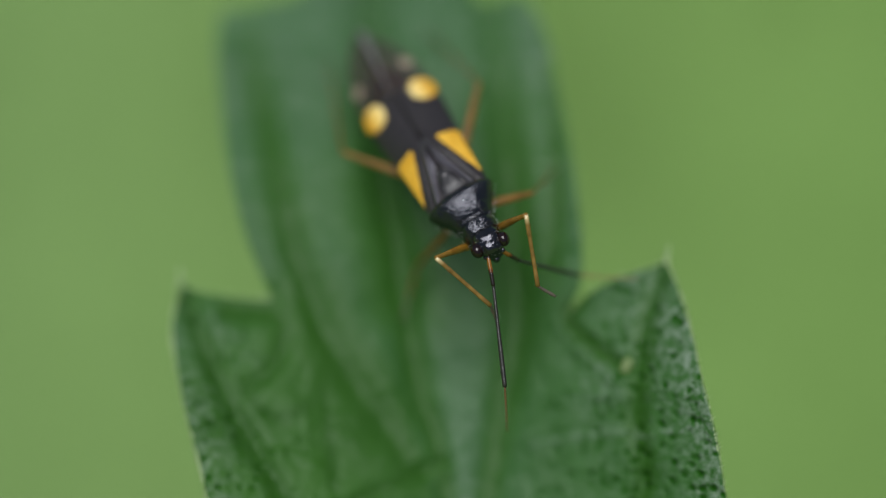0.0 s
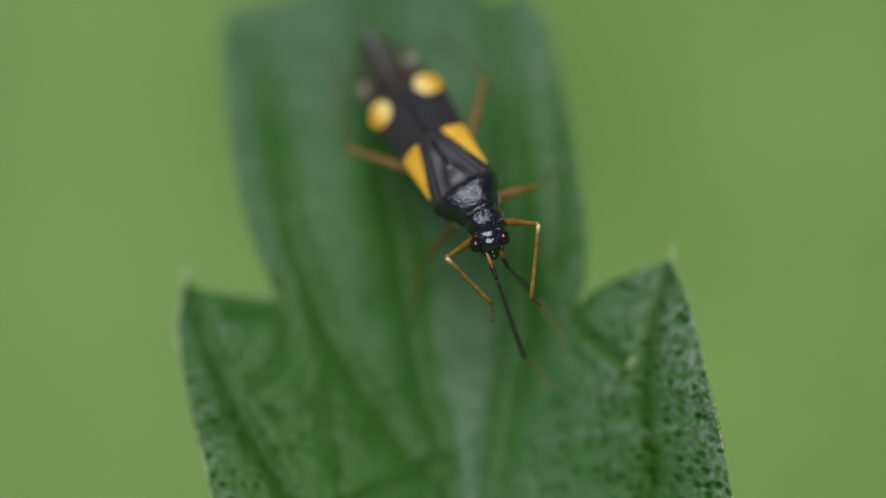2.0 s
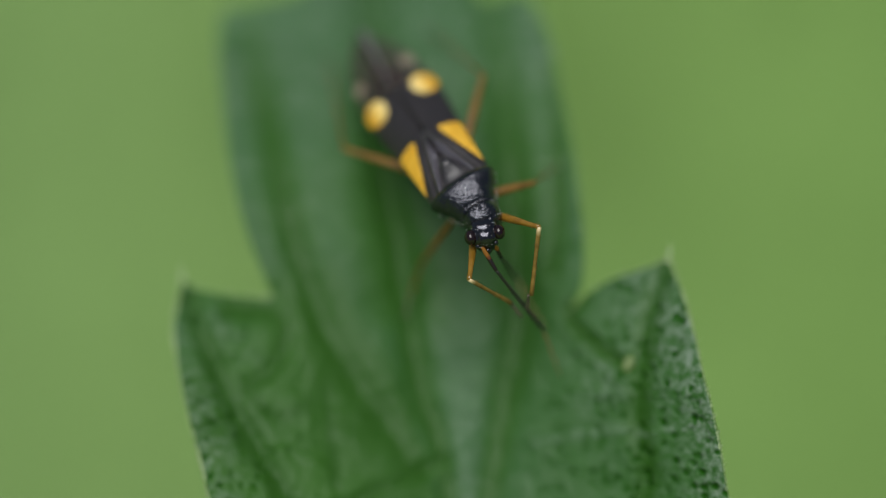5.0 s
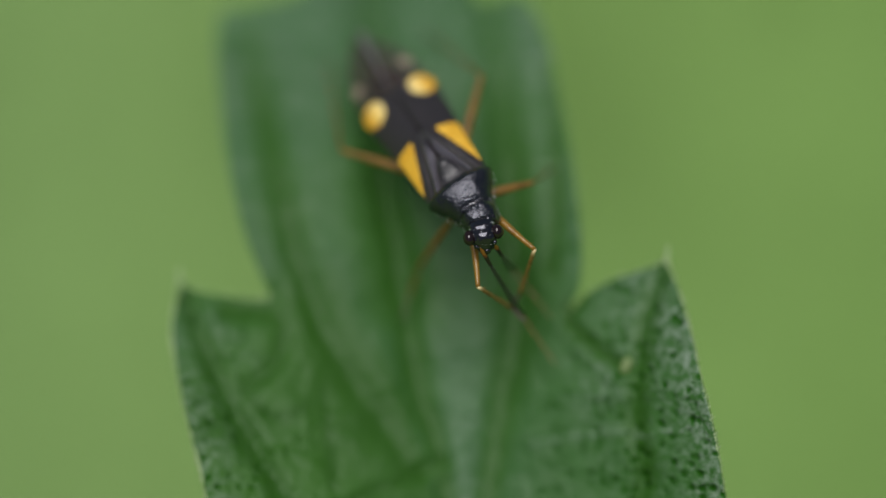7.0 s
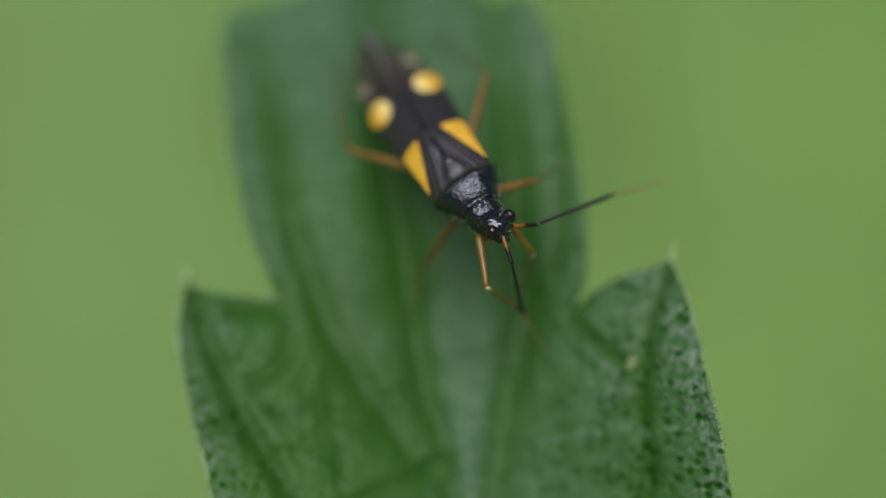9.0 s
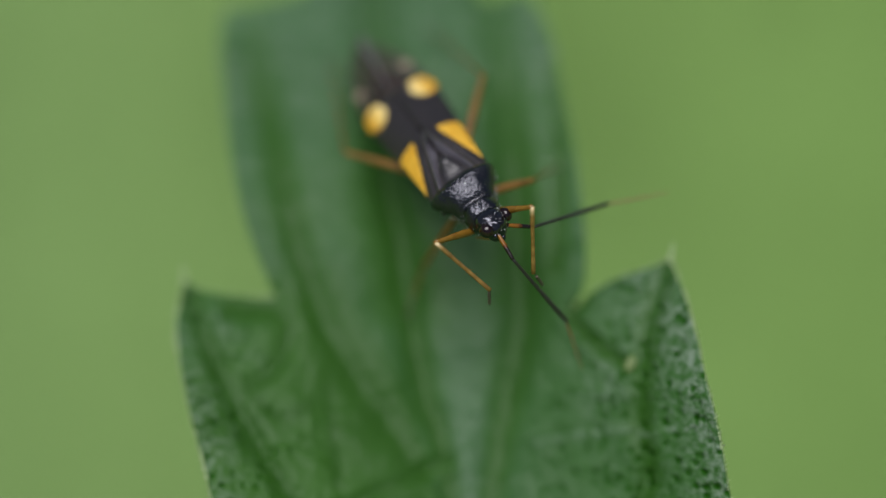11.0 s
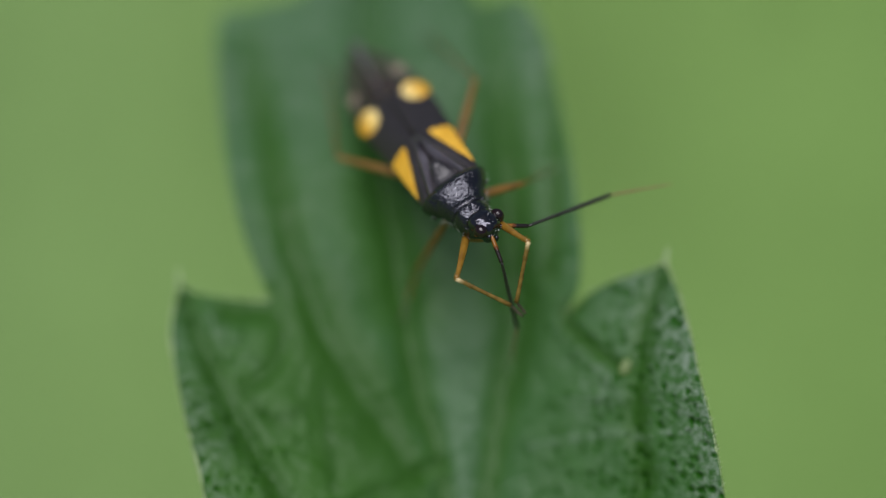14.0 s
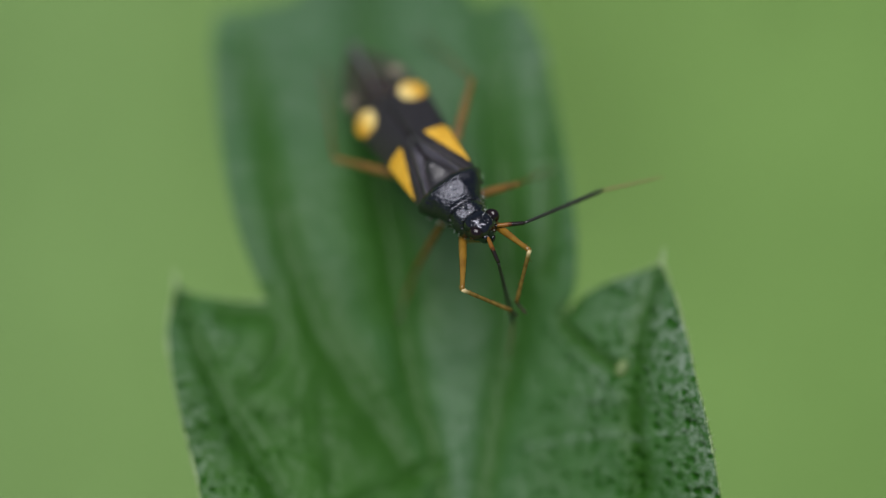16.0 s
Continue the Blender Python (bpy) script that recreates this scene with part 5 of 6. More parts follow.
    walk(limbs["ant_a_3"], [
        (0, mm(0.137, 2.704, 0.073, -42.9, 1.3, -4.7)),
        (0.5, mm(-0.075, 2.588, -0.697, -39.3, 7.4, -0.3)),
        (1, mm(-0.165, 2.511, -0.869, -40.4, 14.7, 7.1)),
        (1.5, mm(-0.109, 2.681, -0.327, -14.8, 12.1, -3.7)),
        (2, mm(-0.011, 2.365, -1.144, -44, 20, 8.5)),
        (2.3, mm(-0.011, 2.365, -1.144, -44, 20, 8.5)),
        (2.4, mm(1.13, 2.13, -0.887, -42.9, -19.1, -3.8)),
        (2.5, mm(1.13, 2.13, -0.887, -42.9, -19.1, -3.8)),
        (3, mm(0.446, 2.427, -0.945, -42.3, -11.5, -3.4)),
        (3.5, mm(-0.066, 2.481, -0.944, -55.1, 6.6, 1.3)),
        (4, mm(-0.325, 2.421, -1.004, -26.6, 4, -15.2)),
        (4.2, mm(-0.271, 2.389, -1.073, -29.1, 2.4, -20.2)),
        (6.3, mm(-0.26, 2.514, -0.841, 16.3, 6.6, 13)),
        (6.5, mm(-0.182, 2.646, -0.477, 26.5, 8.1, 4)),
        (7, mm(-0.124, 2.661, -0.432, 33.4, 5.2, 8.5)),
        (7.5, mm(-0.124, 2.616, -0.604, 31.3, 4.2, 14.5)),
        (8, mm(0.037, 2.479, -0.949, 19.9, 5.5, 18.2)),
        (8.5, mm(-0.048, 2.387, -1.11, 19.1, 4.8, 26.2)),
        (9, mm(-0.196, 1.699, -1.768, -29.3, 13, 11.3)),
        (9.2, mm(-0.131, 2.096, -1.466, -8.2, 10.8, 10.7)),
        (10.2, mm(-0.349, 2.026, -1.497, -32.6, 9, -3.6)),
        (11.3, mm(-0.492, 2.385, -0.998, -38.3, 6.2, -12)),
        (11.5, mm(-0.451, 2.407, -0.979, -45.4, 5.7, -12.7)),
        (12, mm(-0.322, 2.561, -0.7, -52.4, 14.2, -3.2)),
        (12.5, mm(-0.298, 2.473, -0.915, -44.5, 7.5, -14)),
        (13, mm(0.427, 2.372, -1.05, -52.8, -2, -13.4)),
        (13.5, mm(-0.08, 2.279, -1.262, -50.8, -2, -7)),
        (14, mm(-0.074, 2.02, -1.541, -58.3, -3.6, -10.4)),
        (14.5, mm(-0.062, 2.031, -1.532, -58.5, -4.5, -11.4)),
        (15, mm(-0.054, 2.002, -1.558, -58.4, -2.7, -11.3)),
        (15.5, mm(-0.109, 1.795, -1.714, -52.1, -4.2, -12.7)),
        (16, mm(-0.034, 2.15, -1.415, -46.3, -1.4, -14.4)),
    ])
    walk(limbs["ant_b"], [
        (0, mm(-0.131, 0.122, -0.062, -73.2, 9.8, 46.3)),
        (0.5, mm(-0.094, 0.127, -0.07, -79.7, 5.1, 44.7)),
        (1, mm(-0.035, 0.127, -0.077, -80.2, -3.2, 43.3)),
        (1.5, mm(0.041, 0.144, -0.099, -87.5, -3.6, 43.3)),
        (2, mm(0.054, 0.134, -0.108, -89.7, -7, 43)),
        (2.5, mm(0.046, 0.111, -0.106, -90.1, -2.3, 41.9)),
        (3, mm(0.051, 0.111, -0.112, -89.8, -4.7, 41.9)),
        (3.5, mm(0.067, 0.11, -0.121, -92.8, 0.9, 41.7)),
        (4, mm(0.075, 0.1, -0.121, -97.7, 0.8, 42)),
        (4.2, mm(0.098, 0.086, -0.109, -92.9, -2.2, 42.3)),
        (6.3, mm(0.077, 0.09, -0.119, -98.7, 6.6, 41.4)),
        (6.5, mm(0.094, 0.094, -0.125, -96.4, 5.3, 41.6)),
        (7, mm(0.075, 0.089, -0.125, -93.4, 5.6, 41.4)),
        (7.5, mm(-0.011, 0.03, -0.153, -88.7, 6.1, 41.2)),
        (8, mm(-0.151, 0.022, -0.186, -63.8, 20.2, 44.8)),
        (8.5, mm(-0.218, -0.009, -0.214, -56, 28.8, 49.8)),
        (9, mm(-0.277, -0.018, -0.178, -51.1, 33.6, 54)),
        (9.2, mm(-0.241, -0.035, -0.166, -47, 33.4, 53.5)),
        (10.2, mm(-0.239, -0.033, -0.168, -49.9, 31.6, 50.2)),
        (11.3, mm(-0.24, -0.042, -0.166, -53.5, 28.8, 46.3)),
        (11.5, mm(-0.25, -0.043, -0.18, -49.5, 31.8, 48.8)),
        (12, mm(-0.257, -0.071, -0.162, -42.8, 31.2, 48.5)),
        (12.5, mm(-0.258, -0.063, -0.191, -50.7, 33.7, 51.4)),
        (13, mm(-0.296, -0.064, -0.187, -50.6, 32.2, 49.7)),
        (13.5, mm(-0.305, -0.071, -0.185, -45.7, 30.9, 48.6)),
        (14, mm(-0.312, -0.076, -0.18, -41.6, 30.8, 48.5)),
        (14.5, mm(-0.31, -0.064, -0.179, -37.1, 32.2, 50.5)),
        (15, mm(-0.307, -0.077, -0.175, -36, 32.2, 50.2)),
        (15.5, mm(-0.305, -0.054, -0.188, -39.8, 33.2, 51.4)),
        (16, mm(-0.31, -0.073, -0.186, -36.1, 34.4, 53.1)),
    ])
    walk(limbs["ant_b_2"], [
        (0, mm(-0, 0.64, 0, -1.7, -13.6, 11.8)),
        (0.5, mm(0, 0.64, 0, 0.2, -15.1, 13.4)),
        (1, mm(0, 0.64, 0, -7.1, -15.4, 17.3)),
        (1.5, mm(0, 0.64, -0, -7.4, -17.4, 16.6)),
        (2, mm(0, 0.64, 0, -6.3, -17.8, 21.5)),
        (2.5, mm(0, 0.64, 0, -12.5, -16.4, 25.3)),
        (3, mm(0, 0.64, -0, -6.9, -16.8, 24.4)),
        (3.5, mm(0, 0.64, 0, -14.2, -17.3, 21.5)),
        (4, mm(0, 0.64, -0, -2.3, -20.2, 8.9)),
        (4.2, mm(-0, 0.64, -0, -12.9, -17.8, 22.3)),
        (6.3, mm(0, 0.64, 0, -11, -18.6, 17.4)),
        (6.5, mm(0, 0.64, -0, -13.4, -17.7, 20.5)),
        (7, mm(0, 0.64, 0, -16.7, -16.8, 20.1)),
        (7.5, mm(0, 0.64, 0, -13.4, -14.9, 21.7)),
        (8, mm(-0, 0.64, 0, -9.7, -5.7, 17)),
        (8.5, mm(0, 0.64, -0, -4, -3, 15.9)),
        (9, mm(-0, 0.64, 0, -4.7, -1.8, 15.3)),
        (9.2, mm(-0, 0.64, -0, -7.3, -0.5, 16.5)),
        (10.2, mm(-0, 0.64, -0, -9.2, -1.2, 17.1)),
        (11.3, mm(0, 0.64, 0, -10, -2, 18.8)),
        (11.5, mm(0, 0.64, -0, -15.9, -1.1, 15.6)),
        (12, mm(-0, 0.64, 0, -23.3, 1.3, 17.3)),
        (12.5, mm(0, 0.64, -0, -10.7, -0.3, 17)),
        (13, mm(-0, 0.64, -0, -6.1, 0, 18.9)),
        (13.5, mm(0, 0.64, 0, -12.9, 1.2, 17.6)),
        (14, mm(0, 0.64, 0, -12, 3, 19.4)),
        (14.5, mm(0, 0.64, -0, -17.2, 3.7, 16)),
        (15, mm(0, 0.64, 0, -16.8, 4.7, 18.5)),
        (15.5, mm(0, 0.64, 0, -12.6, 3.7, 17.6)),
        (16, mm(-0, 0.64, -0, -19.6, 4.4, 15.1)),
    ])
    walk(limbs["ant_b_3"], [
        (0, mm(-0.41, 2.668, -0.06, 65.8, -2.6, 2.2)),
        (0.5, mm(-0.48, 2.654, 0.008, 75.2, 0.8, 6.2)),
        (1, mm(-0.545, 2.622, -0.247, 70.3, 22.6, 7.8)),
        (1.5, mm(-0.512, 2.63, -0.254, 62.9, 41.2, 3.3)),
        (2, mm(-0.691, 2.579, -0.216, 60.4, 44.8, 6.2)),
        (2.5, mm(-0.75, 2.521, -0.428, 76.3, 4.8, 18.5)),
        (3, mm(-0.783, 2.541, -0.239, 75, 21.7, 16.6)),
        (3.5, mm(-0.594, 2.563, -0.486, 70, 30.2, 9.5)),
        (4, mm(-0.29, 2.688, -0.079, 66.1, 43.2, 6.7)),
        (4.2, mm(-0.637, 2.56, -0.439, 54.2, 47.5, 1.6)),
        (6.3, mm(-0.489, 2.616, -0.373, 67, 41.9, 2.9)),
        (6.5, mm(-0.568, 2.577, -0.459, 66.5, 37.9, 4.6)),
        (7, mm(-0.519, 2.561, -0.57, 63.8, 38, 1.8)),
        (7.5, mm(-0.629, 2.556, -0.465, 73, 17.6, 8.2)),
        (8, mm(-0.562, 2.602, -0.348, 24.6, -5.1, 14.4)),
        (8.5, mm(-0.558, 2.628, -0.146, 36.6, -5.8, 8.5)),
        (9, mm(-0.538, 2.632, -0.17, 21.8, -7.9, 7.6)),
        (9.2, mm(-0.58, 2.609, -0.264, 11.6, -7.2, 7.8)),
        (10.2, mm(-0.595, 2.595, -0.332, 30.4, -6.2, 7.8)),
        (11.3, mm(-0.643, 2.575, -0.358, 31.9, -5.9, 10.8)),
        (11.5, mm(-0.526, 2.561, -0.565, 29.1, -6, 8.1)),
        (12, mm(-0.582, 2.45, -0.82, 22.1, -6.2, 12.6)),
        (12.5, mm(-0.592, 2.586, -0.386, 23.3, -8.8, 10.1)),
        (13, mm(-0.668, 2.587, -0.22, 21.6, -7.3, 8.9)),
        (13.5, mm(-0.619, 2.56, -0.464, 24.5, -5, 7.5)),
        (14, mm(-0.695, 2.542, -0.429, 20.2, -4.4, 8.1)),
        (14.5, mm(-0.585, 2.529, -0.612, 16.9, -4, 6.3)),
        (15, mm(-0.675, 2.504, -0.595, 15.9, -4.4, 8.6)),
        (15.5, mm(-0.637, 2.557, -0.45, 19.8, -4.7, 5.8)),
        (16, mm(-0.561, 2.508, -0.692, 16.7, -4.7, 5.5)),
    ])
    walk(limbs["mid_b"], [
        (0, mm(-0.33, -1.35, -0.45, -27.6, 20.3, 76.4)),
        (0.5, mm(-0.33, -1.35, -0.45, -27.4, 20.6, 76)),
        (1, mm(-0.33, -1.35, -0.45, -27.6, 20.8, 76)),
        (1.5, mm(-0.33, -1.35, -0.45, -28, 21.2, 76)),
        (2, mm(-0.33, -1.35, -0.45, -28.5, 21.9, 75.9)),
        (2.5, mm(-0.33, -1.35, -0.45, -28.1, 22.7, 75.1)),
        (3, mm(-0.33, -1.35, -0.45, -28.5, 22.9, 75.2)),
        (3.5, mm(-0.33, -1.35, -0.45, -29.1, 23.4, 75.2)),
        (4, mm(-0.33, -1.35, -0.45, -29.6, 23.6, 75.5)),
        (4.2, mm(-0.33, -1.35, -0.45, -29.6, 23.7, 75.5)),
        (6.3, mm(-0.33, -1.35, -0.45, -30, 24, 75.5)),
        (6.5, mm(-0.33, -1.35, -0.45, -30, 24, 75.5)),
        (7, mm(-0.33, -1.35, -0.45, -30.1, 24.2, 75.4)),
        (7.5, mm(-0.33, -1.35, -0.45, -30.2, 24.4, 75.3)),
        (8, mm(-0.33, -1.35, -0.45, -30.3, 24.4, 75.4)),
        (8.5, mm(-0.33, -1.35, -0.45, -31, 24.9, 75.5)),
        (9, mm(-0.33, -1.35, -0.45, -31.4, 25.1, 75.6)),
        (9.2, mm(-0.33, -1.35, -0.45, -31.6, 25.2, 75.6)),
        (10.2, mm(-0.33, -1.35, -0.45, -32.5, 26.2, 75.4)),
        (11.3, mm(-0.33, -1.35, -0.45, -33.4, 27.1, 75.3)),
        (11.5, mm(-0.33, -1.35, -0.45, -33.6, 27.3, 75.2)),
        (12, mm(-0.33, -1.35, -0.45, -34.1, 27.3, 75.6)),
        (12.5, mm(-0.33, -1.35, -0.45, -35.8, 27.9, 76.2)),
        (13, mm(-0.33, -1.35, -0.45, -36.1, 28, 76.2)),
        (13.5, mm(-0.33, -1.35, -0.45, -35.7, 27.8, 76.1)),
        (14, mm(-0.33, -1.35, -0.45, -36.6, 28.1, 76.5)),
        (14.5, mm(-0.33, -1.35, -0.45, -36.4, 28, 76.5)),
        (15, mm(-0.33, -1.35, -0.45, -36.1, 28, 76.4)),
        (15.5, mm(-0.33, -1.35, -0.45, -37.3, 28.5, 76.4)),
        (16, mm(-0.33, -1.35, -0.45, -38, 28.8, 76.7)),
    ])
    walk(limbs["mid_b_2"], [
        (0, mm(-0, 1.134, -0, -46.2, -8.7, 45)),
        (0.5, mm(-0, 1.134, -0, -46.3, -8.8, 45.4)),
        (1, mm(0, 1.134, 0, -47.1, -8.7, 45.4)),
        (1.5, mm(-0, 1.134, -0, -47.1, -9.1, 45.3)),
        (2, mm(-0, 1.134, 0, -47.2, -9.9, 44.6)),
        (2.5, mm(0, 1.134, 0, -50, -9.5, 44.1)),
        (3, mm(-0, 1.134, 0, -49.5, -10.2, 43.7)),
        (3.5, mm(-0, 1.134, 0, -49.1, -10.9, 43.3)),
        (4, mm(0, 1.134, 0, -48.2, -11.4, 43.3)),
        (4.2, mm(-0, 1.134, 0, -48.2, -11.4, 43.2)),
        (6.3, mm(-0, 1.134, 0, -48.1, -11.8, 43)),
        (6.5, mm(0, 1.134, 0, -48, -11.8, 43)),
        (7, mm(0, 1.134, -0, -48.6, -11.9, 42.8)),
        (7.5, mm(-0, 1.134, 0, -48.3, -12.1, 42.7)),
        (8, mm(-0, 1.134, 0, -48.4, -12.1, 42.6)),
        (8.5, mm(0, 1.134, -0, -47.8, -12.8, 41.9)),
        (9, mm(0, 1.134, 0, -47.9, -13, 41.8)),
        (9.2, mm(-0, 1.134, 0, -47.8, -13.2, 41.5)),
        (10.2, mm(-0, 1.134, 0, -46.9, -14.2, 40.2)),
        (11.3, mm(-0, 1.134, 0, -45.9, -15.4, 38.8)),
        (11.5, mm(-0, 1.134, 0, -45.7, -15.6, 38.5)),
        (12, mm(-0, 1.134, 0, -45.2, -15.9, 38.1)),
        (12.5, mm(0, 1.134, 0, -43.8, -17.3, 36.5)),
        (13, mm(-0, 1.134, 0, -42.8, -18, 35.7)),
        (13.5, mm(0, 1.134, 0, -43.6, -17.5, 36.2)),
        (14, mm(-0, 1.134, 0, -42.1, -18.4, 35.4)),
        (14.5, mm(0, 1.134, 0, -42.4, -18.3, 35.5)),
        (15, mm(0, 1.134, 0, -42.4, -18.1, 35.9)),
        (15.5, mm(0, 1.134, 0, -42.2, -18.9, 34.8)),
        (16, mm(0, 1.134, 0, -41.4, -19.2, 34.4)),
    ])
    walk(limbs["mid_a"], [
        (0, mm(0.33, -1.35, -0.45, -52.5, -21, -100.7)),
        (0.5, mm(0.33, -1.35, -0.45, -52.6, -21.3, -100.6)),
        (1, mm(0.33, -1.35, -0.45, -52.4, -20.8, -100.1)),
        (1.5, mm(0.33, -1.35, -0.45, -52.4, -20.8, -99.6)),
        (2, mm(0.33, -1.35, -0.45, -52.3, -20.6, -99.2)),
        (2.5, mm(0.33, -1.35, -0.45, -51.6, -19.3, -99)),
        (3, mm(0.33, -1.35, -0.45, -51.8, -19.4, -98.9)),
        (3.5, mm(0.33, -1.35, -0.45, -51.8, -19.5, -98.6)),
        (4, mm(0.33, -1.35, -0.45, -52.1, -19.9, -98.4)),
        (4.2, mm(0.33, -1.35, -0.45, -52.1, -19.9, -98.4)),
        (6.3, mm(0.33, -1.35, -0.45, -52.1, -19.8, -98.1)),
        (6.5, mm(0.33, -1.35, -0.45, -52.1, -19.8, -98)),
        (7, mm(0.33, -1.35, -0.45, -51.9, -19.4, -97.8)),
        (7.5, mm(0.33, -1.35, -0.45, -52, -19.7, -98)),
        (8, mm(0.33, -1.35, -0.45, -51.9, -19.5, -97.8)),
        (8.5, mm(0.33, -1.35, -0.45, -52, -19.8, -98.1)),
        (9, mm(0.33, -1.35, -0.45, -51.8, -19.5, -97.5)),
        (9.2, mm(0.33, -1.35, -0.45, -51.9, -19.6, -97.6)),
        (10.2, mm(0.33, -1.35, -0.45, -52, -20, -98.3)),
        (11.3, mm(0.33, -1.35, -0.45, -52.2, -20.5, -99)),
        (11.5, mm(0.33, -1.35, -0.45, -52.2, -20.5, -99.1)),
        (12, mm(0.33, -1.35, -0.45, -52.3, -20.7, -99.1)),
        (12.5, mm(0.33, -1.35, -0.45, -52.2, -20.6, -98.7)),
        (13, mm(0.33, -1.35, -0.45, -52.5, -21.1, -99.3)),
        (13.5, mm(0.33, -1.35, -0.45, -52.3, -20.7, -98.9)),
        (14, mm(0.33, -1.35, -0.45, -52.6, -21.2, -99)),
        (14.5, mm(0.33, -1.35, -0.45, -52.5, -21, -98.8)),
        (15, mm(0.33, -1.35, -0.45, -52.6, -21.1, -98.8)),
        (15.5, mm(0.33, -1.35, -0.45, -52.3, -20.7, -98.6)),
        (16, mm(0.33, -1.35, -0.45, -52.4, -20.9, -98.4)),
    ])
    walk(limbs["mid_a_2"], [
        (0, mm(0, 2.282, -0, 37, -46.5, 26.8)),
        (0.5, mm(0, 2.282, 0, 34.8, -46.6, 27.7)),
        (1, mm(0, 2.282, 0, 34.7, -45.9, 25.6)),
        (1.5, mm(-0, 2.282, 0, 33.8, -45.5, 24.5)),
        (2, mm(0, 2.282, 0, 31.4, -45.4, 24)),
        (2.5, mm(0, 2.282, -0, 29.9, -43.6, 18.7)),
        (3, mm(0, 2.282, 0, 28.7, -44, 19.5)),
        (3.5, mm(-0, 2.282, -0, 27.7, -44, 19.1)),
        (4, mm(0, 2.282, -0, 27.1, -44.2, 19.9)),
        (4.2, mm(-0, 2.282, 0, 27, -44.2, 19.8)),
        (6.3, mm(0, 2.282, -0, 26.1, -44, 19.3)),
        (6.5, mm(0, 2.282, 0, 26, -44, 19.2)),
        (7, mm(0, 2.282, 0, 25.4, -43.7, 18)),
        (7.5, mm(0, 2.282, 0, 25.5, -43.8, 18.2)),
        (8, mm(-0, 2.282, -0, 25.2, -43.7, 17.9)),
        (8.5, mm(0, 2.282, 0, 25.6, -43.7, 17.3)),
        (9, mm(0, 2.282, 0, 25, -43.5, 16.2)),
        (9.2, mm(0, 2.282, 0, 25, -43.4, 16)),
        (10.2, mm(0, 2.282, 0, 25, -43.4, 15.2)),
        (11.3, mm(0, 2.282, 0, 25, -43.4, 14.3)),
        (11.5, mm(0, 2.282, 0, 25, -43.4, 14.1)),
        (12, mm(0, 2.282, 0, 26.6, -43.5, 13.9)),
        (12.5, mm(0, 2.282, -0, 27, -43.6, 13.1)),
        (13, mm(0, 2.282, 0, 27, -44.3, 15.1)),
        (13.5, mm(0, 2.282, 0, 26.4, -44, 14.4)),
        (14, mm(0, 2.282, 0, 26.8, -44.4, 15.3)),
        (14.5, mm(0, 2.282, 0, 26.3, -44.5, 15.6)),
        (15, mm(0, 2.282, 0, 25.4, -44.5, 16.2)),
        (15.5, mm(0, 2.282, 0, 26.1, -44, 13.4)),
        (16, mm(0, 2.282, 0, 26.8, -43.9, 12.6)),
    ])
    walk(limbs["hind_b"], [
        (0, mm(-0.33, -2.5, -0.42, 5.4, 23, 140.7)),
        (0.5, mm(-0.33, -2.5, -0.42, 5.8, 22.8, 140.3)),
        (1, mm(-0.33, -2.5, -0.42, 5.8, 23.1, 140.3)),
        (1.5, mm(-0.33, -2.5, -0.42, 5.8, 23.3, 140.3)),
        (2, mm(-0.33, -2.5, -0.42, 6.3, 23.6, 139.9)),
        (2.5, mm(-0.33, -2.5, -0.42, 7.2, 24.3, 139.2)),
        (3, mm(-0.33, -2.5, -0.42, 7.4, 24.3, 139)),
        (3.5, mm(-0.33, -2.5, -0.42, 7.6, 24.6, 138.9)),
        (4, mm(-0.33, -2.5, -0.42, 7.4, 24.5, 139)),
        (4.2, mm(-0.33, -2.5, -0.42, 7.4, 24.5, 139)),
        (6.3, mm(-0.33, -2.5, -0.42, 7.5, 24.7, 138.8)),
        (6.5, mm(-0.33, -2.5, -0.42, 7.5, 24.7, 138.8)),
        (7, mm(-0.33, -2.5, -0.42, 7.7, 25, 138.7)),
        (7.5, mm(-0.33, -2.5, -0.42, 7.7, 25, 138.6)),
        (8, mm(-0.33, -2.5, -0.42, 7.7, 25, 138.6)),
        (8.5, mm(-0.33, -2.5, -0.42, 7.8, 25.4, 138.6)),
        (9, mm(-0.33, -2.5, -0.42, 7.8, 25.6, 138.7)),
        (9.2, mm(-0.33, -2.5, -0.42, 7.8, 25.7, 138.6)),
        (10.2, mm(-0.33, -2.5, -0.42, 8.3, 26.1, 138.3)),
        (11.3, mm(-0.33, -2.5, -0.42, 8.8, 26.6, 137.9)),
        (11.5, mm(-0.33, -2.5, -0.42, 8.9, 26.7, 137.8)),
        (12, mm(-0.33, -2.5, -0.42, 8.6, 26.9, 138.1)),
        (12.5, mm(-0.33, -2.5, -0.42, 8.5, 27.6, 138.4)),
        (13, mm(-0.33, -2.5, -0.42, 8.8, 27.5, 138.1)),
        (13.5, mm(-0.33, -2.5, -0.42, 8.7, 27.4, 138.2)),
        (14, mm(-0.33, -2.5, -0.42, 8.6, 27.6, 138.3)),
        (14.5, mm(-0.33, -2.5, -0.42, 8.6, 27.5, 138.2)),
        (15, mm(-0.33, -2.5, -0.42, 8.7, 27.3, 138.1)),
        (15.5, mm(-0.33, -2.5, -0.42, 8.8, 28, 138.2)),
        (16, mm(-0.33, -2.5, -0.42, 8.4, 28.3, 138.4)),
    ])
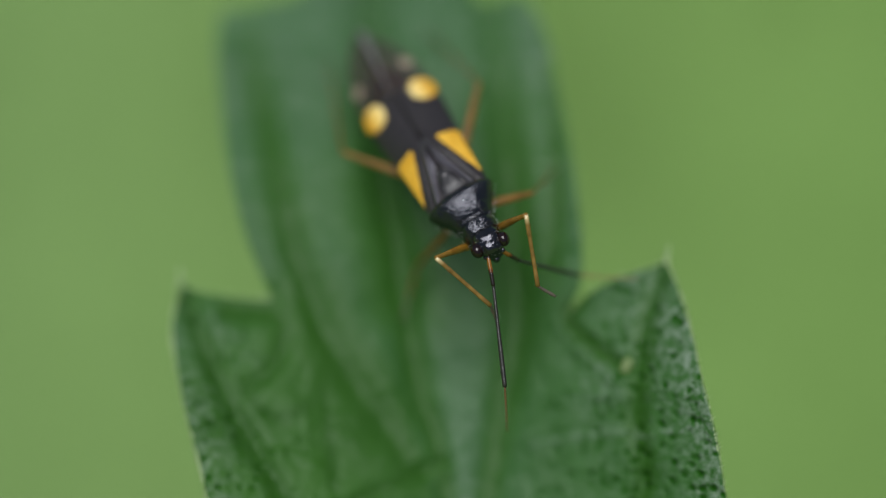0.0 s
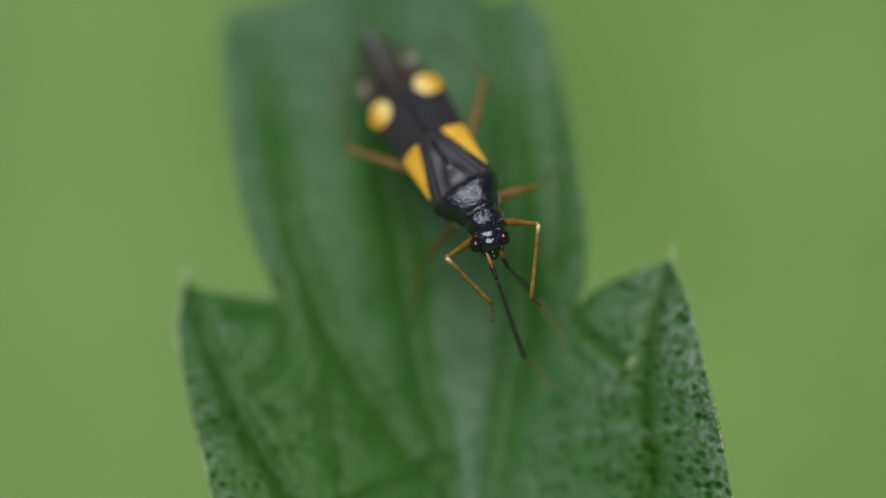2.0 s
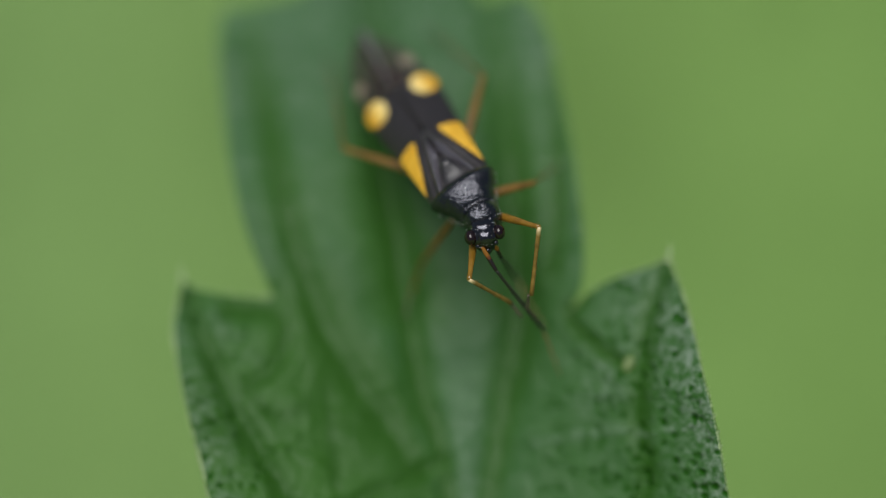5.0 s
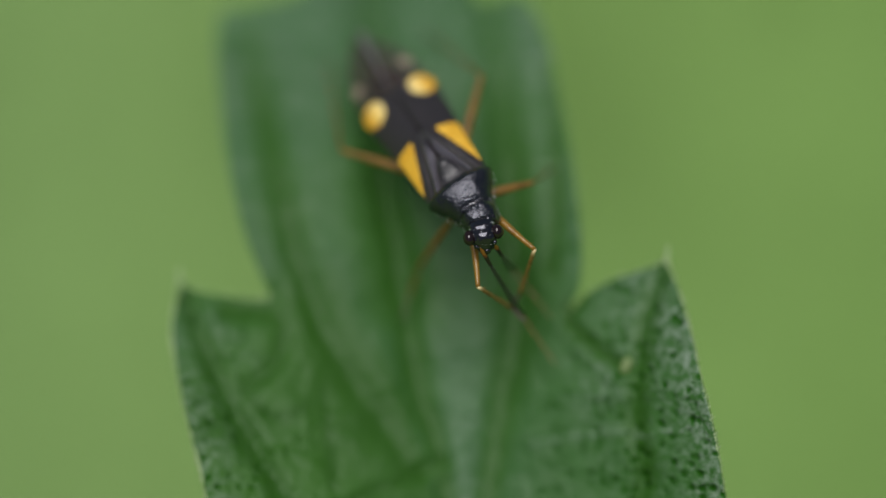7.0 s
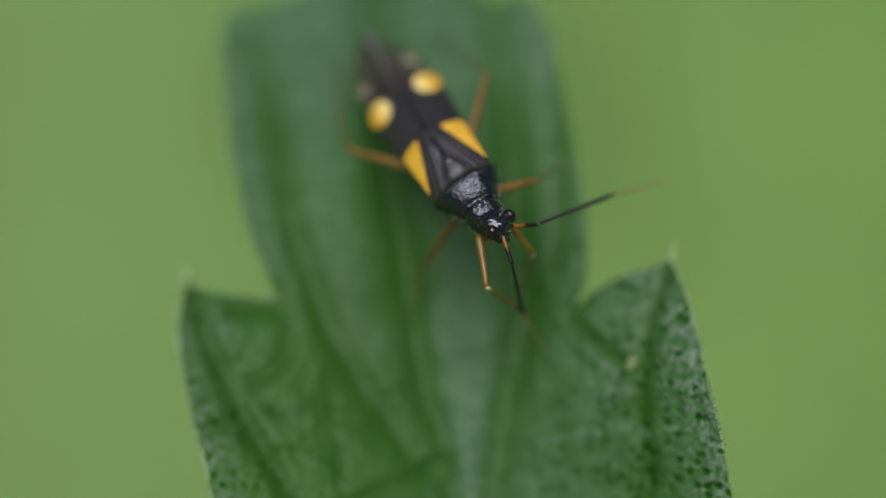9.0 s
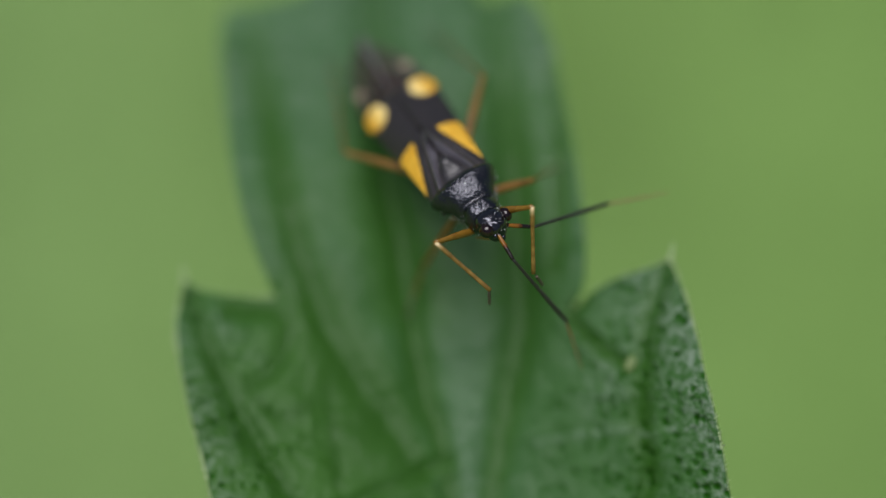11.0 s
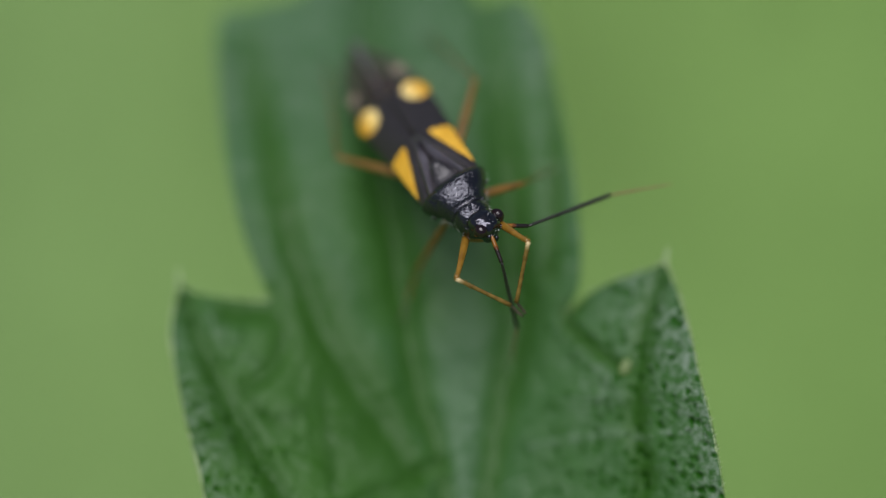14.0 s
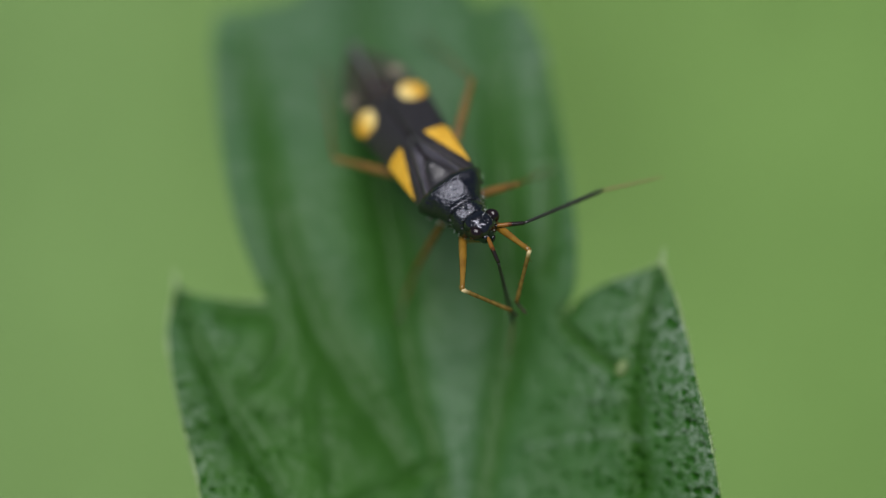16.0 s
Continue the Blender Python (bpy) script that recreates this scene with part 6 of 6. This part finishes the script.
    walk(limbs["hind_b_2"], [
        (0, mm(-0, 2.05, 0, -43.4, -3.3, 38)),
        (0.5, mm(-0, 2.05, 0, -43.3, -3.2, 38.4)),
        (1, mm(-0, 2.05, 0, -43.6, -3, 38.8)),
        (1.5, mm(0, 2.05, -0, -43.3, -3, 39.3)),
        (2, mm(0, 2.05, 0, -43.7, -2.9, 39.7)),
        (2.5, mm(-0, 2.05, -0, -45, -2.2, 39.7)),
        (3, mm(-0, 2.05, 0, -45.1, -2.3, 39.9)),
        (3.5, mm(0, 2.05, 0, -45, -2.3, 40.2)),
        (4, mm(0, 2.05, 0, -44.4, -2.6, 40.5)),
        (4.2, mm(-0, 2.05, 0, -44.4, -2.6, 40.5)),
        (6.3, mm(0, 2.05, 0, -44.3, -2.5, 40.8)),
        (6.5, mm(0, 2.05, 0, -44.3, -2.5, 40.9)),
        (7, mm(-0, 2.05, -0, -44.7, -2.4, 40.9)),
        (7.5, mm(-0, 2.05, 0, -44.5, -2.5, 40.8)),
        (8, mm(0, 2.05, 0, -44.6, -2.4, 40.9)),
        (8.5, mm(-0, 2.05, 0, -44.5, -2.6, 40.8)),
        (9, mm(0, 2.05, 0, -44.5, -2.5, 41)),
        (9.2, mm(-0, 2.05, 0, -44.5, -2.6, 41)),
        (10.2, mm(-0, 2.05, 0, -44.5, -2.9, 40.5)),
        (11.3, mm(-0, 2.05, -0, -44.5, -3.2, 40)),
        (11.5, mm(-0, 2.05, 0, -44.5, -3.3, 39.9)),
        (12, mm(0, 2.05, -0, -44.5, -3.4, 39.8)),
        (12.5, mm(-0, 2.05, 0, -44.7, -3.5, 39.7)),
        (13, mm(0, 2.05, -0, -45.1, -3.7, 39.4)),
        (13.5, mm(-0, 2.05, -0, -45.1, -3.5, 39.6)),
        (14, mm(-0, 2.05, 0, -44.8, -3.7, 39.5)),
        (14.5, mm(0, 2.05, -0, -45.1, -3.6, 39.7)),
        (15, mm(0, 2.05, -0, -44.8, -3.6, 39.9)),
        (15.5, mm(0, 2.05, 0, -45.3, -3.6, 39.7)),
        (16, mm(0, 2.05, 0, -44.6, -3.8, 39.8)),
    ])
    walk(limbs["hind_a"], [
        (0, mm(0.33, -2.5, -0.42, 11.8, -4.4, -145.8)),
        (0.5, mm(0.33, -2.5, -0.42, 11.7, -5, -146.1)),
        (1, mm(0.33, -2.5, -0.42, 12, -5.1, -145.6)),
        (1.5, mm(0.33, -2.5, -0.42, 12.1, -5.5, -145.4)),
        (2, mm(0.33, -2.5, -0.42, 12.3, -6, -145.3)),
        (2.5, mm(0.33, -2.5, -0.42, 12.2, -6.3, -145.5)),
        (3, mm(0.33, -2.5, -0.42, 12.2, -6.5, -145.5)),
        (3.5, mm(0.33, -2.5, -0.42, 12.3, -6.9, -145.4)),
        (4, mm(0.33, -2.5, -0.42, 12.4, -7.2, -145.3)),
        (4.2, mm(0.33, -2.5, -0.42, 12.4, -7.2, -145.3)),
        (6.3, mm(0.33, -2.5, -0.42, 12.5, -7.5, -145.2)),
        (6.5, mm(0.33, -2.5, -0.42, 12.5, -7.5, -145.2)),
        (7, mm(0.33, -2.5, -0.42, 12.5, -7.6, -145.1)),
        (7.5, mm(0.33, -2.5, -0.42, 12.4, -7.7, -145.3)),
        (8, mm(0.33, -2.5, -0.42, 12.5, -7.7, -145.2)),
        (8.5, mm(0.33, -2.5, -0.42, 12.4, -7.8, -145.4)),
        (9, mm(0.33, -2.5, -0.42, 12.6, -7.8, -145)),
        (9.2, mm(0.33, -2.5, -0.42, 12.5, -7.9, -145.1)),
        (10.2, mm(0.33, -2.5, -0.42, 12.1, -8.1, -145.9)),
        (11.3, mm(0.33, -2.5, -0.42, 11.8, -8.3, -146.8)),
        (11.5, mm(0.33, -2.5, -0.42, 11.7, -8.3, -147)),
        (12, mm(0.33, -2.5, -0.42, 11.8, -8.1, -146.7)),
        (12.5, mm(0.33, -2.5, -0.42, 12.1, -7.9, -146)),
        (13, mm(0.33, -2.5, -0.42, 11.9, -7.9, -146.3)),
        (13.5, mm(0.33, -2.5, -0.42, 12, -7.9, -146.1)),
        (14, mm(0.33, -2.5, -0.42, 12, -7.9, -146)),
        (14.5, mm(0.33, -2.5, -0.42, 12.1, -8, -145.8)),
        (15, mm(0.33, -2.5, -0.42, 12.1, -8.2, -146)),
        (15.5, mm(0.33, -2.5, -0.42, 12.2, -8, -145.7)),
        (16, mm(0.33, -2.5, -0.42, 12.2, -8.1, -145.6)),
    ])
    walk(limbs["hind_a_2"], [
        (0, mm(0, 2.192, 0, -27.1, 10.9, -55.4)),
        (0.5, mm(-0, 2.192, 0, -27.3, 10.9, -55.4)),
        (1, mm(-0, 2.192, 0, -27.4, 11, -55.7)),
        (1.5, mm(0, 2.192, 0, -27.4, 11.1, -55.8)),
        (2, mm(-0, 2.192, 0, -27.6, 11.2, -56.4)),
        (2.5, mm(-0, 2.192, 0, -27, 11.9, -57.1)),
        (3, mm(-0, 2.192, 0, -27.2, 11.8, -57.5)),
        (3.5, mm(0, 2.192, 0, -27, 11.9, -57.7)),
        (4, mm(0, 2.192, 0, -27.1, 11.9, -57.4)),
        (4.2, mm(-0, 2.192, 0, -27.1, 11.9, -57.5)),
        (6.3, mm(-0, 2.192, 0, -27.1, 12, -57.6)),
        (6.5, mm(-0, 2.192, -0, -27.1, 12, -57.7)),
        (7, mm(0, 2.192, -0, -27.1, 12.1, -58)),
        (7.5, mm(0, 2.192, -0, -26.9, 12.2, -57.8)),
        (8, mm(-0, 2.192, 0, -27, 12.2, -57.9)),
        (8.5, mm(-0, 2.192, -0, -26.4, 12.6, -58)),
        (9, mm(-0, 2.192, 0, -26.5, 12.6, -58.2)),
        (9.2, mm(-0, 2.192, 0, -26.3, 12.7, -58.2)),
        (10.2, mm(0, 2.192, -0, -25.3, 13.4, -58.2)),
        (11.3, mm(-0, 2.192, 0, -24.3, 14.2, -58.2)),
        (11.5, mm(-0, 2.192, 0, -24.1, 14.3, -58.1)),
        (12, mm(-0, 2.192, 0, -23.9, 14.3, -58.2)),
        (12.5, mm(-0, 2.192, 0, -23.7, 14.5, -58.9)),
        (13, mm(0, 2.192, -0, -23.6, 14.4, -59.2)),
        (13.5, mm(0, 2.192, 0, -23.9, 14.2, -59.2)),
        (14, mm(-0, 2.192, 0, -23.8, 14.3, -59.2)),
        (14.5, mm(-0, 2.192, 0, -24, 14.1, -59.5)),
        (15, mm(-0, 2.192, -0, -24.1, 14.1, -59.3)),
        (15.5, mm(0, 2.192, -0, -23.6, 14.5, -59.7)),
        (16, mm(-0, 2.192, 0, -23.2, 14.8, -59.4)),
    ])
    walk(limbs["mid_a_3"], [
        (0, mm(0, 2.282, -0, 37, -46.5, 26.8)),
        (0.5, mm(0, 2.282, 0, 34.8, -46.6, 27.7)),
        (1, mm(0, 2.282, 0, 34.7, -45.9, 25.6)),
        (1.5, mm(-0, 2.282, 0, 33.8, -45.5, 24.5)),
        (2, mm(0, 2.282, 0, 31.4, -45.4, 24)),
        (2.5, mm(0, 2.282, -0, 29.9, -43.6, 18.7)),
        (3, mm(0, 2.282, 0, 28.7, -44, 19.5)),
        (3.5, mm(-0, 2.282, -0, 27.7, -44, 19.1)),
        (4, mm(0, 2.282, -0, 27.1, -44.2, 19.9)),
        (4.2, mm(-0, 2.282, 0, 27, -44.2, 19.8)),
        (6.3, mm(0, 2.282, -0, 26.1, -44, 19.3)),
        (6.5, mm(0, 2.282, 0, 26, -44, 19.2)),
        (7, mm(0, 2.282, 0, 25.4, -43.7, 18)),
        (7.5, mm(0, 2.282, 0, 25.5, -43.8, 18.2)),
        (8, mm(-0, 2.282, -0, 25.2, -43.7, 17.9)),
        (8.5, mm(0, 2.282, 0, 25.6, -43.7, 17.3)),
        (9, mm(0, 2.282, 0, 25, -43.5, 16.2)),
        (9.2, mm(0, 2.282, 0, 25, -43.4, 16)),
        (10.2, mm(0, 2.282, 0, 25, -43.4, 15.2)),
        (11.3, mm(0, 2.282, 0, 25, -43.4, 14.3)),
        (11.5, mm(0, 2.282, 0, 25, -43.4, 14.1)),
        (12, mm(0, 2.282, 0, 26.6, -43.5, 13.9)),
        (12.5, mm(0, 2.282, -0, 27, -43.6, 13.1)),
        (13, mm(0, 2.282, 0, 27, -44.3, 15.1)),
        (13.5, mm(0, 2.282, 0, 26.4, -44, 14.4)),
        (14, mm(0, 2.282, 0, 26.8, -44.4, 15.3)),
        (14.5, mm(0, 2.282, 0, 26.3, -44.5, 15.6)),
        (15, mm(0, 2.282, 0, 25.4, -44.5, 16.2)),
        (15.5, mm(0, 2.282, 0, 26.1, -44, 13.4)),
        (16, mm(0, 2.282, 0, 26.8, -43.9, 12.6)),
    ])
    walk(limbs["mid_b_3"], [
        (0, mm(-0, 1.134, -0, -46.2, -8.7, 45)),
        (0.5, mm(-0, 1.134, -0, -46.3, -8.8, 45.4)),
        (1, mm(0, 1.134, 0, -47.1, -8.7, 45.4)),
        (1.5, mm(-0, 1.134, -0, -47.1, -9.1, 45.3)),
        (2, mm(-0, 1.134, 0, -47.2, -9.9, 44.6)),
        (2.5, mm(0, 1.134, 0, -50, -9.5, 44.1)),
        (3, mm(-0, 1.134, 0, -49.5, -10.2, 43.7)),
        (3.5, mm(-0, 1.134, 0, -49.1, -10.9, 43.3)),
        (4, mm(0, 1.134, 0, -48.2, -11.4, 43.3)),
        (4.2, mm(-0, 1.134, 0, -48.2, -11.4, 43.2)),
        (6.3, mm(-0, 1.134, 0, -48.1, -11.8, 43)),
        (6.5, mm(0, 1.134, 0, -48, -11.8, 43)),
        (7, mm(0, 1.134, -0, -48.6, -11.9, 42.8)),
        (7.5, mm(-0, 1.134, 0, -48.3, -12.1, 42.7)),
        (8, mm(-0, 1.134, 0, -48.4, -12.1, 42.6)),
        (8.5, mm(0, 1.134, -0, -47.8, -12.8, 41.9)),
        (9, mm(0, 1.134, 0, -47.9, -13, 41.8)),
        (9.2, mm(-0, 1.134, 0, -47.8, -13.2, 41.5)),
        (10.2, mm(-0, 1.134, 0, -46.9, -14.2, 40.2)),
        (11.3, mm(-0, 1.134, 0, -45.9, -15.4, 38.8)),
        (11.5, mm(-0, 1.134, 0, -45.7, -15.6, 38.5)),
        (12, mm(-0, 1.134, 0, -45.2, -15.9, 38.1)),
        (12.5, mm(0, 1.134, 0, -43.8, -17.3, 36.5)),
        (13, mm(-0, 1.134, 0, -42.8, -18, 35.7)),
        (13.5, mm(0, 1.134, 0, -43.6, -17.5, 36.2)),
        (14, mm(-0, 1.134, 0, -42.1, -18.4, 35.4)),
        (14.5, mm(0, 1.134, 0, -42.4, -18.3, 35.5)),
        (15, mm(0, 1.134, 0, -42.4, -18.1, 35.9)),
        (15.5, mm(0, 1.134, 0, -42.2, -18.9, 34.8)),
        (16, mm(0, 1.134, 0, -41.4, -19.2, 34.4)),
    ])
    walk(limbs["hind_a_3"], [
        (0, mm(0, 2.192, 0, -27.1, 10.9, -55.4)),
        (0.5, mm(-0, 2.192, 0, -27.3, 10.9, -55.4)),
        (1, mm(-0, 2.192, 0, -27.4, 11, -55.7)),
        (1.5, mm(0, 2.192, 0, -27.4, 11.1, -55.8)),
        (2, mm(-0, 2.192, 0, -27.6, 11.2, -56.4)),
        (2.5, mm(-0, 2.192, 0, -27, 11.9, -57.1)),
        (3, mm(-0, 2.192, 0, -27.2, 11.8, -57.5)),
        (3.5, mm(0, 2.192, 0, -27, 11.9, -57.7)),
        (4, mm(0, 2.192, 0, -27.1, 11.9, -57.4)),
        (4.2, mm(-0, 2.192, 0, -27.1, 11.9, -57.5)),
        (6.3, mm(-0, 2.192, 0, -27.1, 12, -57.6)),
        (6.5, mm(-0, 2.192, -0, -27.1, 12, -57.7)),
        (7, mm(0, 2.192, -0, -27.1, 12.1, -58)),
        (7.5, mm(0, 2.192, -0, -26.9, 12.2, -57.8)),
        (8, mm(-0, 2.192, 0, -27, 12.2, -57.9)),
        (8.5, mm(-0, 2.192, -0, -26.4, 12.6, -58)),
        (9, mm(-0, 2.192, 0, -26.5, 12.6, -58.2)),
        (9.2, mm(-0, 2.192, 0, -26.3, 12.7, -58.2)),
        (10.2, mm(0, 2.192, -0, -25.3, 13.4, -58.2)),
        (11.3, mm(-0, 2.192, 0, -24.3, 14.2, -58.2)),
        (11.5, mm(-0, 2.192, 0, -24.1, 14.3, -58.1)),
        (12, mm(-0, 2.192, 0, -23.9, 14.3, -58.2)),
        (12.5, mm(-0, 2.192, 0, -23.7, 14.5, -58.9)),
        (13, mm(0, 2.192, -0, -23.6, 14.4, -59.2)),
        (13.5, mm(0, 2.192, 0, -23.9, 14.2, -59.2)),
        (14, mm(-0, 2.192, 0, -23.8, 14.3, -59.2)),
        (14.5, mm(-0, 2.192, 0, -24, 14.1, -59.5)),
        (15, mm(-0, 2.192, -0, -24.1, 14.1, -59.3)),
        (15.5, mm(0, 2.192, -0, -23.6, 14.5, -59.7)),
        (16, mm(-0, 2.192, 0, -23.2, 14.8, -59.4)),
    ])
    walk(limbs["hind_b_3"], [
        (0, mm(-0, 2.05, 0, -43.4, -3.3, 38)),
        (0.5, mm(-0, 2.05, 0, -43.3, -3.2, 38.4)),
        (1, mm(-0, 2.05, 0, -43.6, -3, 38.8)),
        (1.5, mm(0, 2.05, -0, -43.3, -3, 39.3)),
        (2, mm(0, 2.05, 0, -43.7, -2.9, 39.7)),
        (2.5, mm(-0, 2.05, -0, -45, -2.2, 39.7)),
        (3, mm(-0, 2.05, 0, -45.1, -2.3, 39.9)),
        (3.5, mm(0, 2.05, 0, -45, -2.3, 40.2)),
        (4, mm(0, 2.05, 0, -44.4, -2.6, 40.5)),
        (4.2, mm(-0, 2.05, 0, -44.4, -2.6, 40.5)),
        (6.3, mm(0, 2.05, 0, -44.3, -2.5, 40.8)),
        (6.5, mm(0, 2.05, 0, -44.3, -2.5, 40.9)),
        (7, mm(-0, 2.05, -0, -44.7, -2.4, 40.9)),
        (7.5, mm(-0, 2.05, 0, -44.5, -2.5, 40.8)),
        (8, mm(0, 2.05, 0, -44.6, -2.4, 40.9)),
        (8.5, mm(-0, 2.05, 0, -44.5, -2.6, 40.8)),
        (9, mm(0, 2.05, 0, -44.5, -2.5, 41)),
        (9.2, mm(-0, 2.05, 0, -44.5, -2.6, 41)),
        (10.2, mm(-0, 2.05, 0, -44.5, -2.9, 40.5)),
        (11.3, mm(-0, 2.05, -0, -44.5, -3.2, 40)),
        (11.5, mm(-0, 2.05, 0, -44.5, -3.3, 39.9)),
        (12, mm(0, 2.05, -0, -44.5, -3.4, 39.8)),
        (12.5, mm(-0, 2.05, 0, -44.7, -3.5, 39.7)),
        (13, mm(0, 2.05, -0, -45.1, -3.7, 39.4)),
        (13.5, mm(-0, 2.05, -0, -45.1, -3.5, 39.6)),
        (14, mm(-0, 2.05, 0, -44.8, -3.7, 39.5)),
        (14.5, mm(0, 2.05, -0, -45.1, -3.6, 39.7)),
        (15, mm(0, 2.05, -0, -44.8, -3.6, 39.9)),
        (15.5, mm(0, 2.05, 0, -45.3, -3.6, 39.7)),
        (16, mm(0, 2.05, 0, -44.6, -3.8, 39.8)),
    ])


motions()
